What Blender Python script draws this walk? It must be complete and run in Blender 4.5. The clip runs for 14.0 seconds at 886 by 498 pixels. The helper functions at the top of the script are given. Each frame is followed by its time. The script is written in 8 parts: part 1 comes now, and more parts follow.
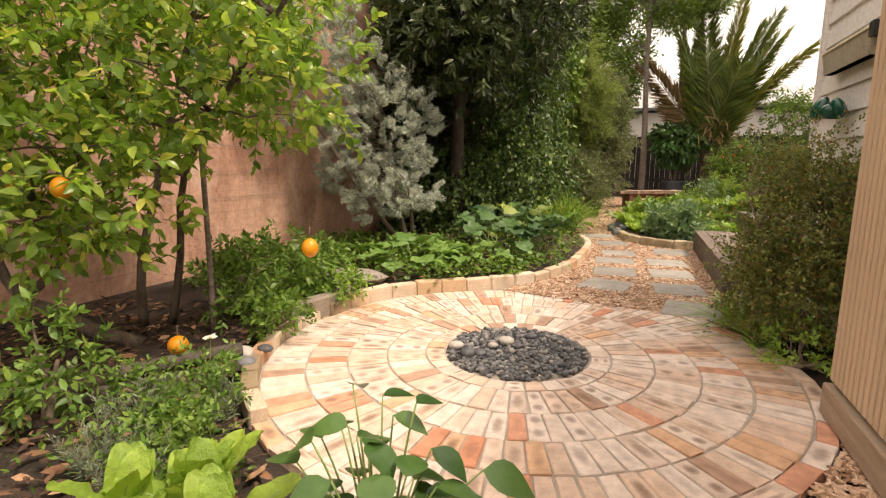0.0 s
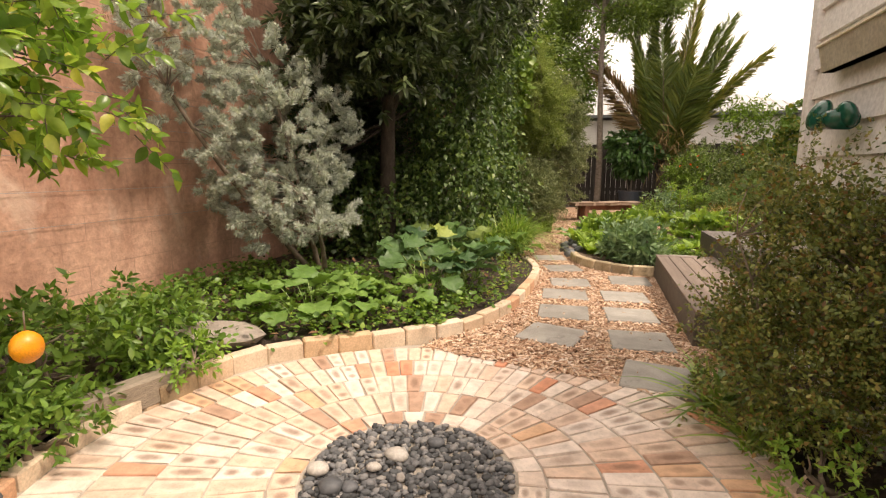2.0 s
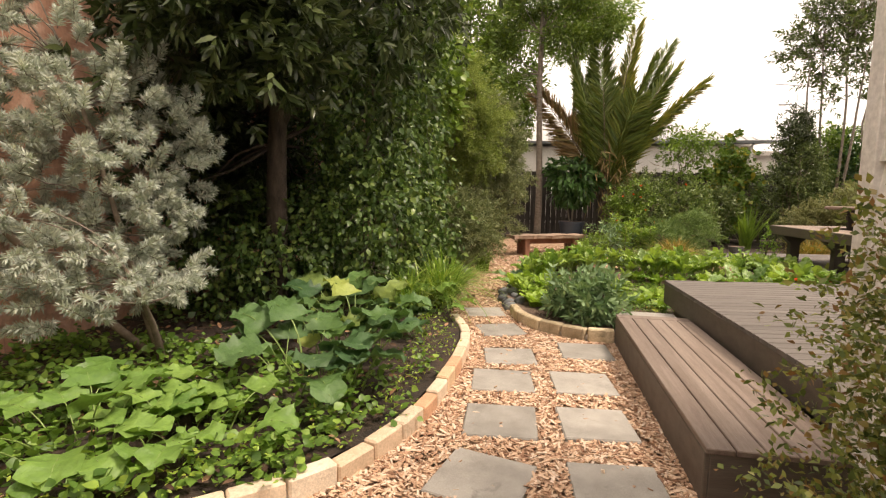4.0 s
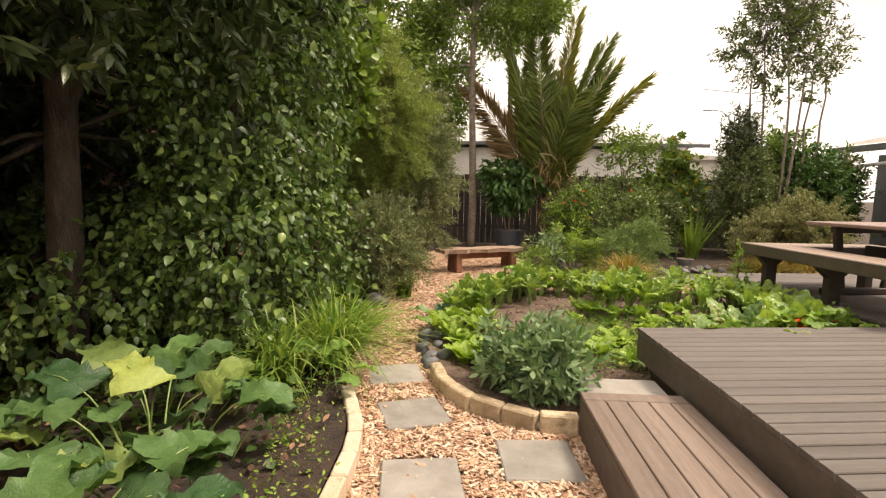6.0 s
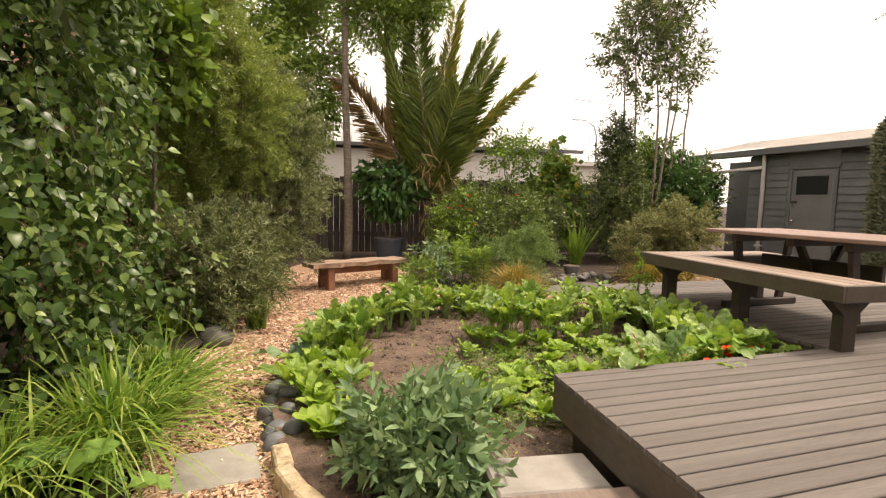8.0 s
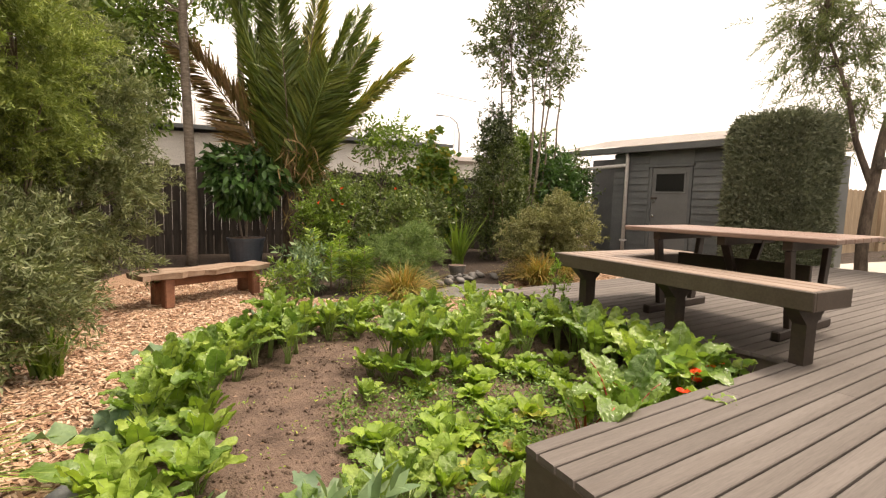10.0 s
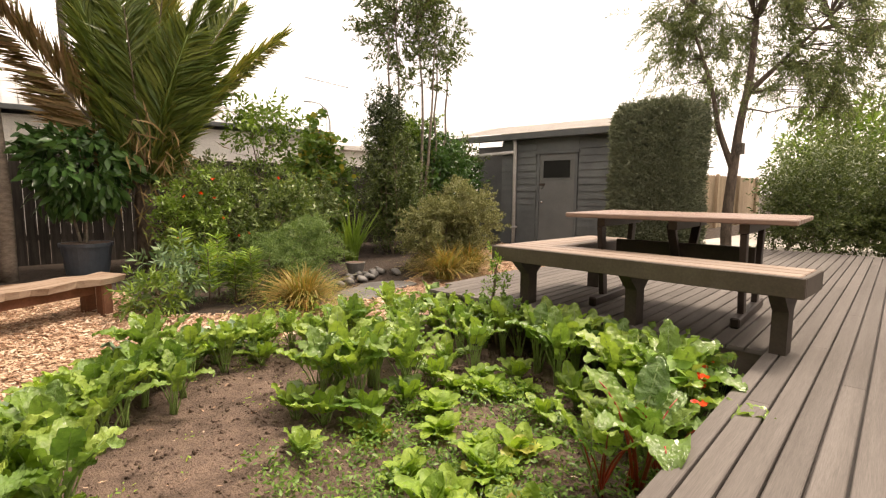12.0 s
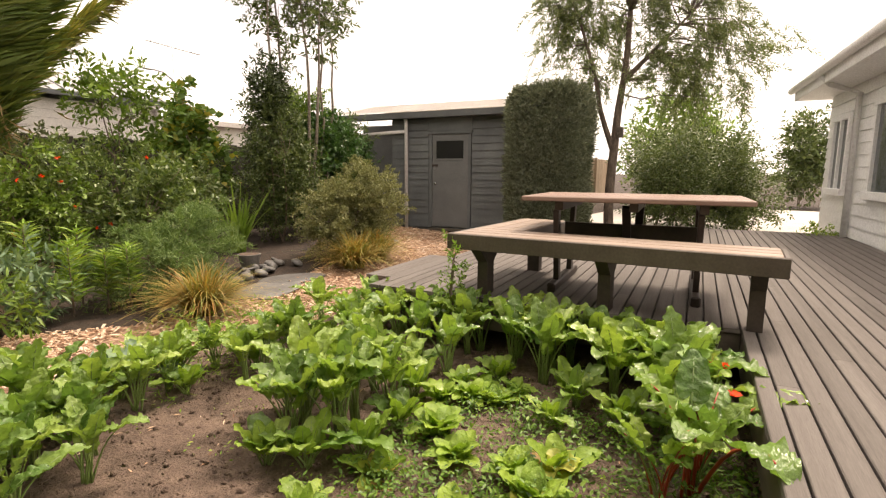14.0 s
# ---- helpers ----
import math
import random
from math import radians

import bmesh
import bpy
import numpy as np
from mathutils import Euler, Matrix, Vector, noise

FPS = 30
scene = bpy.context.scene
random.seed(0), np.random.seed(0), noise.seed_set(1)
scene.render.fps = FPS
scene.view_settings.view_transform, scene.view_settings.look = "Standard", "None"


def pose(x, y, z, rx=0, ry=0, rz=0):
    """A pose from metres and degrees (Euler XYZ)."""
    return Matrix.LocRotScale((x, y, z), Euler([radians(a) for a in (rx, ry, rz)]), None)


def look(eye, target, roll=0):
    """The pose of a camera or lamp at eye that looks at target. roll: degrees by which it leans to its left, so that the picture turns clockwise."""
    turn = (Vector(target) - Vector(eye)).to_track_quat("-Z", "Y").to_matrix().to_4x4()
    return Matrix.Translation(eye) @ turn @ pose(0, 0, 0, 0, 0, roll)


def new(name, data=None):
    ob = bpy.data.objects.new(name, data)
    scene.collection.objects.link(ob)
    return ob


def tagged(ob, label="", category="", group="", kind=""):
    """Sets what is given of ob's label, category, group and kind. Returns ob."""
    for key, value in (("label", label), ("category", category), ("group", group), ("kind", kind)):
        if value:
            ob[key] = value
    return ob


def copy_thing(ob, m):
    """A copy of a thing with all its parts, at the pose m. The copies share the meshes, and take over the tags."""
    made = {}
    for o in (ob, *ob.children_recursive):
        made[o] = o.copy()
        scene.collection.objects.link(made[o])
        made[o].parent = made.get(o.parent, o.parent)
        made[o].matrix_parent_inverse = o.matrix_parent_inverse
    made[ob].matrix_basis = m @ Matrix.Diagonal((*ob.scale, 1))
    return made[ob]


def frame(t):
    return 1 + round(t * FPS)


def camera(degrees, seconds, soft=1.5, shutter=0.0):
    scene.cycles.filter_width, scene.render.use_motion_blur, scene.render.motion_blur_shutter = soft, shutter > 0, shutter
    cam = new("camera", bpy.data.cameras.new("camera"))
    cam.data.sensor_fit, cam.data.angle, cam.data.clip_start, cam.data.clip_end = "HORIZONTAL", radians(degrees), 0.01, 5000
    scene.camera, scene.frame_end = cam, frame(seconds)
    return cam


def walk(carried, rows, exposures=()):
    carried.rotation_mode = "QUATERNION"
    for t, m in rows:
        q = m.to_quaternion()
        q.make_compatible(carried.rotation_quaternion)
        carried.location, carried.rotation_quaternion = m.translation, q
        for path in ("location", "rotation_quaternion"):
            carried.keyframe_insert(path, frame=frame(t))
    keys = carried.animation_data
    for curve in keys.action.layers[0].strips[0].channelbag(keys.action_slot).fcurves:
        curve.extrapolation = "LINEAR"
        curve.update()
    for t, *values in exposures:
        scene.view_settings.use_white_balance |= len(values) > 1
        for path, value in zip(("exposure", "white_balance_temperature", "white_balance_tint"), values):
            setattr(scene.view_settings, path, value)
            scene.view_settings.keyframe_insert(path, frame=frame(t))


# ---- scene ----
cam = camera(82.4, 14.0, soft=1.25)
PATH = [
    (0, (0.155, 0.004, 1.08), (-0.562, 1.84, 0.742), 0.1),
    (0.5, (0.159, 0.239, 1.108), (-0.554, 2.078, 0.774), 0.1),
    (1, (0.177, 0.506, 1.123), (-0.507, 2.357, 0.794), 0.2),
    (1.5, (0.189, 0.783, 1.146), (-0.45, 2.65, 0.82), 0.2),
    (2, (0.182, 1.096, 1.17), (-0.397, 2.984, 0.853), 0.2),
    (2.5, (0.178, 1.417, 1.187), (-0.333, 3.327, 0.889), 0.4),
    (3, (0.145, 1.756, 1.211), (-0.303, 3.688, 0.947), 0.5),
    (3.2, (0.134, 1.881, 1.216), (-0.3, 3.818, 0.97), 0.6),
    (5.3, (0.103, 3.643, 1.374), (-0.106, 5.62, 1.155), 1.2),
    (5.5, (0.119, 3.784, 1.378), (-0.068, 5.763, 1.154), 1.2),
    (6, (0.158, 4.08, 1.375), (0.043, 6.064, 1.156), 1.1),
    (6.5, (0.206, 4.346, 1.38), (0.176, 6.335, 1.164), 1.2),
    (7, (0.236, 4.644, 1.375), (0.31, 6.632, 1.168), 1.2),
    (7.5, (0.27, 4.891, 1.381), (0.458, 6.873, 1.184), 1.2),
    (8, (0.291, 5.166, 1.377), (0.63, 7.127, 1.184), 1.2),
    (8.5, (0.314, 5.428, 1.368), (0.774, 7.365, 1.174), 1.2),
    (9, (0.322, 5.721, 1.349), (0.93, 7.617, 1.16), 1.2),
    (9.2, (0.318, 5.83, 1.356), (0.984, 7.707, 1.165), 1.4),
    (11.5, (0.255, 6.872, 1.32), (1.422, 8.482, 1.105), 0.6),
    (12, (0.258, 7.056, 1.32), (1.537, 8.576, 1.094), 0.4),
    (12.5, (0.249, 7.233, 1.328), (1.622, 8.667, 1.085), 0.1),
    (13, (0.178, 7.442, 1.323), (1.654, 8.767, 1.062), 0.0),
    (13.5, (0.132, 7.628, 1.329), (1.69, 8.851, 1.051), 0.2),
    (14, (0.106, 7.828, 1.33), (1.736, 8.947, 1.032), 0.3),
]
walk(cam, [(t, look(eye, target, roll)) for t, eye, target, roll in PATH], [(0, 0.97, 7400, 17), (3.5, 1.06, 7400, 17), (6.5, 1.12, 7400, 17), (14, 1.22, 7400, 17)])

# ---- light: bright overcast sky with a hazy sun ----
SUN_EL, SUN_AZ = 60.0, 98.0   # degrees; azimuth clockwise from +y
world = bpy.data.worlds.new("overcast_sky")
scene.world = world
world.use_nodes = True
wn = world.node_tree
wn.nodes.clear()
sky = wn.nodes.new("ShaderNodeTexSky")
sky.sky_type, sky.sun_disc = "NISHITA", False
sky.sun_elevation, sky.sun_rotation = radians(SUN_EL), radians(SUN_AZ)
sky.dust_density, sky.air_density = 4.0, 1.2
skydim = wn.nodes.new("ShaderNodeVectorMath")
skydim.operation = "SCALE"
skydim.inputs["Scale"].default_value = 0.12
wn.links.new(sky.outputs[0], skydim.inputs[0])
wtc = wn.nodes.new("ShaderNodeTexCoord")
wmap = wn.nodes.new("ShaderNodeMapping")
wmap.inputs["Scale"].default_value = (1.0, 1.0, 2.6)
wnoise = wn.nodes.new("ShaderNodeTexNoise")
wnoise.inputs["Scale"].default_value = 2.2
wnoise.inputs["Detail"].default_value = 6
wramp = wn.nodes.new("ShaderNodeValToRGB")
wramp.color_ramp.elements[0].position, wramp.color_ramp.elements[0].color = 0.30, (0.50, 0.49, 0.49, 1)
wramp.color_ramp.elements[1].position, wramp.color_ramp.elements[1].color = 0.50, (1.0, 0.948, 0.88, 1)
wmix = wn.nodes.new("ShaderNodeMix")
wmix.data_type = "RGBA"
wmix.inputs[0].default_value = 0.9
wbg = wn.nodes.new("ShaderNodeBackground")
wbg.inputs["Strength"].default_value = 1.0
wout = wn.nodes.new("ShaderNodeOutputWorld")
wn.links.new(wtc.outputs["Generated"], wmap.inputs[0])
wn.links.new(wmap.outputs[0], wnoise.inputs["Vector"])
wn.links.new(wnoise.outputs[0], wramp.inputs[0])
wn.links.new(skydim.outputs[0], wmix.inputs[6])
wn.links.new(wramp.outputs[0], wmix.inputs[7])
wn.links.new(wmix.outputs[2], wbg.inputs[0])
wn.links.new(wbg.outputs[0], wout.inputs[0])

sun = new("sun", bpy.data.lights.new("sun", "SUN"))
sun.data.energy, sun.data.angle, sun.data.color = 2.0, radians(14), (1.0, 0.93, 0.82)
_az, _el = radians(SUN_AZ), radians(SUN_EL)
sun.matrix_world = look((20 * math.sin(_az) * math.cos(_el), 20 * math.cos(_az) * math.cos(_el), 20 * math.sin(_el)), (0, 0, 0))

# ---- helpers of this scene ----
rng = np.random.default_rng(7)


def thing(name, at=(0, 0, 0), label="", category="", group="", kind="", rz=0.0):
    ob = new(name)
    ob.empty_display_size = 0.1
    ob.matrix_world = pose(*at, 0, 0, rz)
    return tagged(ob, label, category, group, kind)


def mesh_of(name, verts, faces, mat=None, smooth=False):
    me = bpy.data.meshes.new(name)
    me.from_pydata([tuple(v) for v in verts], [], [tuple(f) for f in faces])
    me.update()
    if smooth:
        me.polygons.foreach_set("use_smooth", [True] * len(me.polygons))
    if mat:
        me.materials.append(mat)
    return me


def part(name, bm, material, parent=None, label="", smooth=False):
    """Links a bmesh or mesh as one object; its coordinates are local to the parent."""
    if isinstance(bm, bmesh.types.BMesh):
        me = bpy.data.meshes.new(name)
        bm.to_mesh(me)
        bm.free()
        if smooth:
            me.polygons.foreach_set("use_smooth", [True] * len(me.polygons))
    else:
        me = bm
    if material is not None and not len(me.materials):
        me.materials.append(material)
    ob = new(name, me)
    if parent is not None:
        ob.parent = parent
    return tagged(ob, label)


def solo(name, bm, material, label, category, group="", kind="", smooth=False):
    return tagged(part(name, bm, material, None, label, smooth), label, category, group, kind)


def box_into(bm, x0, x1, y0, y1, z0, z1, bevel=0.0, m=None):
    vs = [bm.verts.new((x, y, z)) for z in (z0, z1) for y in (y0, y1) for x in (x0, x1)]
    fs = [bm.faces.new([vs[i] for i in q]) for q in ((0, 2, 3, 1), (4, 5, 7, 6), (0, 1, 5, 4), (2, 6, 7, 3), (0, 4, 6, 2), (1, 3, 7, 5))]
    if bevel:
        es = list({e for f in fs for e in f.edges})
        r = bmesh.ops.bevel(bm, geom=es, offset=bevel, segments=1, affect="EDGES")
        vs = list({v for f in r["faces"] for v in f.verts} | {v for v in vs if v.is_valid})
    if m is not None:
        bmesh.ops.transform(bm, matrix=m, verts=[v for v in vs if v.is_valid])
    return bm


def box(x0, x1, y0, y1, z0, z1, bevel=0.0, m=None):
    return box_into(bmesh.new(), x0, x1, y0, y1, z0, z1, bevel, m)


def tube_data(pts, radii, sides=8, v0=0):
    pts = [Vector(p) for p in pts]
    verts, faces = [], []
    up = Vector((0.31, 0.17, 0.94))
    for i, p in enumerate(pts):
        d = (pts[min(i + 1, len(pts) - 1)] - pts[max(i - 1, 0)]).normalized()
        a = d.cross(up)
        if a.length < 0.1:
            a = d.cross(Vector((1, 0, 0)))
        a.normalize()
        b = d.cross(a)
        for k in range(sides):
            w = 2 * math.pi * k / sides
            verts.append(p + (a * math.cos(w) + b * math.sin(w)) * radii[i])
    n = len(pts)
    for i in range(n - 1):
        for k in range(sides):
            k2 = (k + 1) % sides
            faces.append((v0 + i * sides + k, v0 + i * sides + k2, v0 + (i + 1) * sides + k2, v0 + (i + 1) * sides + k))
    faces.append(tuple(v0 + k for k in range(sides))[::-1])
    faces.append(tuple(v0 + (n - 1) * sides + k for k in range(sides)))
    return verts, faces


def tubes(name, lines, mat, sides=8):
    V, F = [], []
    for pts, radii in lines:
        v, f = tube_data(pts, radii, sides, len(V))
        V += v
        F += f
    return mesh_of(name, V, F, mat, True)


def bend(p0, p1, sag=0.0, n=6, wob=0.0, r=None):
    r = r or rng
    p0, p1 = np.array(p0, float), np.array(p1, float)
    out = []
    L = np.linalg.norm(p1 - p0)
    o = r.normal(size=3) * wob * L
    for i in range(n):
        s = i / (n - 1)
        out.append(p0 + (p1 - p0) * s + np.array((0, 0, -sag * L)) * math.sin(math.pi * s) + o * math.sin(math.pi * s) + r.normal(size=3) * wob * L * 0.25 * (0 < i < n - 1))
    return out


# leaf templates: (verts along, across, normal), faces
def leaf_shape(width, fold=0.12, curl=0.15, rows=2):
    if rows == 0:
        return np.array([(0, 0, 0), (0.45, -0.5 * width, fold * width), (1, 0, -curl), (0.45, 0.5 * width, fold * width)]), [(0, 1, 2, 3)]
    v = [(0, 0, 0)]
    f = []
    for i in range(1, rows + 1):
        s = i / (rows + 1)
        w = width * 0.5 * math.sin(math.pi * s ** 0.8) * (1.0 if rows < 3 else 1.05)
        dz = -curl * s * s
        v += [(s, -w, dz + fold * w * 2), (s, 0, dz), (s, w, dz + fold * w * 2)]
    v.append((1, 0, -curl))
    f += [(0, 1, 2), (0, 2, 3)]
    for i in range(rows - 1):
        a = 1 + 3 * i
        f += [(a, a + 3, a + 4, a + 1), (a + 1, a + 4, a + 5, a + 2)]
    a, t = 1 + 3 * (rows - 1), len(v) - 1
    f += [(a, t, a + 1), (a + 1, t, a + 2)]
    return np.array(v, float), f


def unit(a):
    return a / np.maximum(np.linalg.norm(a, axis=-1, keepdims=True), 1e-9)


def leaf_mesh(name, P, D, S, mat, shape, up=0.6, smooth=True, r=None):
    """One mesh of many leaves: base P, way D, size S; the blades' faces lean upward by up."""
    r = r or rng
    P, D = np.asarray(P, float), unit(np.asarray(D, float))
    n = len(P)
    S = np.broadcast_to(np.asarray(S, float), (n,))
    N = unit(r.normal(size=(n, 3)) * (1 - up) + np.array((0, 0, 1.0)) * up * 1.4)
    B = unit(np.cross(N, D) + 1e-6)
    N = np.cross(D, B)
    tv, tf = shape
    V = P[:, None, :] + S[:, None, None] * (tv[None, :, 0:1] * D[:, None, :] + tv[None, :, 1:2] * B[:, None, :] + tv[None, :, 2:3] * N[:, None, :])
    k = len(tv)
    V = V.reshape(-1, 3)
    sizes = np.array([len(f) for f in tf])
    flat = np.concatenate([np.array(f) for f in tf])
    loops = (np.arange(n)[:, None] * k + flat[None, :]).ravel()
    starts1 = np.concatenate([[0], np.cumsum(sizes)[:-1]])
    starts = (np.arange(n)[:, None] * len(flat) + starts1[None, :]).ravel()
    me = bpy.data.meshes.new(name)
    me.vertices.add(len(V))
    me.vertices.foreach_set("co", V.ravel())
    me.loops.add(len(loops))
    me.loops.foreach_set("vertex_index", loops.astype(np.int32))
    me.polygons.add(len(starts))
    me.polygons.foreach_set("loop_start", starts.astype(np.int32))
    me.polygons.foreach_set("use_smooth", np.full(len(starts), smooth))
    me.update(calc_edges=True)
    me.materials.append(mat)
    return me


def blade_mesh(name, base, az, length, width, lift, droop, mat, segs=5, r=None):
    """Strap leaves: from base points, out along az, rising by lift and drooping."""
    r = r or rng
    n = len(base)
    base = np.asarray(base, float)
    V = np.zeros((n, (segs + 1) * 2, 3))
    d = np.stack([np.cos(az), np.sin(az), np.zeros(n)], 1)
    side = np.stack([-np.sin(az), np.cos(az), np.zeros(n)], 1)
    for i in range(segs + 1):
        s = i / segs
        out = length * s * np.cos(lift) * (1 + 0.3 * s)
        z = length * (s * np.sin(lift) - droop * s * s)
        c = base + d * out[:, None] + np.array((0, 0, 1.0)) * z[:, None]
        w = (width * (1 - s ** 2.2) + 0.0006)[:, None] * 0.5
        V[:, 2 * i] = c - side * w
        V[:, 2 * i + 1] = c + side * w
    k = (segs + 1) * 2
    F = []
    q = [(2 * i, 2 * i + 1, 2 * i + 3, 2 * i + 2) for i in range(segs)]
    idx = (np.arange(n)[:, None, None] * k + np.array(q)[None]).reshape(-1, 4)
    me = bpy.data.meshes.new(name)
    me.from_pydata(V.reshape(-1, 3).tolist(), [], idx.tolist())
    me.polygons.foreach_set("use_smooth", [True] * len(me.polygons))
    me.materials.append(mat)
    return me


def clumps(center, radii, n, r, fill=0.45, low=-1.0):
    """Centres of leaf clumps, most near an uneven outer shell."""
    u = unit(r.normal(size=(n * 3, 3)))
    u = u[u[:, 2] > low][:n]
    q = fill + (1 - fill) * r.random(len(u)) ** 0.6
    bumps = np.array([0.86 + 0.28 * noise.noise(Vector(v * 1.7 + np.array(center))) for v in u])
    return np.array(center) + u * np.array(radii) * (q * bumps)[:, None], u


def crown(center, radii, n, per, cr, size, r, fill=0.45, low=-1.0, droop=0.0, outward=1.0):
    C, U = clumps(center, radii, n, r, fill, low)
    P = np.repeat(C, per, 0) + r.normal(size=(len(C) * per, 3)) * cr * np.array((1, 1, 0.7))
    D = np.repeat(U, per, 0) * outward + unit(r.normal(size=P.shape)) * 1.0 + np.array((0, 0, -droop))
    S = size * (0.65 + 0.6 * r.random(len(P)))
    return C, P, D, S


def sprays(C, U, n, length, size, r, wander=0.6, lift=0.15, splay=0.9, tip=0.0, droop=0.0):
    """Twigs from the points C, out along U, each with n leaves set spirally; returns the twigs' lines, P, D, S."""
    C, U = np.asarray(C, float), np.asarray(U, float)
    m = len(C)
    T = unit(U * 0.7 + r.normal(size=U.shape) * wander + np.array((0, 0, lift)))
    A = unit(np.cross(T, r.normal(size=T.shape)))
    B = np.cross(T, A)
    s = (tip + (1 - tip) * (np.arange(n)[None, :] + r.random((m, n))) / n)[:, :, None]
    ang = (np.arange(n)[None, :] * 2.4 + r.random((m, 1)) * 6.28)[:, :, None]
    side = np.cos(ang) * A[:, None, :] + np.sin(ang) * B[:, None, :]
    L = length * (0.65 + 0.7 * r.random((m, 1, 1)))
    sag = np.array((0, 0, -droop))
    P = C[:, None, :] + T[:, None, :] * s * L + sag * s * s * L
    D = T[:, None, :] * (0.35 + 0.5 * s) + side * splay * (1 - 0.4 * s) + sag * 0.8 + r.normal(size=P.shape) * 0.15
    S = size * (0.65 + 0.6 * r.random((m, n))) * (1 - 0.25 * s[:, :, 0] ** 4)
    ends = C[:, None, :] + np.array((0.0, 0.5, 1.0))[None, :, None] * T[:, None, :] * L + sag * np.array((0.0, 0.25, 1.0))[None, :, None] * L
    return ends, P.reshape(-1, 3), D.reshape(-1, 3), S.ravel()


def spread_out(C, U, gap):
    """Keeps the points that lie at least that far from one another."""
    keep = []
    for i in range(len(C)):
        if all(np.sum((C[i] - C[j]) ** 2) > gap * gap for j in keep):
            keep.append(i)
    return C[keep], U[keep]


def many(C, U, k, jitter, r):
    """Each point k times, shaken."""
    return np.repeat(C, k, 0) + r.normal(size=(len(C) * k, 3)) * jitter, np.repeat(U, k, 0)


def gz(x, y):
    """Height of the ground: level, rising gently to the far end of the garden."""
    s = min(max((y - 11.5) / 4.5, 0), 1)
    return 0.14 * s * s * (3 - 2 * s)


# ---- materials ----
def mat_new(name):
    m = bpy.data.materials.new(name)
    m.use_nodes = True
    nt = m.node_tree
    return m, nt, nt.nodes["Principled BSDF"], nt.nodes["Material Output"]


def ramp_node(nt, stops):
    n = nt.nodes.new("ShaderNodeValToRGB")
    cr = n.color_ramp
    while len(cr.elements) < len(stops):
        cr.elements.new(0.5)
    for e, (p, c) in zip(cr.elements, stops):
        e.position, e.color = p, (*c, 1)
    return n


def noise_node(nt, scale, detail=5, coord="Object", stretch=None, dist=0.0):
    tc = nt.nodes.new("ShaderNodeTexCoord")
    n = nt.nodes.new("ShaderNodeTexNoise")
    n.inputs["Scale"].default_value, n.inputs["Detail"].default_value, n.inputs["Distortion"].default_value = scale, detail, dist
    n.inputs["Roughness"].default_value = 0.62
    if coord != "Position":
        src = tc.outputs[coord]
    else:
        g = nt.nodes.new("ShaderNodeNewGeometry")
        src = g.outputs["Position"]
    if stretch:
        mp = nt.nodes.new("ShaderNodeMapping")
        mp.inputs["Scale"].default_value = stretch
        nt.links.new(src, mp.inputs[0])
        src = mp.outputs[0]
    nt.links.new(src, n.inputs["Vector"])
    return n


def mixc(nt, a, b, fac, mode="MIX"):
    n = nt.nodes.new("ShaderNodeMix")
    n.data_type, n.blend_type = "RGBA", mode
    for sock, v in ((n.inputs[6], a), (n.inputs[7], b)):
        if isinstance(v, tuple):
            sock.default_value = (*v, 1)
        else:
            nt.links.new(v, sock)
    if isinstance(fac, float):
        n.inputs[0].default_value = fac
    else:
        nt.links.new(fac, n.inputs[0])
    return n.outputs[2]


def bump_to(nt, bsdf, height, strength=0.4, dist=0.01):
    b = nt.nodes.new("ShaderNodeBump")
    b.inputs["Strength"].default_value, b.inputs["Distance"].default_value = strength, dist
    nt.links.new(height, b.inputs["Height"])
    nt.links.new(b.outputs[0], bsdf.inputs["Normal"])


def surface(name, dark, light, scale=6.0, fine=60.0, rough=0.8, bump=0.4, dist=0.006, stretch=None, rand=0.0, metal=0.0, coat=0.0, coord="Object", stain=None):
    m, nt, b, out = mat_new(name)
    n1 = noise_node(nt, scale, 6, coord, stretch)
    n2 = noise_node(nt, fine, 4, coord, stretch)
    r1 = ramp_node(nt, [(0.32, dark), (0.68, light)])
    nt.links.new(n1.outputs[0], r1.inputs[0])
    r2 = ramp_node(nt, [(0.25, (0.72, 0.72, 0.72)), (0.7, (1.12, 1.12, 1.12))])
    nt.links.new(n2.outputs[0], r2.inputs[0])
    col = mixc(nt, r1.outputs[0], r2.outputs[0], 1.0, "MULTIPLY")
    if stain:
        n3 = noise_node(nt, stain[1], 7, coord, stain[3] if len(stain) > 3 else None, 0.6)
        r3 = ramp_node(nt, [(stain[2], (0, 0, 0)), (stain[2] + 0.16, (1, 1, 1))])
        nt.links.new(n3.outputs[0], r3.inputs[0])
        col = mixc(nt, col, stain[0], r3.outputs[0])
    if rand:
        oi = nt.nodes.new("ShaderNodeObjectInfo")
        rr = ramp_node(nt, [(0.0, (1 - rand,) * 3), (1.0, (1 + rand * 0.6,) * 3)])
        nt.links.new(oi.outputs["Random"], rr.inputs[0])
        col = mixc(nt, col, rr.outputs[0], 1.0, "MULTIPLY")
    nt.links.new(col, b.inputs["Base Color"])
    b.inputs["Roughness"].default_value, b.inputs["Metallic"].default_value = rough, metal
    b.inputs["Coat Weight"].default_value = coat
    if bump:
        bump_to(nt, b, n2.outputs[0], bump, dist)
    return m


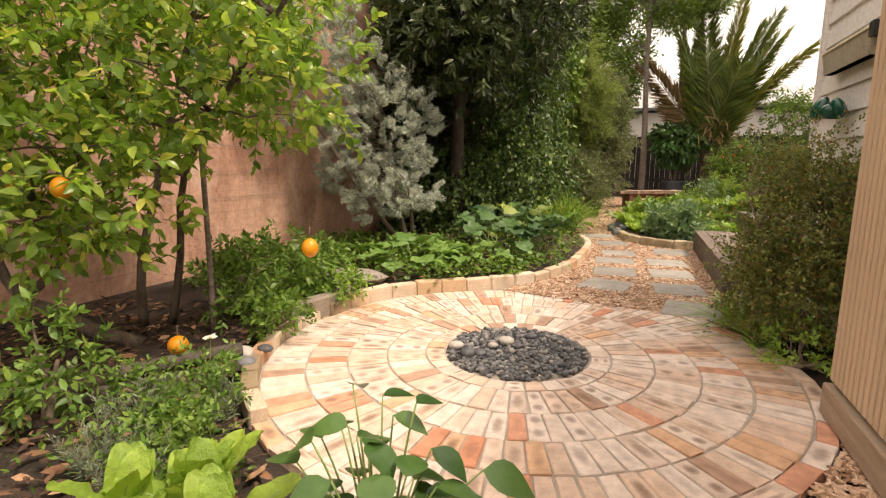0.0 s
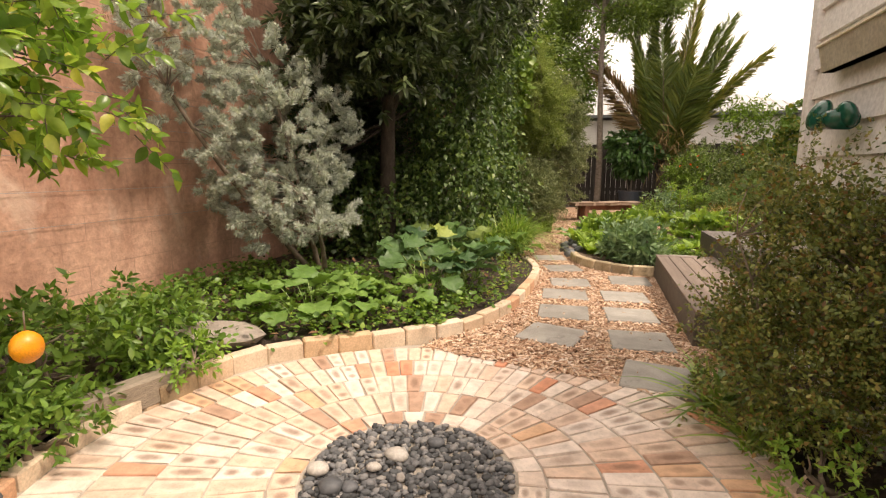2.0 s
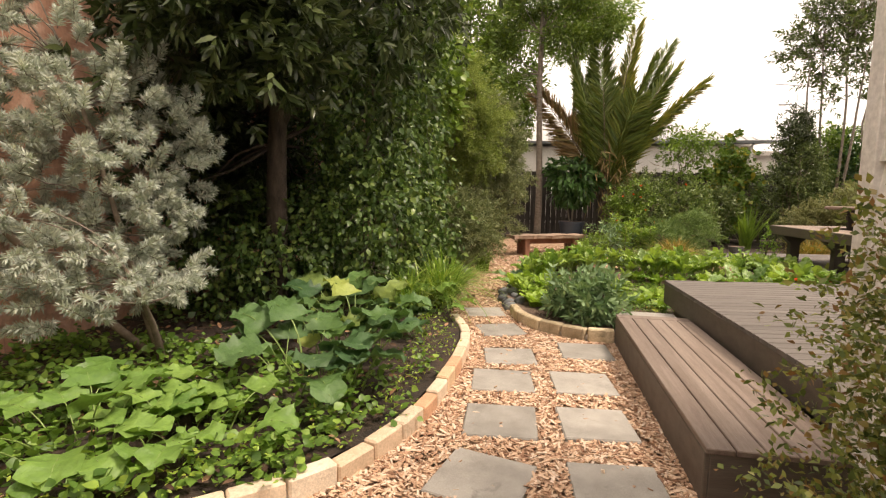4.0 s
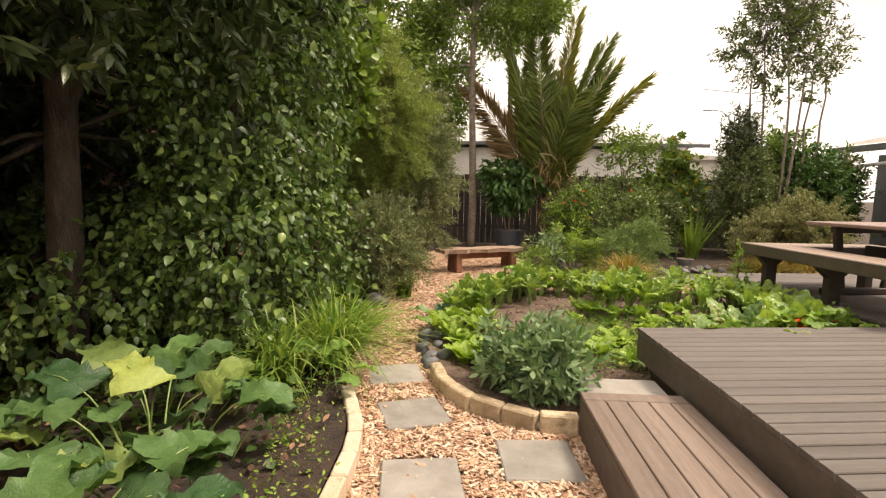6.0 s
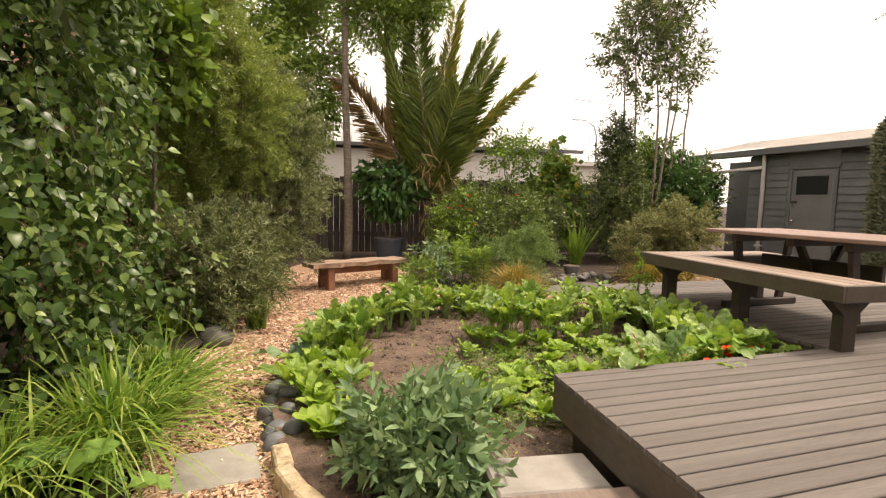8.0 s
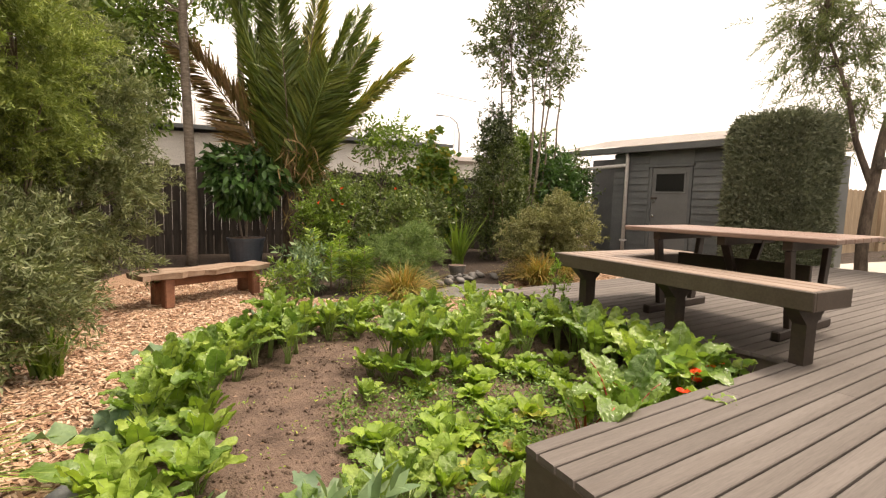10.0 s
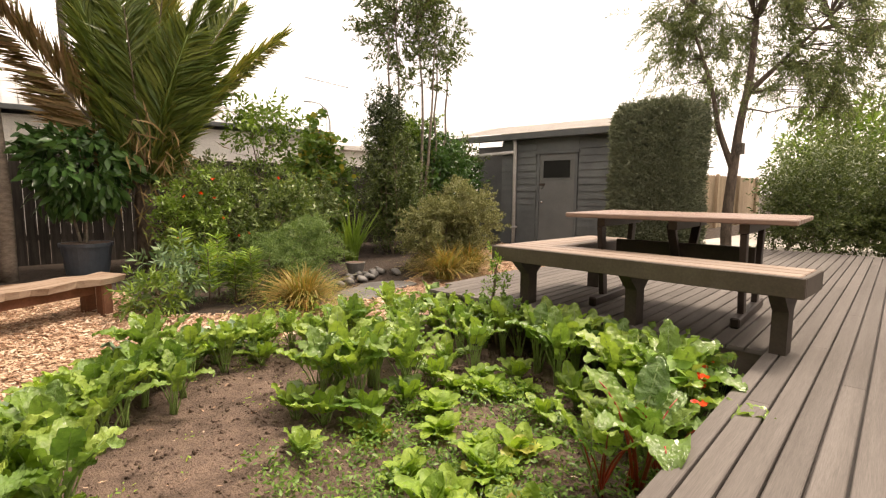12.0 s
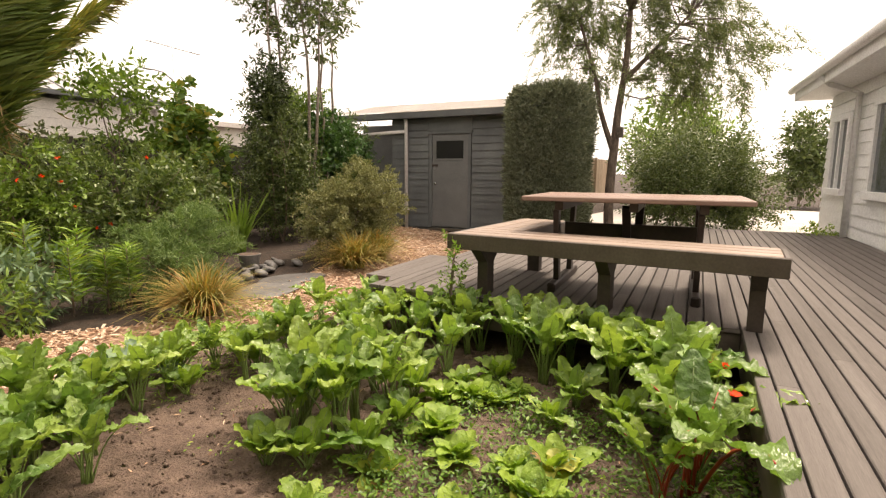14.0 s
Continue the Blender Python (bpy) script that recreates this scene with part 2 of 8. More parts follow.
def leaf_mat(name, colors, rough=0.42, trans=0.28, vein=0.0, back=None, spec=0.4):
    """Leaves: colour by leaf, blotched, with light shining through."""
    m, nt, b, out = mat_new(name)
    g = nt.nodes.new("ShaderNodeNewGeometry")
    oi = nt.nodes.new("ShaderNodeObjectInfo")
    ad = nt.nodes.new("ShaderNodeMath")
    ad.operation = "ADD"
    fr = nt.nodes.new("ShaderNodeMath")
    fr.operation = "FRACT"
    nt.links.new(g.outputs["Random Per Island"], ad.inputs[0])
    nt.links.new(oi.outputs["Random"], ad.inputs[1])
    nt.links.new(ad.outputs[0], fr.inputs[0])
    rp = ramp_node(nt, [(i / max(1, len(colors) - 1), c) for i, c in enumerate(colors)])
    nt.links.new(fr.outputs[0], rp.inputs[0])
    n2 = noise_node(nt, 22.0, 3, "Position")
    r2 = ramp_node(nt, [(0.3, (0.92, 0.95, 0.92)), (0.7, (1.42, 1.36, 1.3))])
    nt.links.new(n2.outputs[0], r2.inputs[0])
    col = mixc(nt, rp.outputs[0], r2.outputs[0], 1.0, "MULTIPLY")
    nt.links.new(col, b.inputs["Base Color"])
    b.inputs["Roughness"].default_value = rough
    b.inputs["Specular IOR Level"].default_value = spec
    if vein:
        n3 = noise_node(nt, 90.0, 2, "Object")
        bump_to(nt, b, n3.outputs[0], vein, 0.006)
    tr = nt.nodes.new("ShaderNodeBsdfTranslucent")
    nt.links.new(mixc(nt, col, (1.15, 1.2, 0.7), 1.0, "MULTIPLY"), tr.inputs["Color"])
    mx = nt.nodes.new("ShaderNodeMixShader")
    mx.inputs[0].default_value = trans
    nt.links.new(b.outputs[0], mx.inputs[1])
    nt.links.new(tr.outputs[0], mx.inputs[2])
    nt.links.new(mx.outputs[0], out.inputs["Surface"])
    return m


def plain(name, c, rough=0.5, metal=0.0, var=0.12, scale=20.0):
    return surface(name, tuple(v * (1 - var) for v in c), tuple(min(1, v * (1 + var)) for v in c), scale, scale * 6, rough, 0.1, 0.002, metal=metal)


def brick_mat():
    m, nt, b, out = mat_new("patio_brick")
    oi = nt.nodes.new("ShaderNodeObjectInfo")
    rp = ramp_node(nt, [(0.0, (0.66, 0.54, 0.46)), (0.14, (0.73, 0.62, 0.54)), (0.28, (0.70, 0.53, 0.42)), (0.42, (0.75, 0.65, 0.58)),
                        (0.56, (0.66, 0.50, 0.40)), (0.70, (0.72, 0.57, 0.475)), (0.82, (0.66, 0.42, 0.27)), (0.88, (0.64, 0.33, 0.22)), (0.94, (0.46, 0.30, 0.22)), (0.97, (0.62, 0.28, 0.17))])
    rp.color_ramp.interpolation = "CONSTANT"
    nt.links.new(oi.outputs["Random"], rp.inputs[0])
    n1 = noise_node(nt, 14, 6, "Position")
    r1 = ramp_node(nt, [(0.3, (0.74, 0.72, 0.7)), (0.62, (1.08, 1.06, 1.04))])
    nt.links.new(n1.outputs[0], r1.inputs[0])
    col = mixc(nt, rp.outputs[0], r1.outputs[0], 1.0, "MULTIPLY")
    # scorch marks in the middle or towards the two ends of some bricks
    tc = nt.nodes.new("ShaderNodeTexCoord")
    sep = nt.nodes.new("ShaderNodeSeparateXYZ")
    nt.links.new(tc.outputs["Generated"], sep.inputs[0])

    def mth(op, a, bb=None):
        n = nt.nodes.new("ShaderNodeMath")
        n.operation = op
        for i, v in enumerate((a, bb)):
            if v is None:
                continue
            if isinstance(v, (int, float)):
                n.inputs[i].default_value = v
            else:
                nt.links.new(v, n.inputs[i])
        return n.outputs[0]
    h = mth("FRACT", mth("MULTIPLY", oi.outputs["Random"], 37.7))
    two = mth("GREATER_THAN", mth("FRACT", mth("MULTIPLY", oi.outputs["Random"], 91.3)), 0.55)
    u1 = mth("ABSOLUTE", mth("SUBTRACT", sep.outputs[0], 0.5))
    u2 = mth("ABSOLUTE", mth("SUBTRACT", u1, mth("MULTIPLY", two, 0.24)))
    v1 = mth("ABSOLUTE", mth("SUBTRACT", sep.outputs[1], 0.5))
    uu = mth("DIVIDE", u2, mth("SUBTRACT", 0.36, mth("MULTIPLY", two, 0.2)))
    dd = mth("ADD", mth("MULTIPLY", uu, uu), mth("MULTIPLY", mth("MULTIPLY", v1, v1), 9.0))
    n3 = noise_node(nt, 45, 3, "Position")
    dd = mth("ADD", dd, mth("MULTIPLY", mth("SUBTRACT", n3.outputs[0], 0.5), 0.8))
    rs = ramp_node(nt, [(0.05, (1, 1, 1)), (0.95, (0, 0, 0))])
    nt.links.new(dd, rs.inputs[0])
    on = mth("MULTIPLY", rs.outputs[0], mth("MULTIPLY", mth("GREATER_THAN", h, 0.42), mth("MULTIPLY", mth("SUBTRACT", h, 0.30), 1.15)))
    col = mixc(nt, col, (0.20, 0.115, 0.075), on)
    n4 = noise_node(nt, 160, 4, "Position")
    r4 = ramp_node(nt, [(0.28, (0.6, 0.56, 0.52)), (0.42, (1, 1, 1))])
    nt.links.new(n4.outputs[0], r4.inputs[0])
    col = mixc(nt, col, r4.outputs[0], 1.0, "MULTIPLY")
    nt.links.new(col, b.inputs["Base Color"])
    b.inputs["Roughness"].default_value = 0.82
    bump_to(nt, b, n4.outputs[0], 0.5, 0.003)
    return m


def chip_mat(name, cols):
    m, nt, b, out = mat_new(name)
    g = nt.nodes.new("ShaderNodeNewGeometry")
    rp = ramp_node(nt, cols)
    nt.links.new(g.outputs["Random Per Island"], rp.inputs[0])
    n = noise_node(nt, 60, 4, "Position")
    r2 = ramp_node(nt, [(0.3, (0.7, 0.68, 0.66)), (0.7, (1.15, 1.15, 1.15))])
    nt.links.new(n.outputs[0], r2.inputs[0])
    nt.links.new(mixc(nt, rp.outputs[0], r2.outputs[0], 1.0, "MULTIPLY"), b.inputs["Base Color"])
    b.inputs["Roughness"].default_value = 0.85
    return m


M_BRICK = brick_mat()


def edge_mat():
    m = surface("edging_brick", (0.80, 0.78, 0.75), (1.0, 1.0, 1.0), 9.0, 90, 0.85, 0.5, 0.004, coord="Position", stain=((0.30, 0.25, 0.17), 5.0, 0.63))
    nt, b = m.node_tree, m.node_tree.nodes["Principled BSDF"]
    oi = nt.nodes.new("ShaderNodeObjectInfo")
    rp = ramp_node(nt, [(0.0, (0.72, 0.58, 0.44)), (0.30, (0.66, 0.47, 0.30)), (0.48, (0.76, 0.65, 0.52)), (0.66, (0.62, 0.36, 0.22)), (0.78, (0.70, 0.53, 0.38)), (0.88, (0.36, 0.27, 0.17)), (0.94, (0.55, 0.27, 0.20))])
    rp.color_ramp.interpolation = "CONSTANT"
    nt.links.new(oi.outputs["Random"], rp.inputs[0])
    nt.links.new(mixc(nt, b.inputs["Base Color"].links[0].from_socket, rp.outputs[0], 1.0, "MULTIPLY"), b.inputs["Base Color"])
    return m


M_EDGE = edge_mat()
M_EDGE_Y = surface("yellow_edging_brick", (0.38, 0.29, 0.17), (0.62, 0.50, 0.34), 9.0, 70, 0.85, 0.6, 0.004, rand=0.35, coord="Position", stain=((0.12, 0.10, 0.06), 7.0, 0.55))
M_MORTAR = surface("mortar", (0.34, 0.30, 0.25), (0.50, 0.44, 0.37), 5, 120, 0.95, 0.5, coord="Position")
M_PEBBLE = chip_mat("river_pebble", [(0.0, (0.05, 0.052, 0.055)), (0.35, (0.10, 0.105, 0.11)), (0.7, (0.18, 0.18, 0.185)), (0.92, (0.26, 0.255, 0.25)), (1.0, (0.36, 0.33, 0.30))])
M_PALE = surface("pale_stone", (0.42, 0.38, 0.34), (0.56, 0.52, 0.47), 14, 90, 0.6, 0.2)
M_FLATROCK = surface("brown_grey_rock", (0.24, 0.20, 0.17), (0.38, 0.33, 0.28), 8, 60, 0.85, 0.6, 0.006)
M_GREYSTONE = surface("grey_river_stone", (0.10, 0.105, 0.115), (0.20, 0.205, 0.215), 8, 90, 0.55, 0.2, rand=0.45)
M_SOIL = surface("garden_soil", (0.095, 0.063, 0.046), (0.235, 0.16, 0.12), 7, 75, 0.95, 1.0, 0.02, coord="Position", stain=((0.27, 0.20, 0.15), 16.0, 0.60))
# soil tone kept very dark, with the shade under the planting included
M_LITTER = surface("leafy_soil_with_shade", (0.024, 0.018, 0.013), (0.075, 0.048, 0.032), 9, 60, 0.95, 1.0, 0.02, coord="Position")
M_MULCH = surface("mulch_bed", (0.26, 0.15, 0.09), (0.48, 0.32, 0.21), 24, 90, 0.92, 1.0, 0.015, coord="Position")
M_CHIPS = chip_mat("wood_chip", [(0.0, (0.24, 0.12, 0.07)), (0.2, (0.45, 0.27, 0.17)), (0.55, (0.62, 0.42, 0.28)), (0.8, (0.71, 0.52, 0.38)), (1.0, (0.78, 0.64, 0.51))])
# leaf colours lowered to stand for the lemon tree's shade
M_LEAFLITTER = chip_mat("fallen_leaf", [(0.0, (0.045, 0.026, 0.016)), (0.5, (0.11, 0.06, 0.034)), (0.8, (0.24, 0.12, 0.06)), (1.0, (0.42, 0.26, 0.15))])
M_PAVER = surface("concrete_paver", (0.27, 0.25, 0.22), (0.40, 0.375, 0.335), 5, 220, 0.9, 0.5, 0.003, rand=0.18, coord="Position", stain=((0.16, 0.15, 0.13), 7.0, 0.62))
M_DECK = surface("deck_paint", (0.118, 0.102, 0.090), (0.172, 0.152, 0.137), 2.2, 60, 0.88, 0.35, 0.002, stretch=(0.25, 6, 6), rand=0.14, stain=((0.125, 0.105, 0.09), 2.0, 0.60, (0.4, 2, 2)))
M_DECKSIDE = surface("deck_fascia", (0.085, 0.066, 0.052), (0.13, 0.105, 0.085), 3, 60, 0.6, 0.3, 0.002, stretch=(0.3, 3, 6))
M_STEPWOOD = surface("worn_step_board", (0.15, 0.105, 0.08), (0.27, 0.21, 0.17), 3, 70, 0.7, 0.5, 0.003, stretch=(5, 0.3, 5), rand=0.15)
M_SEAT = surface("worn_bench_paint", (0.23, 0.165, 0.125), (0.38, 0.29, 0.23), 3, 60, 0.5, 0.3, 0.002, stretch=(4, 0.4, 4), rand=0.12)
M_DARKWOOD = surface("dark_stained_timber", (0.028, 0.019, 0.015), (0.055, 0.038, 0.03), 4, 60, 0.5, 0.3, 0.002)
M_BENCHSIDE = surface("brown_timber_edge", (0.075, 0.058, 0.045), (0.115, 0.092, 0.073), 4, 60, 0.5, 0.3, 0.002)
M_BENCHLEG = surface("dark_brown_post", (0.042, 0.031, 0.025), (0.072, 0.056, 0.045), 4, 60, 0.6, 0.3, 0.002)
M_TABLETOP = surface("red_brown_tabletop", (0.22, 0.135, 0.105), (0.33, 0.23, 0.185), 3, 60, 0.42, 0.25, 0.002, stretch=(0.5, 5, 5), rand=0.1)
def plaster_mat():
    """Terracotta render over blocks: joints ghost through, pale scuffs and dark damp streaks."""
    m = surface("terracotta_plaster", (0.40, 0.205, 0.135), (0.66, 0.40, 0.29), 1.6, 24, 0.92, 0.8, 0.010, coord="Position", stain=((0.66, 0.47, 0.37), 3.0, 0.56, (1, 1, 0.4)))
    nt, b = m.node_tree, m.node_tree.nodes["Principled BSDF"]
    g = nt.nodes.new("ShaderNodeNewGeometry")
    mp = nt.nodes.new("ShaderNodeMapping")
    mp.inputs["Rotation"].default_value = (radians(90), 0, radians(90))
    mp.vector_type = "TEXTURE"
    nt.links.new(g.outputs["Position"], mp.inputs[0])
    bt = nt.nodes.new("ShaderNodeTexBrick")
    bt.inputs["Scale"].default_value, bt.inputs["Mortar Size"].default_value = 1.0, 0.006
    bt.inputs["Brick Width"].default_value, bt.inputs["Row Height"].default_value, bt.inputs["Mortar Smooth"].default_value = 0.4, 0.2, 0.6
    nt.links.new(mp.outputs[0], bt.inputs["Vector"])
    src = b.inputs["Base Color"].links[0].from_socket
    n3 = noise_node(nt, 1.7, 4, "Position")
    rr = ramp_node(nt, [(0.45, (0, 0, 0)), (0.6, (0.5, 0.5, 0.5))])
    nt.links.new(n3.outputs[0], rr.inputs[0])
    jf = nt.nodes.new("ShaderNodeMath")
    jf.operation = "MULTIPLY"
    nt.links.new(bt.outputs["Fac"], jf.inputs[0])
    nt.links.new(rr.outputs[0], jf.inputs[1])
    col = mixc(nt, src, (0.25, 0.15, 0.11), jf.outputs[0])
    n4 = noise_node(nt, 2.2, 6, "Position", (1.5, 1.5, 0.25), 0.8)
    r4 = ramp_node(nt, [(0.52, (1, 1, 1)), (0.75, (0.62, 0.55, 0.52))])
    nt.links.new(n4.outputs[0], r4.inputs[0])
    nt.links.new(mixc(nt, col, r4.outputs[0], 1.0, "MULTIPLY"), b.inputs["Base Color"])
    return m


M_PLASTER = plaster_mat()
M_WHITE = surface("white_weatherboard", (0.60, 0.58, 0.55), (0.72, 0.70, 0.67), 1.5, 40, 0.55, 0.1, 0.001, coord="Position")
# brighter copy of the house white; sunlight on the wing is in the colour
M_WHITE_LIT = surface("sunlit_white_weatherboard", (0.78, 0.78, 0.78), (0.86, 0.86, 0.86), 1.5, 40, 0.5, 0.1, 0.001, coord="Position")
M_CREAM = surface("cream_weatherboard", (0.72, 0.69, 0.64), (0.82, 0.79, 0.74), 1.5, 40, 0.6, 0.1, 0.001, coord="Position")
M_SHED = surface("dark_grey_weatherboard", (0.092, 0.10, 0.103), (0.14, 0.15, 0.152), 1.4, 50, 0.6, 0.2, 0.001, coord="Position", rand=0.12)
M_SHEDDOOR = surface("grey_door_paint", (0.125, 0.13, 0.13), (0.165, 0.17, 0.17), 2, 50, 0.5, 0.1, 0.001)
M_ROOF = surface("grey_metal_roof", (0.34, 0.34, 0.34), (0.48, 0.47, 0.45), 0.8, 20, 0.5, 0.1, coord="Position")
M_ROOFW = surface("pale_metal_roof", (0.60, 0.55, 0.50), (0.72, 0.67, 0.62), 0.8, 20, 0.5, 0.1, coord="Position")
M_PIPE = plain("white_pipe", (0.62, 0.61, 0.60), 0.4)
M_FENCE = surface("weathered_fence_paling", (0.035, 0.029, 0.025), (0.10, 0.085, 0.075), 3, 50, 0.9, 0.5, 0.003, stretch=(6, 6, 0.5), rand=0.4, coord="Position")
M_PALEFENCE = surface("raw_timber_paling", (0.32, 0.23, 0.15), (0.48, 0.37, 0.26), 3, 50, 0.9, 0.4, stretch=(6, 6, 0.5), rand=0.2, coord="Position")
M_BATTEN = surface("pale_cedar_batten", (0.50, 0.36, 0.235), (0.66, 0.50, 0.345), 2, 60, 0.7, 0.3, 0.002, stretch=(8, 8, 0.4), rand=0.1)
M_BATTENBASE = surface("greyed_timber_plate", (0.27, 0.19, 0.13), (0.42, 0.32, 0.23), 3, 60, 0.8, 0.5, 0.003, stretch=(8, 0.6, 8))
M_BARK = surface("rough_bark", (0.075, 0.055, 0.042), (0.19, 0.145, 0.11), 9, 50, 0.95, 1.0, 0.015, stretch=(2, 2, 0.7), coord="Position")
# rough bark darkened, so the trunk's deep shade sits in its colour
M_SHADEBARK = surface("bark_with_painted_shade", (0.035, 0.026, 0.02), (0.095, 0.07, 0.052), 9, 50, 0.95, 1.0, 0.015, stretch=(2, 2, 0.7), coord="Position")
M_GREYBARK = surface("pale_grey_bark", (0.15, 0.12, 0.095), (0.30, 0.25, 0.20), 12, 55, 0.95, 1.0, 0.012, stretch=(1, 1, 2.5), coord="Position")
M_TWIG = surface("thin_twig", (0.13, 0.10, 0.07), (0.26, 0.20, 0.15), 12, 60, 0.9, 0.4, coord="Position")
M_LOG = surface("weathered_log", (0.07, 0.058, 0.046), (0.17, 0.14, 0.11), 6, 50, 0.95, 0.9, 0.01, stretch=(0.6, 4, 4))
M_SLEEPER = surface("greyed_sleeper", (0.20, 0.165, 0.125), (0.36, 0.30, 0.235), 5, 50, 0.9, 0.8, 0.006, stretch=(4, 0.6, 4))
M_SLAB = surface("live_edge_slab", (0.22, 0.135, 0.085), (0.45, 0.34, 0.26), 3, 50, 0.75, 0.5, 0.004, stretch=(0.6, 4, 4), stain=((0.14, 0.08, 0.05), 4, 0.6))
M_REDLEG = surface("red_brown_timber", (0.15, 0.06, 0.032), (0.26, 0.115, 0.065), 4, 50, 0.75, 0.4, 0.003)
M_POT = plain("dark_blue_grey_pot", (0.065, 0.078, 0.098), 0.45)
M_BLACK = plain("black_plastic", (0.012, 0.012, 0.013), 0.35)
M_GREENPL = plain("dark_green_enamel", (0.008, 0.075, 0.048), 0.18)
M_PLANTER = surface("mossy_planter", (0.60, 0.54, 0.40), (0.76, 0.71, 0.58), 6, 60, 0.6, 0.2)
M_SLATE = surface("grey_slate", (0.09, 0.085, 0.08), (0.19, 0.18, 0.165), 5, 60, 0.6, 0.5, 0.004, coord="Position", rand=0.3)
M_CONCRETE = surface("pale_concrete", (0.46, 0.42, 0.37), (0.56, 0.52, 0.46), 1.2, 60, 0.9, 0.2, coord="Position")
M_PANE = plain("window_glass", (0.10, 0.11, 0.115), 0.06)
M_METAL = plain("chrome", (0.6, 0.6, 0.6), 0.2, 1.0)
M_WIRE = plain("galvanised_wire", (0.35, 0.35, 0.35), 0.4, 1.0)
M_ORANGE = surface("orange_peel", (0.72, 0.24, 0.012), (0.85, 0.36, 0.02), 10, 220, 0.38, 0.3, 0.001)
M_PETAL = leaf_mat("red_petal", [(0.65, 0.04, 0.012), (0.85, 0.12, 0.015), (0.7, 0.05, 0.02)], 0.5, 0.25)
M_WPETAL = leaf_mat("white_petal", [(0.75, 0.73, 0.68), (0.8, 0.78, 0.74)], 0.5, 0.25)

L_LEMON = leaf_mat("lemon_leaf", [(0.06, 0.125, 0.028), (0.24, 0.37, 0.06), (0.12, 0.22, 0.04), (0.38, 0.50, 0.10), (0.08, 0.16, 0.036), (0.19, 0.31, 0.05), (0.14, 0.24, 0.04), (0.62, 0.60, 0.15)], 0.25, 0.5)
L_GREY = leaf_mat("silver_leaf", [(0.28, 0.32, 0.29), (0.42, 0.45, 0.42), (0.34, 0.38, 0.35), (0.58, 0.60, 0.56)], 0.75, 0.22)
L_DARK = leaf_mat("dark_glossy_leaf", [(0.020, 0.030, 0.012), (0.036, 0.055, 0.018), (0.065, 0.09, 0.032), (0.03, 0.046, 0.016), (0.10, 0.125, 0.05)], 0.28, 0.14)
L_IVY = leaf_mat("ivy_leaf", [(0.026, 0.052, 0.016), (0.06, 0.11, 0.03), (0.13, 0.20, 0.055), (0.04, 0.08, 0.022), (0.09, 0.15, 0.04), (0.20, 0.27, 0.075)], 0.36, 0.25)
L_OLIVE = leaf_mat("yellow_green_feather_leaf", [(0.16, 0.215, 0.055), (0.24, 0.30, 0.08), (0.13, 0.18, 0.05), (0.32, 0.36, 0.11)], 0.6, 0.32)
L_GREYGREEN = leaf_mat("grey_green_fine_leaf", [(0.13, 0.16, 0.075), (0.20, 0.23, 0.11), (0.10, 0.13, 0.06), (0.24, 0.25, 0.14)], 0.6, 0.25)
L_BRIGHT = leaf_mat("bright_conifer_leaf", [(0.08, 0.135, 0.02), (0.13, 0.20, 0.03), (0.055, 0.10, 0.018), (0.19, 0.25, 0.045)], 0.5, 0.22)
L_MID = leaf_mat("mid_green_leaf", [(0.08, 0.14, 0.025), (0.13, 0.21, 0.035), (0.19, 0.28, 0.05), (0.10, 0.17, 0.03)], 0.4, 0.28)
L_LIGHT = leaf_mat("light_green_leaf", [(0.12, 0.22, 0.03), (0.18, 0.30, 0.04), (0.24, 0.36, 0.06), (0.32, 0.38, 0.06)], 0.42, 0.32)
L_GLOSSY = leaf_mat("glossy_dark_leaf", [(0.03, 0.075, 0.02), (0.05, 0.11, 0.03), (0.075, 0.15, 0.04)], 0.28, 0.18)
L_SHRUB = leaf_mat("olive_brown_small_leaf", [(0.055, 0.08, 0.022), (0.10, 0.135, 0.034), (0.15, 0.185, 0.045), (0.22, 0.23, 0.065), (0.18, 0.09, 0.035)], 0.4, 0.25)
L_DEEP = leaf_mat("deep_olive_leaf", [(0.045, 0.07, 0.02), (0.07, 0.10, 0.03), (0.10, 0.135, 0.045), (0.14, 0.17, 0.06)], 0.4, 0.22)
L_OLIVEMID = leaf_mat("olive_mid_leaf", [(0.05, 0.085, 0.022), (0.085, 0.13, 0.033), (0.13, 0.18, 0.05), (0.18, 0.23, 0.07)], 0.36, 0.25)
L_HEDGE = leaf_mat("hedge_needle", [(0.095, 0.115, 0.075), (0.15, 0.17, 0.115), (0.205, 0.225, 0.16), (0.12, 0.14, 0.092)], 0.6, 0.22)
L_TAWNY = leaf_mat("tawny_sedge", [(0.30, 0.20, 0.06), (0.20, 0.20, 0.05), (0.40, 0.26, 0.08), (0.16, 0.18, 0.05), (0.34, 0.17, 0.05)], 0.5, 0.25)
L_STRAP = leaf_mat("strap_leaf", [(0.09, 0.18, 0.03), (0.15, 0.26, 0.045), (0.21, 0.32, 0.06), (0.32, 0.37, 0.10)], 0.36, 0.34)
L_PALM = leaf_mat("palm_leaflet", [(0.10, 0.14, 0.03), (0.18, 0.20, 0.045), (0.24, 0.24, 0.055), (0.32, 0.26, 0.07), (0.14, 0.18, 0.04)], 0.42, 0.25)
L_PALMGREEN = leaf_mat("green_palm_leaflet", [(0.06, 0.095, 0.025), (0.10, 0.14, 0.035), (0.16, 0.19, 0.045), (0.08, 0.12, 0.03)], 0.4, 0.22)
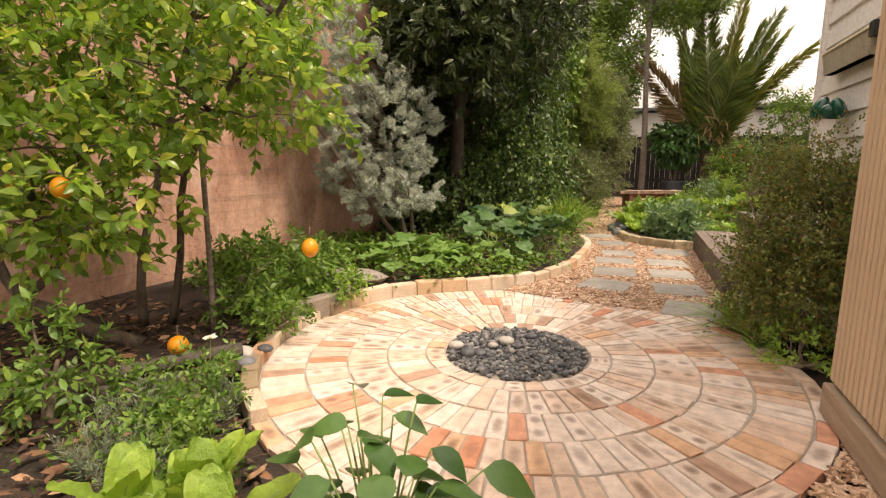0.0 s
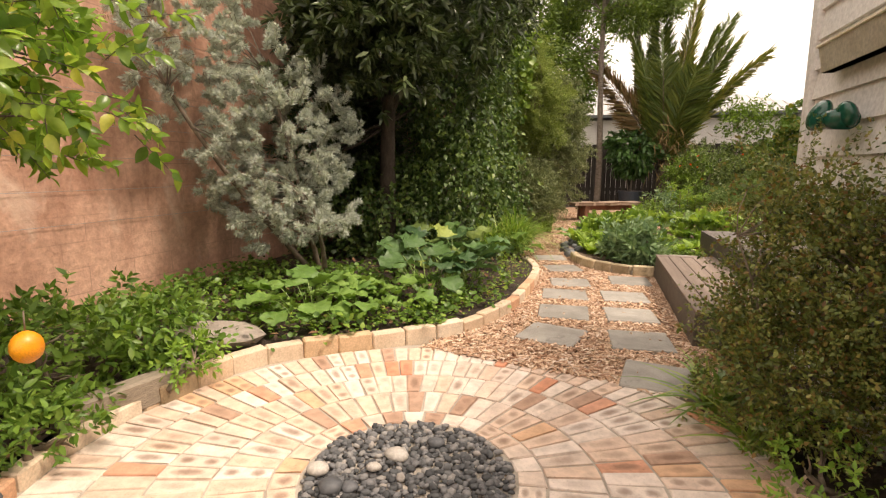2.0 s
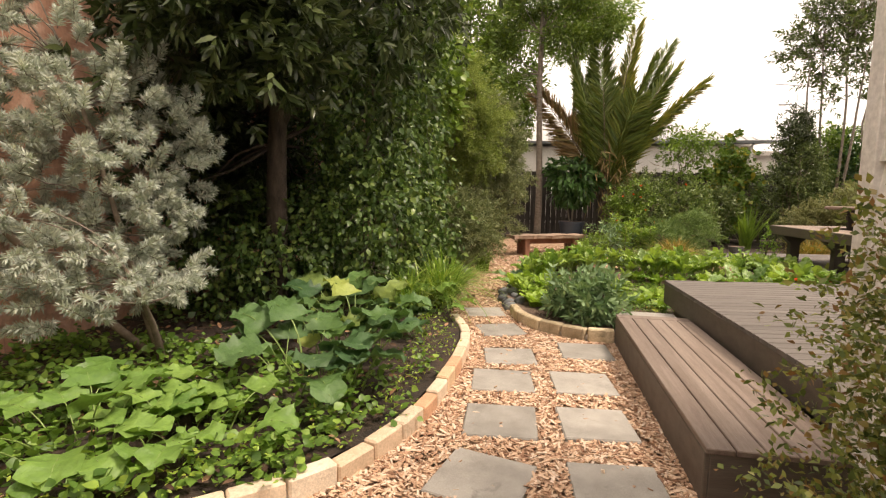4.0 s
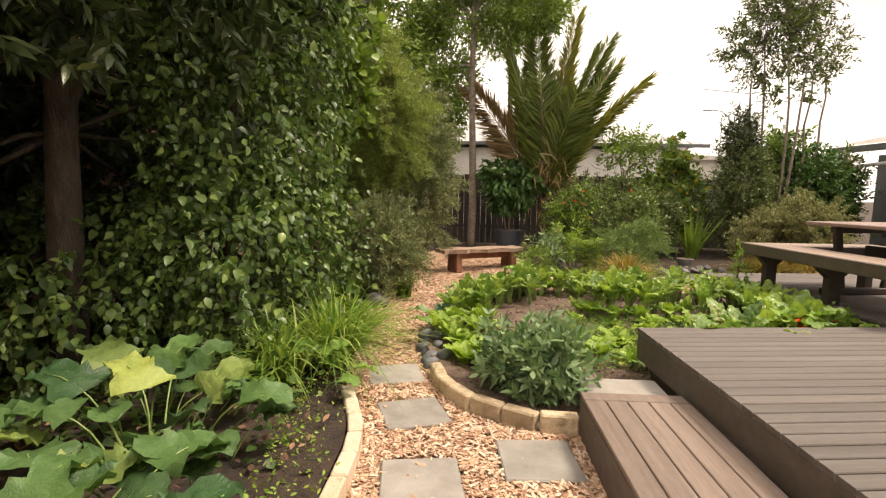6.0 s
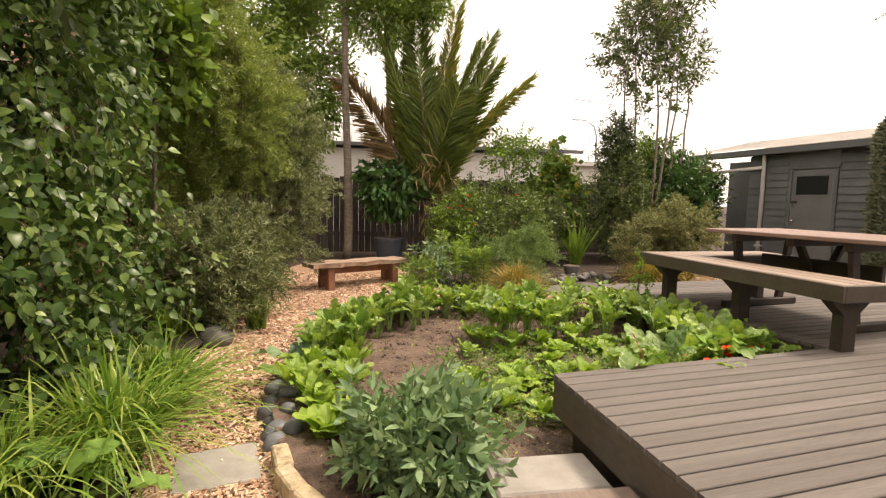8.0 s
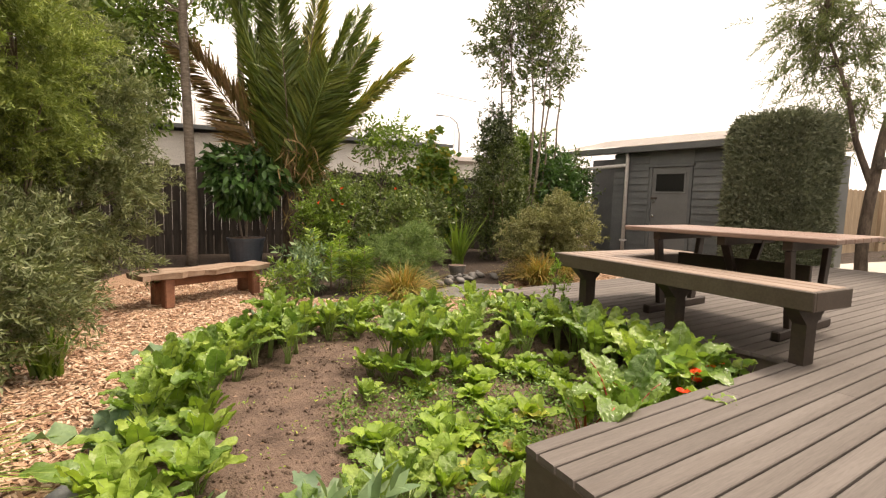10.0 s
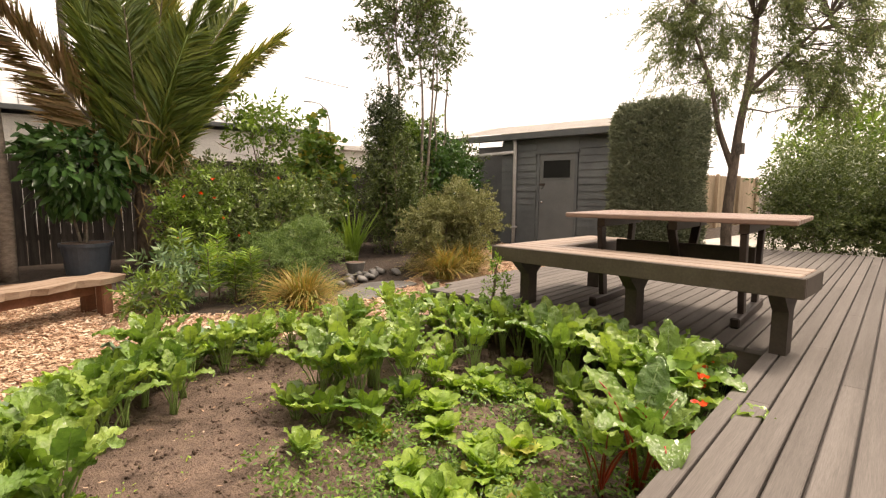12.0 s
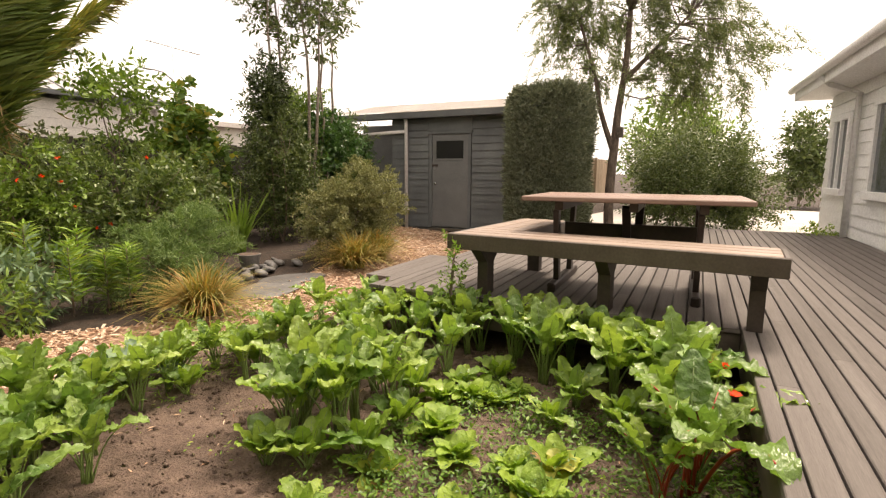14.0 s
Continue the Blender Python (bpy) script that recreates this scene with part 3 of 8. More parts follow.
L_PALMDRY = leaf_mat("dry_palm_leaflet", [(0.22, 0.14, 0.07), (0.34, 0.23, 0.12), (0.15, 0.10, 0.05), (0.20, 0.17, 0.06)], 0.7, 0.2)
L_CHARD = leaf_mat("chard_leaf", [(0.10, 0.19, 0.045), (0.20, 0.31, 0.065), (0.31, 0.42, 0.09), (0.14, 0.24, 0.065), (0.25, 0.36, 0.075)], 0.24, 0.34, vein=1.0, spec=0.6)
L_LETTUCE = leaf_mat("lettuce_leaf", [(0.20, 0.32, 0.05), (0.28, 0.40, 0.06), (0.17, 0.28, 0.045)], 0.42, 0.34, vein=0.8)
L_KALE = leaf_mat("blue_green_leaf", [(0.10, 0.17, 0.10), (0.15, 0.23, 0.13), (0.19, 0.27, 0.12)], 0.5, 0.2, vein=0.3)
L_SQUASH = leaf_mat("squash_leaf", [(0.036, 0.085, 0.032), (0.065, 0.13, 0.045), (0.10, 0.19, 0.055), (0.05, 0.10, 0.04), (0.08, 0.15, 0.05), (0.30, 0.36, 0.09)], 0.42, 0.2, vein=0.8)
L_HERB = leaf_mat("herb_leaf", [(0.11, 0.22, 0.03), (0.17, 0.30, 0.045), (0.24, 0.37, 0.06)], 0.45, 0.3)
L_COVER = leaf_mat("bed_cover_leaf", [(0.05, 0.11, 0.02), (0.10, 0.19, 0.03), (0.15, 0.26, 0.045), (0.07, 0.14, 0.025), (0.21, 0.32, 0.06)], 0.42, 0.28)
L_STALK = plain("pale_green_stalk", (0.20, 0.29, 0.08), 0.4)
L_REDSTALK = plain("red_stalk", (0.42, 0.06, 0.03), 0.4)

SH_OVAL = leaf_shape(0.42)
SH_WIDE = leaf_shape(0.85, 0.1, 0.2)
SH_NARROW = leaf_shape(0.24, 0.1, 0.12, 2)
SH_TINY = leaf_shape(0.5, 0.2, 0.1, 0)
SH_NEEDLE = leaf_shape(0.12, 0.3, 0.08, 0)

# ---- the setting ----
from mathutils import geometry


def inside(px, py, poly):
    c, j = False, len(poly) - 1
    for i in range(len(poly)):
        (xi, yi), (xj, yj) = poly[i], poly[j]
        if (yi > py) != (yj > py) and px < (xj - xi) * (py - yi) / (yj - yi) + xi:
            c = not c
        j = i
    return c


def smooth_line(pts, closed=False, n=6):
    """Catmull-Rom through the points."""
    P = [np.array(p, float) for p in pts]
    out, m = [], len(P)
    for i in range(m if closed else m - 1):
        p0 = P[(i - 1) % m] if closed or i > 0 else P[0]
        p1, p2 = P[i % m], P[(i + 1) % m]
        p3 = P[(i + 2) % m] if closed or i + 2 < m else P[-1]
        for k in range(n):
            t = k / n
            out.append(0.5 * (2 * p1 + (p2 - p0) * t + (2 * p0 - 5 * p1 + 4 * p2 - p3) * t * t + (3 * p1 - p0 - 3 * p2 + p3) * t ** 3))
    if not closed:
        out.append(P[-1])
    return [tuple(p) for p in out]


def walk_line(line, step):
    """Points and headings at even steps along a polyline."""
    L = [np.array(p) for p in line]
    seg = [np.linalg.norm(b - a) for a, b in zip(L, L[1:])]
    total, out, s = sum(seg), [], step / 2
    while s < total:
        d, i = s, 0
        while d > seg[i]:
            d -= seg[i]
            i += 1
        v = (L[i + 1] - L[i]) / seg[i]
        out.append((L[i] + v * d, math.atan2(v[1], v[0])))
        s += step
    return out


def sheet(name, poly, height, mat, step=0.2, rough=0.0):
    """A ground sheet with that outline, following height(x, y)."""
    pts = [Vector(p) for p in poly]
    n = len(pts)
    xs, ys = [p[0] for p in poly], [p[1] for p in poly]
    inner = []
    for x in np.arange(min(xs) + step / 2, max(xs), step):
        for y in np.arange(min(ys) + step / 2, max(ys), step):
            if inside(x, y, poly):
                inner.append(Vector((x + rng.uniform(-0.2, 0.2) * step, y + rng.uniform(-0.2, 0.2) * step)))
    v, e, f, *_ = geometry.delaunay_2d_cdt(pts + inner, [(i, (i + 1) % n) for i in range(n)], [], 1, 1e-4)
    V = [(p.x, p.y, height(p.x, p.y) + (rough * noise.noise(Vector((p.x * 3, p.y * 3, 0))) if rough else 0)) for p in v]
    return mesh_of(name, V, f, mat, True)


# ground, reaching the horizon
gx = [-900, -200, -60, -20, -8, -5, -3, -1, 1, 3, 5, 8, 12, 20, 60, 200, 900]
gy = [-900, -200, -50, -10, 0, 4, 8, 11, 11.5, 12, 12.5, 13, 13.5, 14, 14.5, 15, 15.5, 16, 17, 20, 30, 60, 200, 900]
gv = [(x, y, gz(x, y) - 0.03) for y in gy for x in gx]
gf = [(j * len(gx) + i, j * len(gx) + i + 1, (j + 1) * len(gx) + i + 1, (j + 1) * len(gx) + i) for j in range(len(gy) - 1) for i in range(len(gx) - 1)]
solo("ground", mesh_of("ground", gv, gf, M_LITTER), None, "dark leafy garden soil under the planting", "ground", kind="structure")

PC = (-0.465, 2.765)   # centre of the round patio
BED_L = smooth_line([(-1.88, 2.95), (-1.78, 3.45), (-1.52, 3.78), (-1.13, 4.08), (-0.78, 4.40), (-0.53, 4.95), (-0.44, 5.60), (-0.42, 6.2), (-0.46, 6.7), (-0.62, 7.2)])
EDGE_R = smooth_line([(0.80, 6.93), (0.52, 6.97), (0.22, 7.16), (0.02, 7.42), (-0.08, 7.72)])
STONES = smooth_line([(-0.11, 7.86), (-0.22, 8.35), (-0.22, 8.9), (-0.16, 9.4), (-0.06, 9.95), (0.12, 10.4), (0.42, 10.8), (0.85, 11.02), (1.4, 11.14), (2.0, 11.2)])
BED_FAR = [(2.0, 11.2), (2.8, 11.15), (3.6, 10.95), (4.2, 10.65)]

path_poly = ([(0.95, 3.6), (0.3, 3.9), (-0.9, 4.1)] + BED_L[24:] + [(-0.80, 7.9), (-0.95, 8.8), (-1.05, 9.8), (-1.05, 11.0), (-1.3, 12.2), (-1.4, 13.6), (-0.6, 15.3), (0.6, 15.4), (1.2, 14.2), (1.25, 12.85),
             (2.1, 12.45), (2.9, 12.4), (3.4, 12.7), (4.2, 12.85), (5.2, 13.2), (6.6, 14.0), (8.9, 15.2), (9.1, 12.2), (7.0, 11.4), (4.9, 10.9)] + BED_FAR[::-1] + STONES[::-1] + EDGE_R[::-1] + [(0.85, 6.9), (0.95, 4.7)])
path_poly = [tuple(map(float, p)) for p in path_poly]
path_ok = [p for i, p in enumerate(path_poly) if math.dist(p, path_poly[i - 1]) > 0.01]
solo("mulch_path", sheet("mulch_path", path_ok, lambda x, y: gz(x, y) - 0.012 + 0.015 * noise.noise(Vector((x * 2, y * 2, 3))), M_MULCH, 0.16), None,
     "winding garden path of reddish wood chip mulch", "path", kind="structure")

veg_poly = EDGE_R + STONES[1:] + BED_FAR[1:] + [(3.62, 9.9), (3.55, 7.85), (1.45, 7.55), (1.45, 6.9)]
veg_poly = [p for i, p in enumerate(veg_poly) if math.dist(p, veg_poly[i - 1]) > 0.01]


def veg_z(x, y):
    return 0.07 + gz(x, y) + 0.035 * noise.noise(Vector((x * 2.3, y * 2.3, 9))) + 0.02 * noise.noise(Vector((x * 9, y * 9, 4)))


solo("vegetable_bed_soil", sheet("vegetable_bed_soil", veg_poly, veg_z, M_SOIL, 0.11), None, "crumbly brown soil of the raised vegetable bed", "soil", kind="structure")
left_poly = [(-3.6, 2.6)] + [(x - 0.05, y) for x, y in BED_L] + [(-0.85, 7.9), (-1.0, 9.0), (-1.1, 11.0), (-3.6, 11.0)]


def left_z(x, y):
    return 0.05 + 0.03 * min(1.0, max(0.0, (y - 2.5) / 1.2)) + 0.03 * noise.noise(Vector((x * 2, y * 2, 5)))


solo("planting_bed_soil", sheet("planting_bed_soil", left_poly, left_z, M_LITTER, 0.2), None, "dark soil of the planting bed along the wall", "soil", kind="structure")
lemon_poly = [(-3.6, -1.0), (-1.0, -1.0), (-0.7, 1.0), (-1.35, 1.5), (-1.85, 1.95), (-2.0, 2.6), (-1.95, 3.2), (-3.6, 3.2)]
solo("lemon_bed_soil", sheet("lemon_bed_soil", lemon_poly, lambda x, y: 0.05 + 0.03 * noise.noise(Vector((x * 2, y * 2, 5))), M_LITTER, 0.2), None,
     "soil with fallen leaves under the lemon tree, darkened for its shade", "soil", kind="structure")

# terracotta wall along the side
w = box(-3.95, -3.6, -3.0, 17.4, -0.1, 3.6, 0.01)
wall_west = solo("wall_west", w, M_PLASTER, "tall terracotta plastered block wall with pale scuffs", "wall", kind="structure")
for k, z in enumerate((0.75, 1.0, 1.25, 1.5, 1.75, 2.0, 2.3)):
    part("wire", tubes("wire", [([(-3.585, 1.0, z), (-3.58, 4.5, z - 0.012), (-3.585, 8.0, z)], [0.0018] * 3)], M_WIRE, 5), None, wall_west, "thin training wire")


def weatherboards(x_len, z0, z1, pitch, mat, parent, name="weatherboard", thick=0.03):
    """Lapped boards on a wall that runs along local x and faces -y; each board is a piece."""
    me = mesh_of(name, [(0, -thick, 0), (x_len, -thick, 0), (x_len, -0.006, pitch + 0.02), (0, -0.006, pitch + 0.02), (0, 0, 0), (x_len, 0, 0), (x_len, 0, pitch + 0.02), (0, 0, pitch + 0.02)],
                 [(0, 1, 2, 3), (4, 7, 6, 5), (0, 4, 5, 1), (3, 2, 6, 7), (0, 3, 7, 4), (1, 5, 6, 2)], mat)
    z = z0
    while z < z1 - 0.02:
        ob = part(name, me, None, parent)
        ob.location = (0, 0, z)
        if z + pitch > z1:
            ob.scale = (1, 1, (z1 - z) / (pitch + 0.02))
        z += pitch


# house beside the patio: side wall and corner board
HX, HY = 1.375, 4.72
house = tagged(solo("wall_east", box(HX, HX + 6.2, -3.0, HY - 0.02, -0.05, 3.05), M_WHITE, "white weatherboard side wall of the house", "house wall", kind="structure"))
hb = thing("house_cladding", (HX, HY, 0), "white lapped weatherboards with a corner board", "cladding", kind="structure", rz=-90)
weatherboards(7.6, 0.25, 3.05, 0.165, M_WHITE, hb)
part("corner_board", box(-0.035, 0.055, -0.045, 0.0, 0.1, 3.05, 0.004), M_WHITE, hb, "pale grey-white corner board")
part("corner_board", box(-0.045, -0.0, -0.02, 0.09, 0.1, 3.05, 0.004), M_WHITE, hb)
nb = thing("house_cladding", (HX + 6.2, HY, 0), "white lapped weatherboards of the house front", "cladding", kind="structure", rz=180)
weatherboards(6.1, 0.45, 3.05, 0.165, M_WHITE, nb)

# planter trough and green bracket on the house wall
pl = thing("wall_planter", (HX - 0.03, 3.97, 1.67), "cream plastic planter trough hung on the house wall", "planter")
bm = bmesh.new()
lo = [bm.verts.new(p) for p in ((-0.015, -0.38, 0), (-0.07, -0.38, 0), (-0.07, 0.38, 0), (-0.015, 0.38, 0))]
hi = [bm.verts.new(p) for p in ((-0.0, -0.42, 0.14), (-0.085, -0.42, 0.14), (-0.085, 0.42, 0.14), (-0.0, 0.42, 0.14))]
bm.faces.new(lo)
for i in range(4):
    bm.faces.new((lo[i], hi[i], hi[(i + 1) % 4], lo[(i + 1) % 4]))
bmesh.ops.solidify(bm, geom=bm.faces[:], thickness=0.006)
part("trough", bm, M_PLANTER, pl)
part("rim", box(-0.095, 0.01, -0.43, 0.43, 0.135, 0.15, 0.003), M_PLANTER, pl)
part("end_clip", box(-0.10, 0.0, -0.47, -0.42, 0.08, 0.165, 0.006), M_BLACK, pl, "black end bracket")
part("potting_mix", box(-0.08, -0.01, -0.4, 0.4, 0.12, 0.134), M_SOIL, pl)


def disc_shell(r0, depth, lean, mat, name, parent, at):
    bm = bmesh.new()
    bmesh.ops.create_uvsphere(bm, u_segments=20, v_segments=10, radius=r0)
    for v in bm.verts:
        v.co.x *= depth
        v.co.z *= 0.85
    bmesh.ops.transform(bm, matrix=pose(*at, 0, lean, 0), verts=bm.verts)
    return part(name, bm, mat, parent, "", True)


hk = thing("hose_holder", (HX - 0.04, 4.12, 1.42), "glossy dark green enamel hose holder on the weatherboards", "hose holder")
disc_shell(0.095, 0.45, 20, M_GREENPL, "front_plate", hk, (-0.1, 0.08, 0.02))
disc_shell(0.075, 0.5, -15, M_GREENPL, "back_plate", hk, (-0.07, -0.16, 0.0))
part("drum", tubes("drum", [([(-0.09, 0.1, 0), (-0.07, -0.18, -0.02)], [0.05, 0.05])], M_GREENPL, 12), None, hk)
part("wall_bracket", box(-0.06, 0.005, -0.04, 0.02, -0.05, 0.05, 0.006), M_GREENPL, hk)

# batten screen
sc = thing("batten_screen", (0.965, 2.50, 0), "pale cedar vertical batten screen on a greyed timber base", "screen", kind="structure")
part("base_plate", box(-0.03, 0.06, -2.6, 0.02, 0.012, 0.15, 0.006), M_BATTENBASE, sc, "weathered timber base plate")
part("plinth", box(0.0, 0.05, -2.6, 0.0, -0.1, 0.012), M_CONCRETE, sc, "grey concrete strip")
# dark sheet added so the batten gaps read as shaded
part("backing", box(0.03, 0.05, -2.6, 0.0, 0.17, 2.45), M_DARKWOOD, sc, "dark sheet painted as the shade between battens")
bme = mesh_of("batten", *(lambda b: ([v.co.copy() for v in b.verts], [[v.index for v in f.verts] for f in b.faces]))((lambda b: (b.verts.index_update(), b)[1])(box(-0.012, 0.028, -0.036, 0, 0.172, 2.45, 0.003))), M_BATTEN)
for k in range(54):
    ob = part("batten", bme, None, sc)
    ob.location = (0, -0.048 * k, 0)

# deck: boards run along u, turned a little from the patio's axes
DA = 7.75
DO = (1.385, 7.705)
DZ = 0.44
deck = thing("deck", (DO[0], DO[1], 0), "grey-brown painted timber deck with dark board gaps", "deck", kind="structure", rz=DA)
U_END = 8.2
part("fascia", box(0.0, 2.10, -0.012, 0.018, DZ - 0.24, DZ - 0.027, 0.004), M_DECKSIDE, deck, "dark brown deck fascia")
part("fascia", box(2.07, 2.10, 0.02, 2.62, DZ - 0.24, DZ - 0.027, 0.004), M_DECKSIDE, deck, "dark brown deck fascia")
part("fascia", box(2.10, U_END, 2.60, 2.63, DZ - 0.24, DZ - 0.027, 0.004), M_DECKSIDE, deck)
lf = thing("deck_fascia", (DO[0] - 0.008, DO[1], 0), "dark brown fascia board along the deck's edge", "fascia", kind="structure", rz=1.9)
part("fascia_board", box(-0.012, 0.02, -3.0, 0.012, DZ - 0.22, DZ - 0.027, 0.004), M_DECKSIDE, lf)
# dark fillers: the shade under the deck and in its gaps, as colour
part("bearer", box(0.06, 0.14, -3.0, -0.1, -0.02, DZ - 0.22), M_DARKWOOD, lf, "bearer coloured dark for the shade under the deck")
part("underside", box(0.1, U_END - 0.1, -3.0, -0.1, DZ - 0.10, DZ - 0.05), M_DARKWOOD, deck, "dark sheet standing in for shade below the boards")
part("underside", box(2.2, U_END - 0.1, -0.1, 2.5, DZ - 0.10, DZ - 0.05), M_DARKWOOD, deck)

# step below the deck
st = thing("garden_step", (0.80, 6.92, 0), "worn brown timber box step beside the deck", "step", rz=0.5)
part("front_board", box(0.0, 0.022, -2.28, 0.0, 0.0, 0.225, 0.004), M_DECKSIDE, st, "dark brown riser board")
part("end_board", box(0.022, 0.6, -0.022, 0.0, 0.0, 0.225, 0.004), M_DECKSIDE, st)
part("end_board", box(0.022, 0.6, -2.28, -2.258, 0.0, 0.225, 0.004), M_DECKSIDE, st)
for k in range(5):
    part("tread", box(0.117 * k, 0.117 * k + 0.111, -2.30, -0.10, 0.227, 0.252, 0.004), M_STEPWOOD, st)
part("end_trim", box(0.0, 0.575, -0.094, 0.01, 0.227, 0.253, 0.004), M_STEPWOOD, st)
solo("stepping_slab", box(0.86, 1.36, 7.02, 7.32, 0.05, 0.20, 0.012), M_PAVER, "pale concrete slab step between soil and deck", "slab")

# low platform step at the far corner of the deck
ls = thing("platform_step", (4.25, 10.72, 0), "low grey-brown timber platform step off the deck", "step", rz=DA)
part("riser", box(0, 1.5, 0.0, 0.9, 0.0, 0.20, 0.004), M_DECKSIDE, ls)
for k in range(7):
    part("tread", box(0.0, 1.5, 0.13 * k, 0.13 * k + 0.123, 0.202, 0.227, 0.003), M_DECK, ls)

# picnic table and L-shaped bench, both on the deck
BE = thing("corner_bench", (3.27, 7.80, DZ), "brown L-shaped slatted timber deck bench with dark legs", "bench", rz=3.6)
SW, SL, SL2 = 0.42, 2.08, 1.45
for k in range(3):
    part("slat", box(0.03 + 0.132 * k, 0.155 + 0.132 * k, 0.03, SL - 0.03, 0.425, 0.458, 0.005), M_SEAT, BE, "worn pinkish-brown seat slat")
for k in range(3):
    part("slat", box(SW + 0.005, SL2, SL - 0.03 - 0.132 * k - 0.125, SL - 0.03 - 0.132 * k, 0.425, 0.458, 0.005), M_SEAT, BE)
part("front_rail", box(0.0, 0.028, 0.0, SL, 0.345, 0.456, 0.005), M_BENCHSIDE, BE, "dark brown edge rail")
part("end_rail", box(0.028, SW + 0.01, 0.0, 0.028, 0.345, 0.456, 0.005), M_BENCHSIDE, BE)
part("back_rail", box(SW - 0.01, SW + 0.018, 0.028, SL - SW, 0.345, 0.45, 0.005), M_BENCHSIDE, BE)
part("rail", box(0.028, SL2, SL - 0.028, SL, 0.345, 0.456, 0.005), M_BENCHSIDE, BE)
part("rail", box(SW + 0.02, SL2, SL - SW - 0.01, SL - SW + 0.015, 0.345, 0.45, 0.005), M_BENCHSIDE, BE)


def bench_leg(parent, x, y, turn):
    bm = bmesh.new()
    prof = [(-0.055, 0.0), (0.055, 0.0), (0.055, 0.24), (0.17, 0.345), (-0.17, 0.345), (-0.055, 0.24)]
    a = [bm.verts.new((u, -0.04, z)) for u, z in prof]
    b = [bm.verts.new((u, 0.04, z)) for u, z in prof]
    bm.faces.new(a)
    bm.faces.new(b[::-1])
    for i in range(6):
        bm.faces.new((a[i], b[i], b[(i + 1) % 6], a[(i + 1) % 6]))
    bmesh.ops.recalc_face_normals(bm, faces=bm.faces)
    bmesh.ops.transform(bm, matrix=pose(x, y, 0, 0, 0, turn), verts=bm.verts)
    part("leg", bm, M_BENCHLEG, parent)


for y in (0.13, 0.98, 1.86):
    bench_leg(BE, 0.20, y, 0)
bench_leg(BE, 1.25, SL - 0.21, 90)

TB = thing("picnic_table", (3.575, 9.50, DZ), "dark timber picnic table with a red-brown slatted top", "table", rz=-80.5)
TL, TW, TH = 1.52, 0.95, 0.722
for k in range(6):
    part("top_slat", box(0.0, TL, 0.16 * k, 0.16 * k + 0.153, TH - 0.035, TH, 0.006), M_TABLETOP, TB)
for x in (0.24, TL / 2, TL - 0.32):
    part("top_batten", box(x, x + 0.06, 0.06, TW - 0.06, TH - 0.10, TH - 0.037, 0.004), M_DARKWOOD, TB)
for x in (0.24, TL - 0.30):
    part("leg", box(x - 0.02, x + 0.02, 0.0, 0.08, 0.0, TH - 0.10, 0.004, pose(0, 0.2, 0, 9, 0, 0)), M_DARKWOOD, TB)
    part("leg", box(x - 0.02, x + 0.02, -0.08, 0.0, 0.0, TH - 0.10, 0.004, pose(0, TW - 0.2, 0, -9, 0, 0)), M_DARKWOOD, TB)
    part("foot", box(x - 0.03, x + 0.03, 0.02, TW - 0.02, 0.0, 0.07, 0.01), M_DARKWOOD, TB)
for q in (1, -1):
    part("brace", box(-0.03, 0.03, -0.02, 0.02, 0.0, 0.36, 0.003, pose(TL / 2 + q * 0.035, TW / 2 + q * 0.03, TH - 0.38, -q * 32, 0, 0)), M_DARKWOOD, TB)
part("stretcher", box(0.24, TL - 0.28, TW / 2 - 0.02, TW / 2 + 0.02, 0.33, 0.50, 0.004), M_DARKWOOD, TB, "dark plank stretcher")

# rustic slab bench on the path
RB = thing("slab_bench", (-0.20, 12.72, gz(0, 12.8)), "rustic bench with a live-edge wooden slab on stubby red-brown legs", "bench", rz=29)
bm = bmesh.new()
N = 16
lower, upper = [], []
front = [(-0.22 + 1.62 * i / N, -0.20 + 0.035 * math.sin(i * 1.3) + 0.02 * math.sin(i * 2.9)) for i in range(N + 1)]
back = [(1.40 - 1.62 * i / N, 0.21 + 0.03 * math.sin(i * 1.7 + 1)) for i in range(N + 1)]
ring = front + back
lower = [bm.verts.new((x * 0.985, y * 0.93, 0.335)) for x, y in ring]
upper = [bm.verts.new((x, y, 0.40 + 0.006 * math.sin(x * 9))) for x, y in ring]
bm.faces.new(lower[::-1])
bm.faces.new(upper)
for i in range(len(ring)):
    j = (i + 1) % len(ring)
    bm.faces.new((lower[i], lower[j], upper[j], upper[i]))
bmesh.ops.triangulate(bm, faces=[f for f in bm.faces if len(f.verts) > 4])
part("slab", bm, M_SLAB, RB, "pale grey-brown live-edge slab")
for x in (0.02, 1.12):
    for y in (-0.12, 0.13):
        part("leg", box(x, x + 0.11, y - 0.055, y + 0.055, 0, 0.335, 0.012), M_REDLEG, RB)
part("apron", box(0.1, 1.15, -0.03, 0.03, 0.22, 0.333, 0.006), M_REDLEG, RB)

# back fence with palings
FY = 17.3
fn = thing("fence", (-4.0, FY, 0), "dark weathered timber paling fence", "fence", kind="structure")
pal = mesh_of("paling", [(0, 0, 0.05), (0.138, 0, 0.05), (0.138, 0, 1.86), (0, 0, 1.86), (0, 0.018, 0.05), (0.138, 0.018, 0.05), (0.138, 0.018, 1.86), (0, 0.018, 1.86)],
              [(0, 1, 2, 3), (4, 7, 6, 5), (0, 4, 5, 1), (3, 2, 6, 7), (0, 3, 7, 4), (1, 5, 6, 2)], M_FENCE)
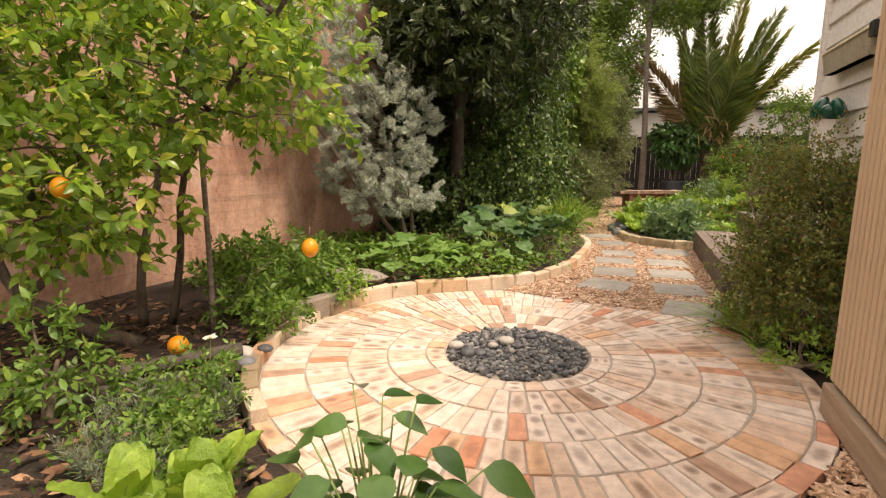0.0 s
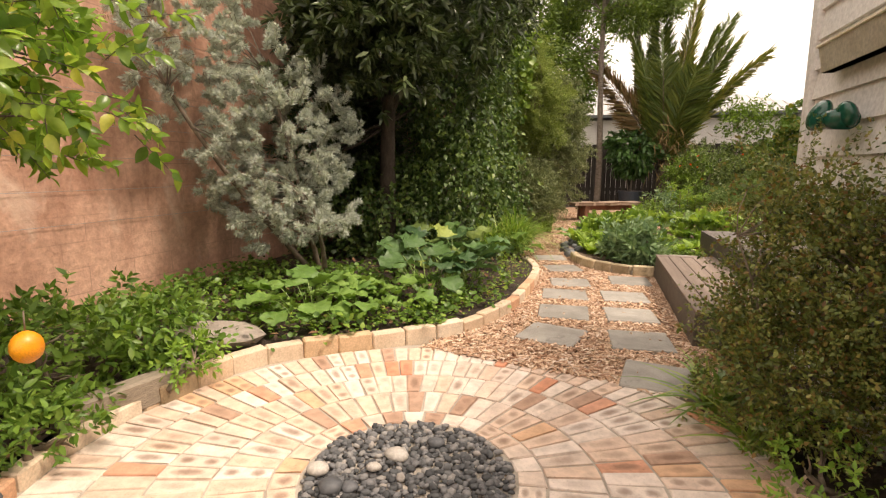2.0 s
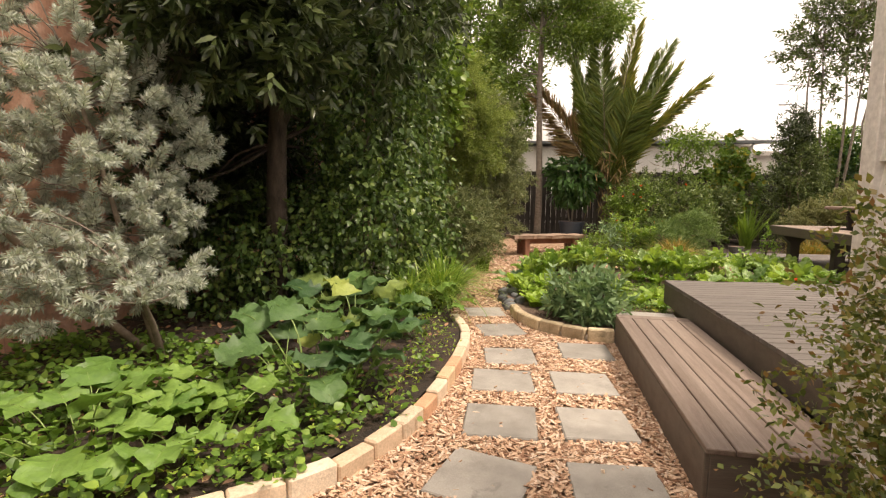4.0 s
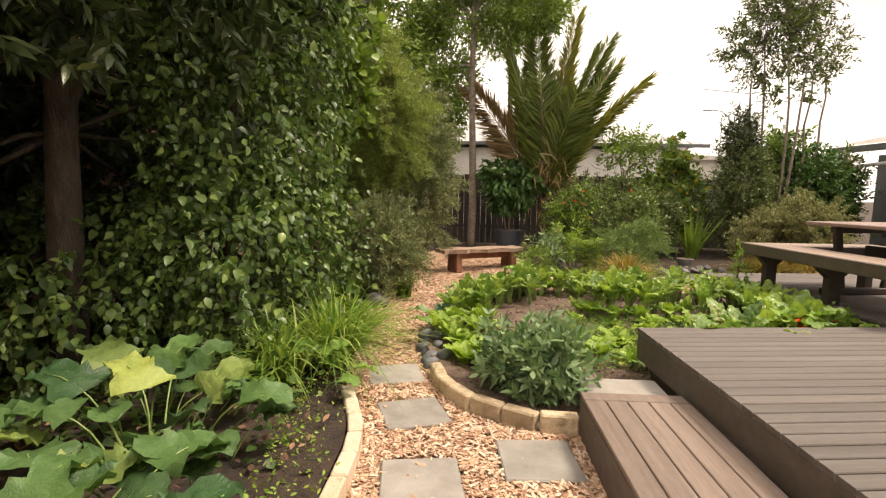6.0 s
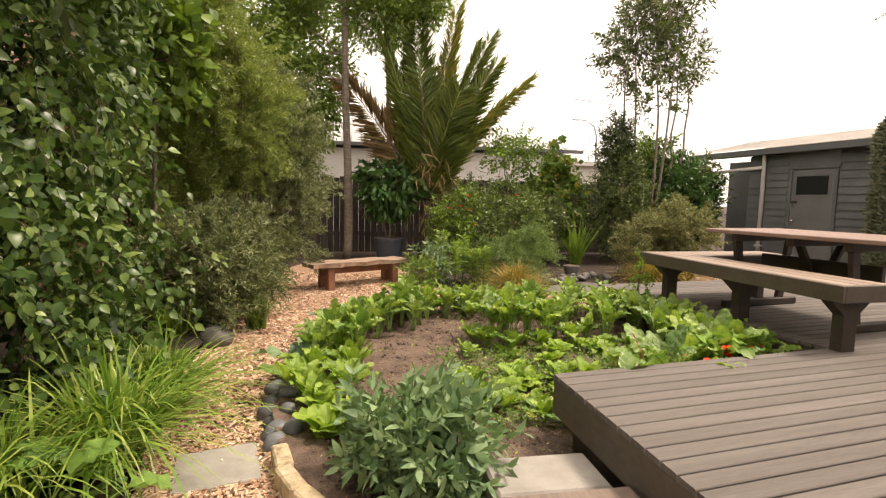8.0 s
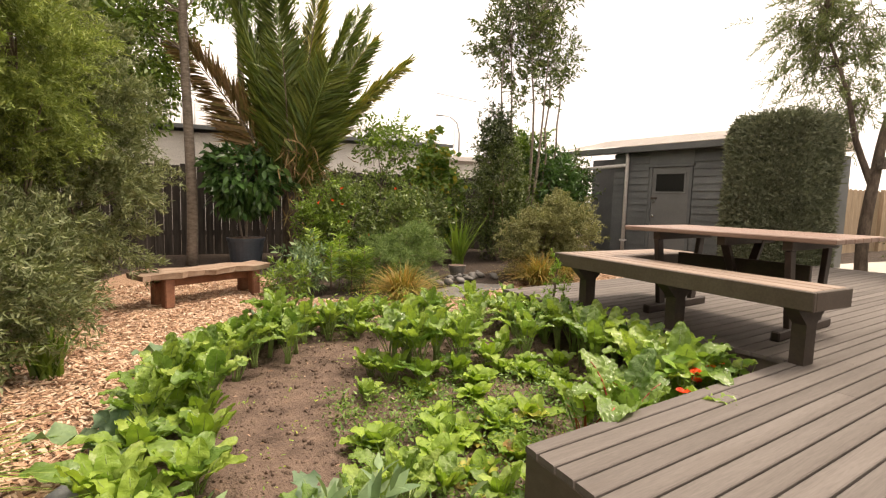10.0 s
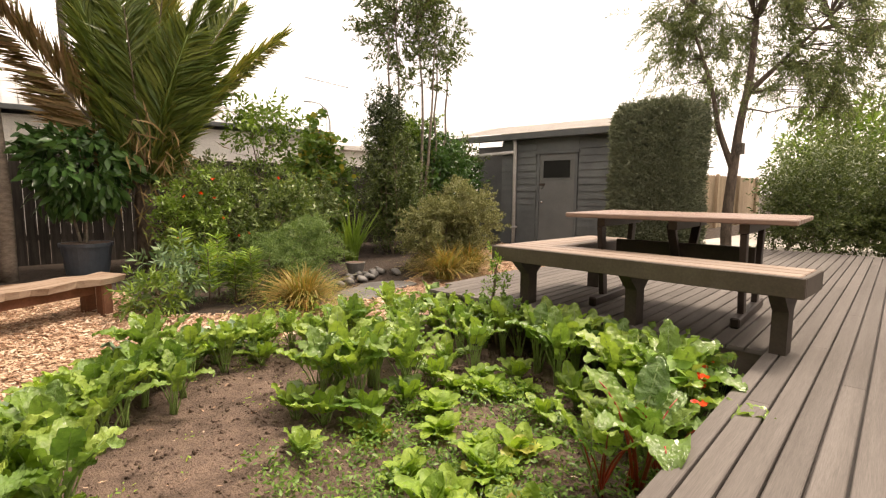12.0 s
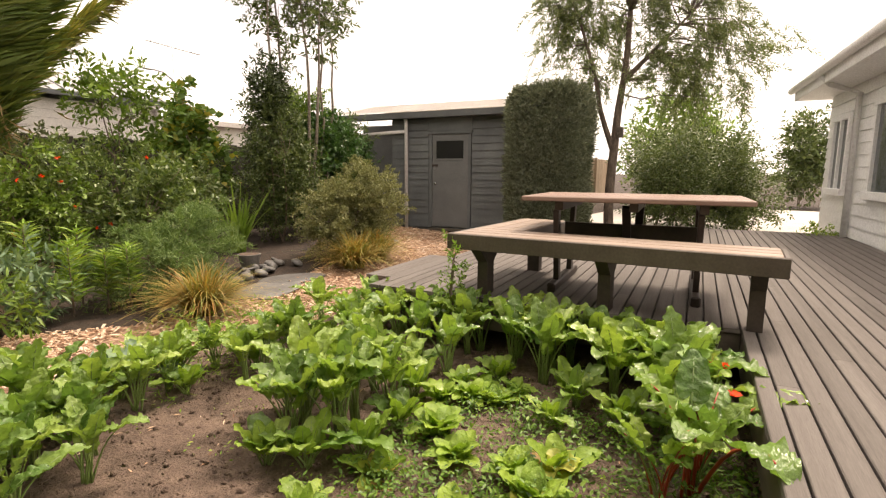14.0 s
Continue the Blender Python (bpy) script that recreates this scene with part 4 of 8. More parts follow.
for k in range(92):
    ob = part("paling", pal, None, fn)
    ob.location = (0.145 * k, 0.004 * math.sin(k * 2.3), 0.02 * math.sin(k * 1.9))
for z in (0.5, 1.5):
    part("rail", box(0, 13.3, 0.02, 0.07, z, z + 0.09), M_FENCE, fn)

# neighbour's house beyond the fence
nh = thing("neighbour_house", (-6.0, 22.8, 0), "cream weatherboard neighbouring house with a grey metal roof", "house")
part("wall", box(0, 13.7, 0.05, 6.0, 0.0, 3.06), M_CREAM, nh)
weatherboards(13.7, 0.4, 3.06, 0.2, M_CREAM, nh)
bm = bmesh.new()
e = [bm.verts.new(p) for p in ((-0.5, -0.3, 3.22), (14.25, -0.3, 3.22), (14.25, 6.6, 3.22), (-0.5, 6.6, 3.22), (0.6, 3.0, 4.35), (11.2, 3.0, 4.35))]
for q in ((0, 1, 5, 4), (1, 2, 5), (2, 3, 4, 5), (3, 0, 4), (0, 3, 2, 1)):
    bm.faces.new([e[i] for i in q])
roof = part("roof", bm, M_ROOF, nh)
for k in range(44):
    x = 0.2 + 0.33 * k
    f = min(1.0, max(0.05, (14.2 - x) / 3.0))
    part("roof_rib", tubes("roof_rib", [([(x, -0.3, 3.24), (x, -0.3 + 3.3 * f, 3.24 + 1.12 * f)], [0.02, 0.02])], M_ROOF, 4), None, roof)
part("gutter", box(-0.55, 14.3, -0.40, -0.28, 3.12, 3.24, 0.01), M_SHED, nh, "dark grey gutter")
part("downpipe", tubes("downpipe", [([(13.55, -0.08, 0.2), (13.55, -0.08, 3.0), (13.6, -0.3, 3.12)], [0.045] * 3)], M_PIPE), None, nh)
part("window", box(2.2, 3.4, -0.06, 0.0, 1.5, 2.6, 0.01), M_BLACK, nh, "dark window")
nh2 = thing("garage", (7.7, 23.4, 0), "pale low garage behind the fence with a white roof edge", "garage")
part("wall", box(0, 6, 0, 4, 0, 2.75), M_CREAM, nh2)
part("roof", box(-0.2, 6.2, -0.3, 4.2, 2.75, 2.92, 0.01), M_ROOFW, nh2)

# antenna mast and street lamp far off
an = thing("antenna", (12.4, 30.6, 0.0), "tall thin television antenna mast beyond the neighbouring house", "antenna")
part("mast", tubes("mast", [([(0, 0, -0.05), (0, 0, 6.7)], [0.03, 0.02])], M_WIRE, 6), None, an)
part("boom", tubes("boom", [([(-0.85, 0.5, 6.85), (0.95, -0.5, 6.45)], [0.022, 0.022])], M_WIRE, 6), None, an)
for k in range(7):
    part("element", tubes("element", [([(-0.75 + 0.27 * k, 0.28 - 0.15 * k, 6.83 - 0.06 * k), (-0.6 + 0.27 * k, 0.58 - 0.15 * k, 6.83 - 0.06 * k)], [0.010] * 2)], M_WIRE, 5), None, an)
sl = thing("street_lamp", (15.98, 37.08, 0), "grey curved-arm street lamp in the distance", "street lamp")
part("pole", tubes("pole", [([(0, 0, -0.1), (0, 0, 5.71), (-0.2, 0, 6.41), (-0.7, 0, 6.76), (-1.3, 0, 6.81)], [0.09, 0.06, 0.05, 0.045, 0.04])], M_WIRE, 8), None, sl)
part("lamp_head", box(-1.75, -1.25, -0.1, 0.1, 6.75, 6.85, 0.03), M_WIRE, sl)

# dark shed
SA = -82.0
sh = thing("shed", (9.04, 15.35, 0.08), "dark grey weatherboard shed with a pale metal roof", "shed", rz=SA)
part("wall", box(0.0, 3.4, 0.03, 3.5, 0.0, 2.42), M_SHED, sh)
weatherboards(0.93, 0.06, 2.40, 0.15, M_SHED, sh)
door_x0, door_x1 = 1.02, 1.86
me_b = mesh_of("weatherboard", [(1.95, -0.03, 0), (3.4, -0.03, 0), (3.4, -0.006, 0.17), (1.95, -0.006, 0.17), (1.95, 0, 0), (3.4, 0, 0), (3.4, 0, 0.17), (1.95, 0, 0.17)],
               [(0, 1, 2, 3), (4, 7, 6, 5), (0, 4, 5, 1), (3, 2, 6, 7), (0, 3, 7, 4), (1, 5, 6, 2)], M_SHED)
for k in range(15):
    part("weatherboard", me_b, None, sh).location = (0, 0, 0.06 + 0.15 * k)
part("head_board", box(0.93, 1.95, -0.022, 0.0, 2.13, 2.42, 0.003), M_SHED, sh)
dr = part("door", box(door_x0, door_x1, -0.018, 0.028, 0.08, 2.06, 0.004), M_SHEDDOOR, sh, "flat grey door with a dark top pane")
part("door_pane", box(door_x0 + 0.1, door_x1 - 0.1, -0.024, -0.019, 1.55, 1.92), M_BLACK, dr, "dark glass pane")
for x0, x1 in ((door_x0 + 0.06, door_x0 + 0.1), (door_x1 - 0.1, door_x1 - 0.06)):
    part("pane_frame", box(x0, x1, -0.030, -0.019, 1.51, 1.96, 0.002), M_SHEDDOOR, dr)
for z in (1.51, 1.92):
    part("pane_frame", box(door_x0 + 0.1, door_x1 - 0.1, -0.030, -0.019, z, z + 0.04, 0.002), M_SHEDDOOR, dr)
bm = bmesh.new()
bmesh.ops.create_uvsphere(bm, u_segments=14, v_segments=8, radius=0.032, matrix=pose(door_x0 + 0.09, -0.055, 1.02))
part("door_knob", bm, M_METAL, dr, "bright round knob", True)
part("hasp", box(door_x0 - 0.02, door_x0 + 0.14, -0.032, -0.019, 1.38, 1.43, 0.004), M_DARKWOOD, dr, "dark padlock hasp")
part("padlock", box(door_x0 + 0.05, door_x0 + 0.10, -0.05, -0.025, 1.32, 1.38, 0.006), M_WIRE, dr)
part("door_frame", box(door_x0 - 0.075, door_x0 - 0.004, -0.035, 0.0, 0.02, 2.13, 0.004), M_SHED, sh)
part("door_frame", box(door_x1 + 0.004, door_x1 + 0.075, -0.035, 0.0, 0.02, 2.13, 0.004), M_SHED, sh)
part("door_head", box(door_x0 - 0.11, door_x1 + 0.11, -0.05, 0.0, 2.066, 2.13, 0.004), M_SHED, sh)
part("sill", box(door_x0 - 0.08, door_x1 + 0.08, -0.06, 0.0, 0.0, 0.05, 0.004), M_LOG, sh, "bare timber sill")
part("fascia", box(-1.6, 3.5, -0.26, -0.20, 2.40, 2.53, 0.006), M_SHED, sh, "dark green-grey eave board")
part("soffit", box(-1.6, 3.5, -0.20, 0.03, 2.41, 2.43), M_SHED, sh)
bm = bmesh.new()
rv = [bm.verts.new(p) for p in ((-1.65, -0.28, 2.54), (3.55, -0.28, 2.54), (3.55, 1.75, 2.98), (-1.65, 1.75, 2.98), (3.55, 3.7, 2.54), (-1.65, 3.7, 2.54))]
bm.faces.new((rv[0], rv[1], rv[2], rv[3]))
bm.faces.new((rv[3], rv[2], rv[4], rv[5]))
bmesh.ops.solidify(bm, geom=bm.faces[:], thickness=0.02)
part("roof", bm, M_ROOFW, sh, "pale metal roof")
part("lean_to", box(-1.5, -0.03, 1.0, 3.0, 0.0, 2.40), M_SHED, sh, "recessed dark side wall")
part("downpipe", tubes("downpipe", [([(0.40, -0.08, 0.0), (0.40, -0.08, 2.30), (0.40, -0.12, 2.42)], [0.042] * 3)], M_PIPE, 10), None, sh, "white downpipe")
part("pipe", tubes("pipe", [([(-1.5, -0.10, 2.06), (0.40, -0.08, 2.14)], [0.04] * 2)], M_PIPE, 10), None, sh, "white cross pipe")
part("pipe_clip", box(0.34, 0.46, -0.13, 0.0, 0.42, 0.46, 0.004), M_PIPE, sh)

# far wing of the house, across the deck
wg = thing("house_wing", (11.0, 7.40, 0), "white weatherboard house wing with eaves, gutter and windows", "house", rz=190)
part("wall", box(0.0, 6.0, 0.03, 5.0, 0.0, 2.62), M_WHITE_LIT, wg)
weatherboards(6.0, 0.12, 2.60, 0.165, M_WHITE_LIT, wg)
for x0, x1, z0, z1 in ((0.55, 1.25, 1.12, 2.15), (2.45, 4.1, 1.12, 2.2)):
    wd = part("window", box(x0, x1, -0.034, -0.03, z0, z1), M_PANE, wg, "dark reflecting window")
    for a, b in ((x0 - 0.08, x0), (x1, x1 + 0.08), ((x0 + x1) / 2 - 0.03, (x0 + x1) / 2 + 0.03)):
        part("window_frame", box(a, b, -0.075, -0.03, z0 - 0.02, z1 + 0.02, 0.004), M_WHITE_LIT, wd)
    part("window_head", box(x0 - 0.1, x1 + 0.1, -0.08, -0.03, z1, z1 + 0.09, 0.004), M_WHITE_LIT, wd)
    part("window_sill", box(x0 - 0.12, x1 + 0.12, -0.12, -0.03, z0 - 0.1, z0, 0.004), M_WHITE_LIT, wd)
part("soffit", box(-0.42, 6.5, -0.45, 0.1, 2.62, 2.65), M_WHITE_LIT, wg)
part("fascia", box(-0.45, 6.5, -0.48, -0.45, 2.62, 2.82, 0.004), M_WHITE_LIT, wg)
part("gutter", tubes("gutter", [([(-0.47, -0.53, 2.80), (6.5, -0.53, 2.80)], [0.06, 0.06])], M_WHITE_LIT, 10), None, wg)
bm = bmesh.new()
rv = [bm.verts.new(p) for p in ((-0.47, -0.5, 2.86), (6.5, -0.5, 2.86), (6.5, 3.0, 4.3), (3.0, 3.0, 4.3), (-0.47, 5.6, 2.86))]
bm.faces.new((rv[0], rv[1], rv[2], rv[3]))
bm.faces.new((rv[0], rv[3], rv[4]))
part("roof", bm, M_ROOF, wg)
part("downpipe", tubes("downpipe", [([(1.7, -0.08, 0.15), (1.7, -0.08, 2.45), (1.62, -0.42, 2.6), (1.55, -0.5, 2.72)], [0.04] * 4)], M_PIPE, 10), None, wg, "white downpipe")

# driveway and pale fence behind
solo("driveway", box(9.6, 22, 6.0, 13.0, -0.1, 0.06), M_CONCRETE, "pale concrete driveway beyond the deck", "driveway", kind="structure")
f2 = thing("side_fence", (14.6, 14.4, 0), "raw pale timber paling fence", "fence", kind="structure", rz=4)
pal2 = mesh_of("paling", [(0, 0, 0.05), (0.14, 0, 0.05), (0.14, 0, 1.95), (0, 0, 1.95), (0, 0.018, 0.05), (0.14, 0.018, 0.05), (0.14, 0.018, 1.95), (0, 0.018, 1.95)],
               [(0, 1, 2, 3), (4, 7, 6, 5), (0, 4, 5, 1), (3, 2, 6, 7), (0, 3, 7, 4), (1, 5, 6, 2)], M_PALEFENCE)
for k in range(70):
    part("paling", pal2, None, f2).location = (0.148 * k, 0, 0.02 * math.sin(k * 3.1))
for k in range(5):
    part("post", box(2.4 * k, 2.4 * k + 0.1, -0.1, 0.0, 0, 2.0), M_PALEFENCE, f2)


# ---- planting ----
def plant(name, base, label, category, trunks, bark, crowns, limb_to=None, limbs=0, limb_r=0.02, group="", crown_name="crown", twig=None, twigs=None, twig_r=0.003):
    """A tree or shrub: trunks are (points, radii) in world metres; crowns are (P, D, S, mat, shape, up)."""
    ob = thing(name, base, label, category, group)
    B = np.array(base, float)
    for pts, rad in trunks:
        part("trunk", tubes("trunk", [([np.array(p) - B for p in pts], rad)], bark, 9), None, ob)
    if limb_to is not None and limbs:
        src = np.concatenate([np.array(p)[len(p) // 2:] for p, _ in trunks]) if trunks else np.array([B])
        lines = []
        pick = rng.permutation(len(limb_to))[:limbs]
        for i in pick:
            c = limb_to[i]
            d = np.linalg.norm(src - c, axis=1) + 0.8 * np.maximum(src[:, 2] - c[2], 0)
            s = src[int(np.argmin(d))]
            ln = bend(s, c, -0.06, 6, 0.06)
            lines.append(([p - B for p in ln], list(np.linspace(limb_r, limb_r * 0.22, 6))))
        part("branching", tubes("branching", lines, twig or bark, 6), None, ob)
    if twigs is not None:
        part("twig_growth", tubes("twig_growth", [(e - B, (twig_r, twig_r * 0.8, twig_r * 0.4)) for e in twigs], twig or bark, 4), None, ob)
    for P, D, S, mat, shape, up in crowns:
        part(crown_name, leaf_mesh(crown_name, P - B, D, S, mat, shape, up), None, ob)
    return ob


def poly(pts, n=3):
    return smooth_line(pts, False, n)


def taper(n, a, b):
    return list(np.linspace(a, b, n))


# lemon tree on the terracotta side
lem = [clumps((-2.15, 2.2, 1.62), (1.0, 0.85, 0.68), 190, rng, 0.35, -0.8), clumps((-2.95, 1.75, 1.75), (0.62, 0.9, 0.85), 130, rng, 0.35, -0.8), clumps((-2.5, 1.55, 0.98), (0.75, 0.5, 0.42), 100, rng, 0.3, -1)]
CL, UL = np.concatenate([c for c, _ in lem]), np.concatenate([u for _, u in lem])
CL, UL = spread_out(CL, UL, 0.125)
LT, LP, LD, LS = sprays(*many(CL, UL, 4, 0.07, rng), 10, 0.18, 0.074, rng, 0.7, 0.2, 1.0, 0.1, 0.12)
t_a = poly([(-2.75, 2.2, 0.05), (-2.72, 2.2, 0.45), (-2.6, 2.25, 0.9), (-2.4, 2.3, 1.5), (-2.2, 2.3, 2.0)])
t_b = poly([(-2.45, 1.95, 0.05), (-2.7, 1.85, 0.14), (-2.95, 1.8, 0.24), (-3.2, 1.8, 0.28), (-3.3, 1.75, 0.5), (-3.2, 1.7, 0.9), (-3.05, 1.7, 1.5)])
t_c = poly([(-2.62, 2.3, 0.05), (-2.5, 2.3, 0.5), (-2.3, 2.2, 1.0), (-1.9, 2.2, 1.5), (-1.5, 2.2, 1.9)])
t_d = poly([(-3.2, 1.8, 0.28), (-3.0, 1.9, 0.5), (-2.85, 1.95, 0.9), (-2.7, 2.0, 1.4)])
plant("lemon_tree", (-2.6, 2.1, 0.05), "lemon tree with glossy yellow-green leaves and crooked trunks", "tree",
      [(t_a, taper(len(t_a), 0.030, 0.014)), (t_b, taper(len(t_b), 0.045, 0.018)), (t_c, taper(len(t_c), 0.026, 0.012)), (t_d, taper(len(t_d), 0.03, 0.012))], M_BARK,
      [(LP, LD, LS, L_LEMON, leaf_shape(0.5, 0.16, 0.28, 4), 0.45)], CL, 130, 0.010, twigs=LT, twig_r=0.0022)


def fruit(at, r, mat, name, label, cat, squash=1.12):
    bm = bmesh.new()
    bmesh.ops.create_uvsphere(bm, u_segments=16, v_segments=10, radius=r)
    for v in bm.verts:
        v.co.z *= squash
        if abs(v.co.z) > r * squash * 0.97:
            v.co.z *= 1.06
    ob = thing(name, at, label, cat, "fruit of the lemon tree")
    part("flesh", bm, mat, ob, "", True)
    part("stalk", tubes("stalk", [([(0, 0, r * squash), (0.004, 0, r * squash + 0.06)], [0.003, 0.002])], M_TWIG, 5), None, ob)


for at, r in (((-1.36, 2.07, 0.66), 0.042), ((-2.13, 1.42, 0.97), 0.042), ((-2.6, 1.5, 0.98), 0.035)):
    fruit(at, r, M_ORANGE, "lemon", "ripe orange-yellow fruit hanging from the lemon tree", "fruit")
fruit((-2.04, 1.84, 0.14), 0.052, M_ORANGE, "lemon", "orange-yellow fruit lying fallen on the soil", "fruit", 0.95)
fruit((-2.3, 1.28, 0.86), 0.03, L_STALK, "lemon", "small unripe green fruit on the lemon tree", "fruit")
st2 = poly([(-2.22, 2.25, 0.05), (-2.21, 2.25, 0.6), (-2.22, 2.26, 1.3)])
solo("garden_stake", tubes("garden_stake", [(st2, taper(len(st2), 0.017, 0.016))], M_GREYBARK, 8), None, "grey timber stake beside the lemon tree", "stake")
solo("black_pole", tubes("black_pole", [([(-3.6, 1.9, 0.96), (-2.5, 1.5, 0.92)], [0.03, 0.03])], M_BLACK, 12), None, "black plastic pole reaching out of the wall", "pole")

# silver shrub against the wall: plumes of fine grey foliage
gs = [clumps((-2.72, 5.35, 1.30), (0.68, 0.85, 1.05), 260, rng, 0.55, -0.85), clumps((-3.15, 4.75, 2.35), (0.34, 0.8, 0.85), 170, rng, 0.4, -0.8), clumps((-2.45, 5.05, 0.72), (0.5, 0.5, 0.48), 80, rng, 0.5, -0.6), clumps((-3.1, 4.9, 1.6), (0.3, 0.5, 0.5), 40, rng, 0.4, -0.8)]
gc, gu = spread_out(np.concatenate([c for c, _ in gs]), np.concatenate([u for _, u in gs]), 0.15)
gc, gu = many(gc, gu, 4, 0.042, rng)
GT, GP, GD, GS = sprays(gc, gu, 130, 0.115, 0.052, rng, 0.35, 0.25, 1.3, 0.1, 0.0)
g_t = [poly([(-2.5, 5.6, 0.05), (-2.55, 5.5, 0.5), (-2.65, 5.4, 1.2), (-2.8, 5.3, 2.0)]), poly([(-2.4, 5.5, 0.05), (-2.3, 5.3, 0.4), (-2.2, 5.0, 0.8)]), poly([(-2.55, 5.6, 0.05), (-2.9, 5.0, 0.9), (-3.2, 4.5, 1.8), (-3.3, 4.2, 2.6)])]
plant("silver_shrub", (-2.5, 5.55, 0.05), "silver-grey feathery shrub sprawling against the terracotta wall", "shrub", [(p, taper(len(p), 0.03, 0.01)) for p in g_t], M_TWIG,
      [(GP, GD, GS, L_GREY, leaf_shape(0.16, 0.25, 0.1, 0), 0.3)], gc, 90, 0.008, twig=M_GREYBARK, twigs=GT, twig_r=0.003)
gd_c, gd_u = clumps((-3.3, 4.45, 2.35), (0.2, 0.75, 0.55), 26, rng, 0.3, -0.8)
DT, DP, DD, DS = sprays(gd_c, gd_u, 60, 0.2, 0.04, rng, 0.4, 0.1, 1.1, 0.1, 0.3)
part("dead_growth", leaf_mesh("dead_growth", DP - np.array((-2.5, 5.55, 0.05)), DD, DS, L_PALMDRY, leaf_shape(0.14, 0.2, 0.1, 0), 0.3), None, bpy.data.objects["silver_shrub"], "dry straw-brown dead plumes")

# big dark tree; its low crowns along the wall are added to fill dark shade
dk = [crown((-2.15, 6.05, 2.5), (0.9, 0.75, 0.45), 75, 45, 0.13, 0.11, rng, 0.4, -0.95), crown((-3.35, 10.5, 1.8), (0.2, 1.1, 1.7), 110, 45, 0.13, 0.11, rng, 0.4, -0.95), crown((-3.35, 8.8, 1.7), (0.22, 1.2, 1.6), 110, 45, 0.13, 0.11, rng, 0.4, -0.95), crown((-3.25, 7.7, 2.2), (0.3, 0.9, 1.5), 80, 45, 0.14, 0.12, rng, 0.4, -0.95), crown((-2.2, 6.6, 3.2), (0.9, 0.7, 0.7), 70, 50, 0.15, 0.12, rng, 0.4, -0.95), crown((-3.3, 7.0, 1.5), (0.25, 0.8, 1.4), 90, 45, 0.14, 0.12, rng, 0.4, -0.95), crown((-2.3, 6.25, 2.75), (0.85, 0.85, 0.8), 80, 50, 0.15, 0.125, rng, 0.5, -0.95), crown((-1.75, 6.9, 3.6), (1.35, 1.5, 1.9), 190, 55, 0.16, 0.125, rng, 0.5, -0.85), crown((-3.1, 7.6, 4.3), (1.3, 1.4, 2.0), 110, 50, 0.18, 0.125, rng, 0.5, -0.9),
      crown((-1.5, 8.3, 4.2), (1.0, 1.2, 1.8), 90, 50, 0.17, 0.125, rng, 0.5, -0.9), crown((-2.9, 6.6, 5.2), (1.2, 1.3, 1.5), 70, 45, 0.18, 0.125, rng, 0.5)]
dkC = np.concatenate([d[0] for d in dk])
dkU = np.concatenate([unit(d[0] - d[0].mean(0)) for d in dk])
KT, KP, KD, KS = sprays(*many(dkC, dkU, 5, 0.15, rng), 11, 0.17, 0.135, rng, 0.6, 0.1, 1.25, 0.55, 0.25)
d_t = [poly([(-2.45, 7.15, 0.0), (-2.40, 7.1, 0.8), (-2.38, 7.1, 1.7), (-2.3, 7.1, 2.8), (-2.2, 7.1, 4.2)]), poly([(-2.38, 7.1, 1.8), (-2.0, 7.2, 2.7), (-1.6, 7.3, 3.8)]), poly([(-2.38, 7.1, 1.9), (-2.8, 7.3, 3.0), (-3.1, 7.5, 4.4)])]
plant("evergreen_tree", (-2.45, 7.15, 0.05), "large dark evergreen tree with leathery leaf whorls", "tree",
      [(d_t[0], taper(len(d_t[0]), 0.12, 0.06)), (d_t[1], taper(len(d_t[1]), 0.06, 0.025)), (d_t[2], taper(len(d_t[2]), 0.06, 0.025))], M_SHADEBARK,
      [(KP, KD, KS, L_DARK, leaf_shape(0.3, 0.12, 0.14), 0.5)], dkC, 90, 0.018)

# ivy curtain
vc = [crown((-1.75, 8.2, 0.9), (0.75, 1.3, 1.0), 250, 40, 0.11, 0.056, rng, 0.6, -0.9, 0.8), crown((-1.75, 8.4, 2.2), (0.72, 1.25, 1.3), 300, 42, 0.11, 0.056, rng, 0.6, -0.9, 0.9),
      crown((-2.6, 7.5, 0.5), (0.8, 1.1, 0.8), 120, 34, 0.11, 0.056, rng, 0.6, -0.5, 0.6), crown((-1.6, 8.9, 3.4), (0.6, 1.0, 0.9), 90, 34, 0.12, 0.065, rng, 0.5, -0.9, 0.8)]
vC = np.concatenate([d[0] for d in vc])
VT, VP, VD, VS = sprays(*many(vC, np.concatenate([unit(d[0] - d[0].mean(0)) for d in vc]), 4, 0.12, rng), 9, 0.26, 0.072, rng, 0.5, -0.5, 1.0, 0.0, 0.5)
plant("ivy_curtain", (-1.75, 8.3, 0.05), "dense curtain of glossy ivy hanging from the tree", "climber", [(poly([(-2.0, 8.4, 0.0), (-1.95, 8.4, 1.6), (-1.8, 8.5, 3.2)]), taper(7, 0.05, 0.03))], M_BARK,
      [(VP, VD, VS, L_IVY, leaf_shape(0.62, 0.12, 0.28, 3), 0.45)], vC, 70, 0.008, crown_name="foliage", twigs=VT[::3], twig_r=0.0025)
# reddish-dark thicket behind ivy
bk = crown((-2.9, 9.6, 2.2), (1.0, 1.6, 2.2), 150, 34, 0.16, 0.10, rng, 0.4, -0.95)
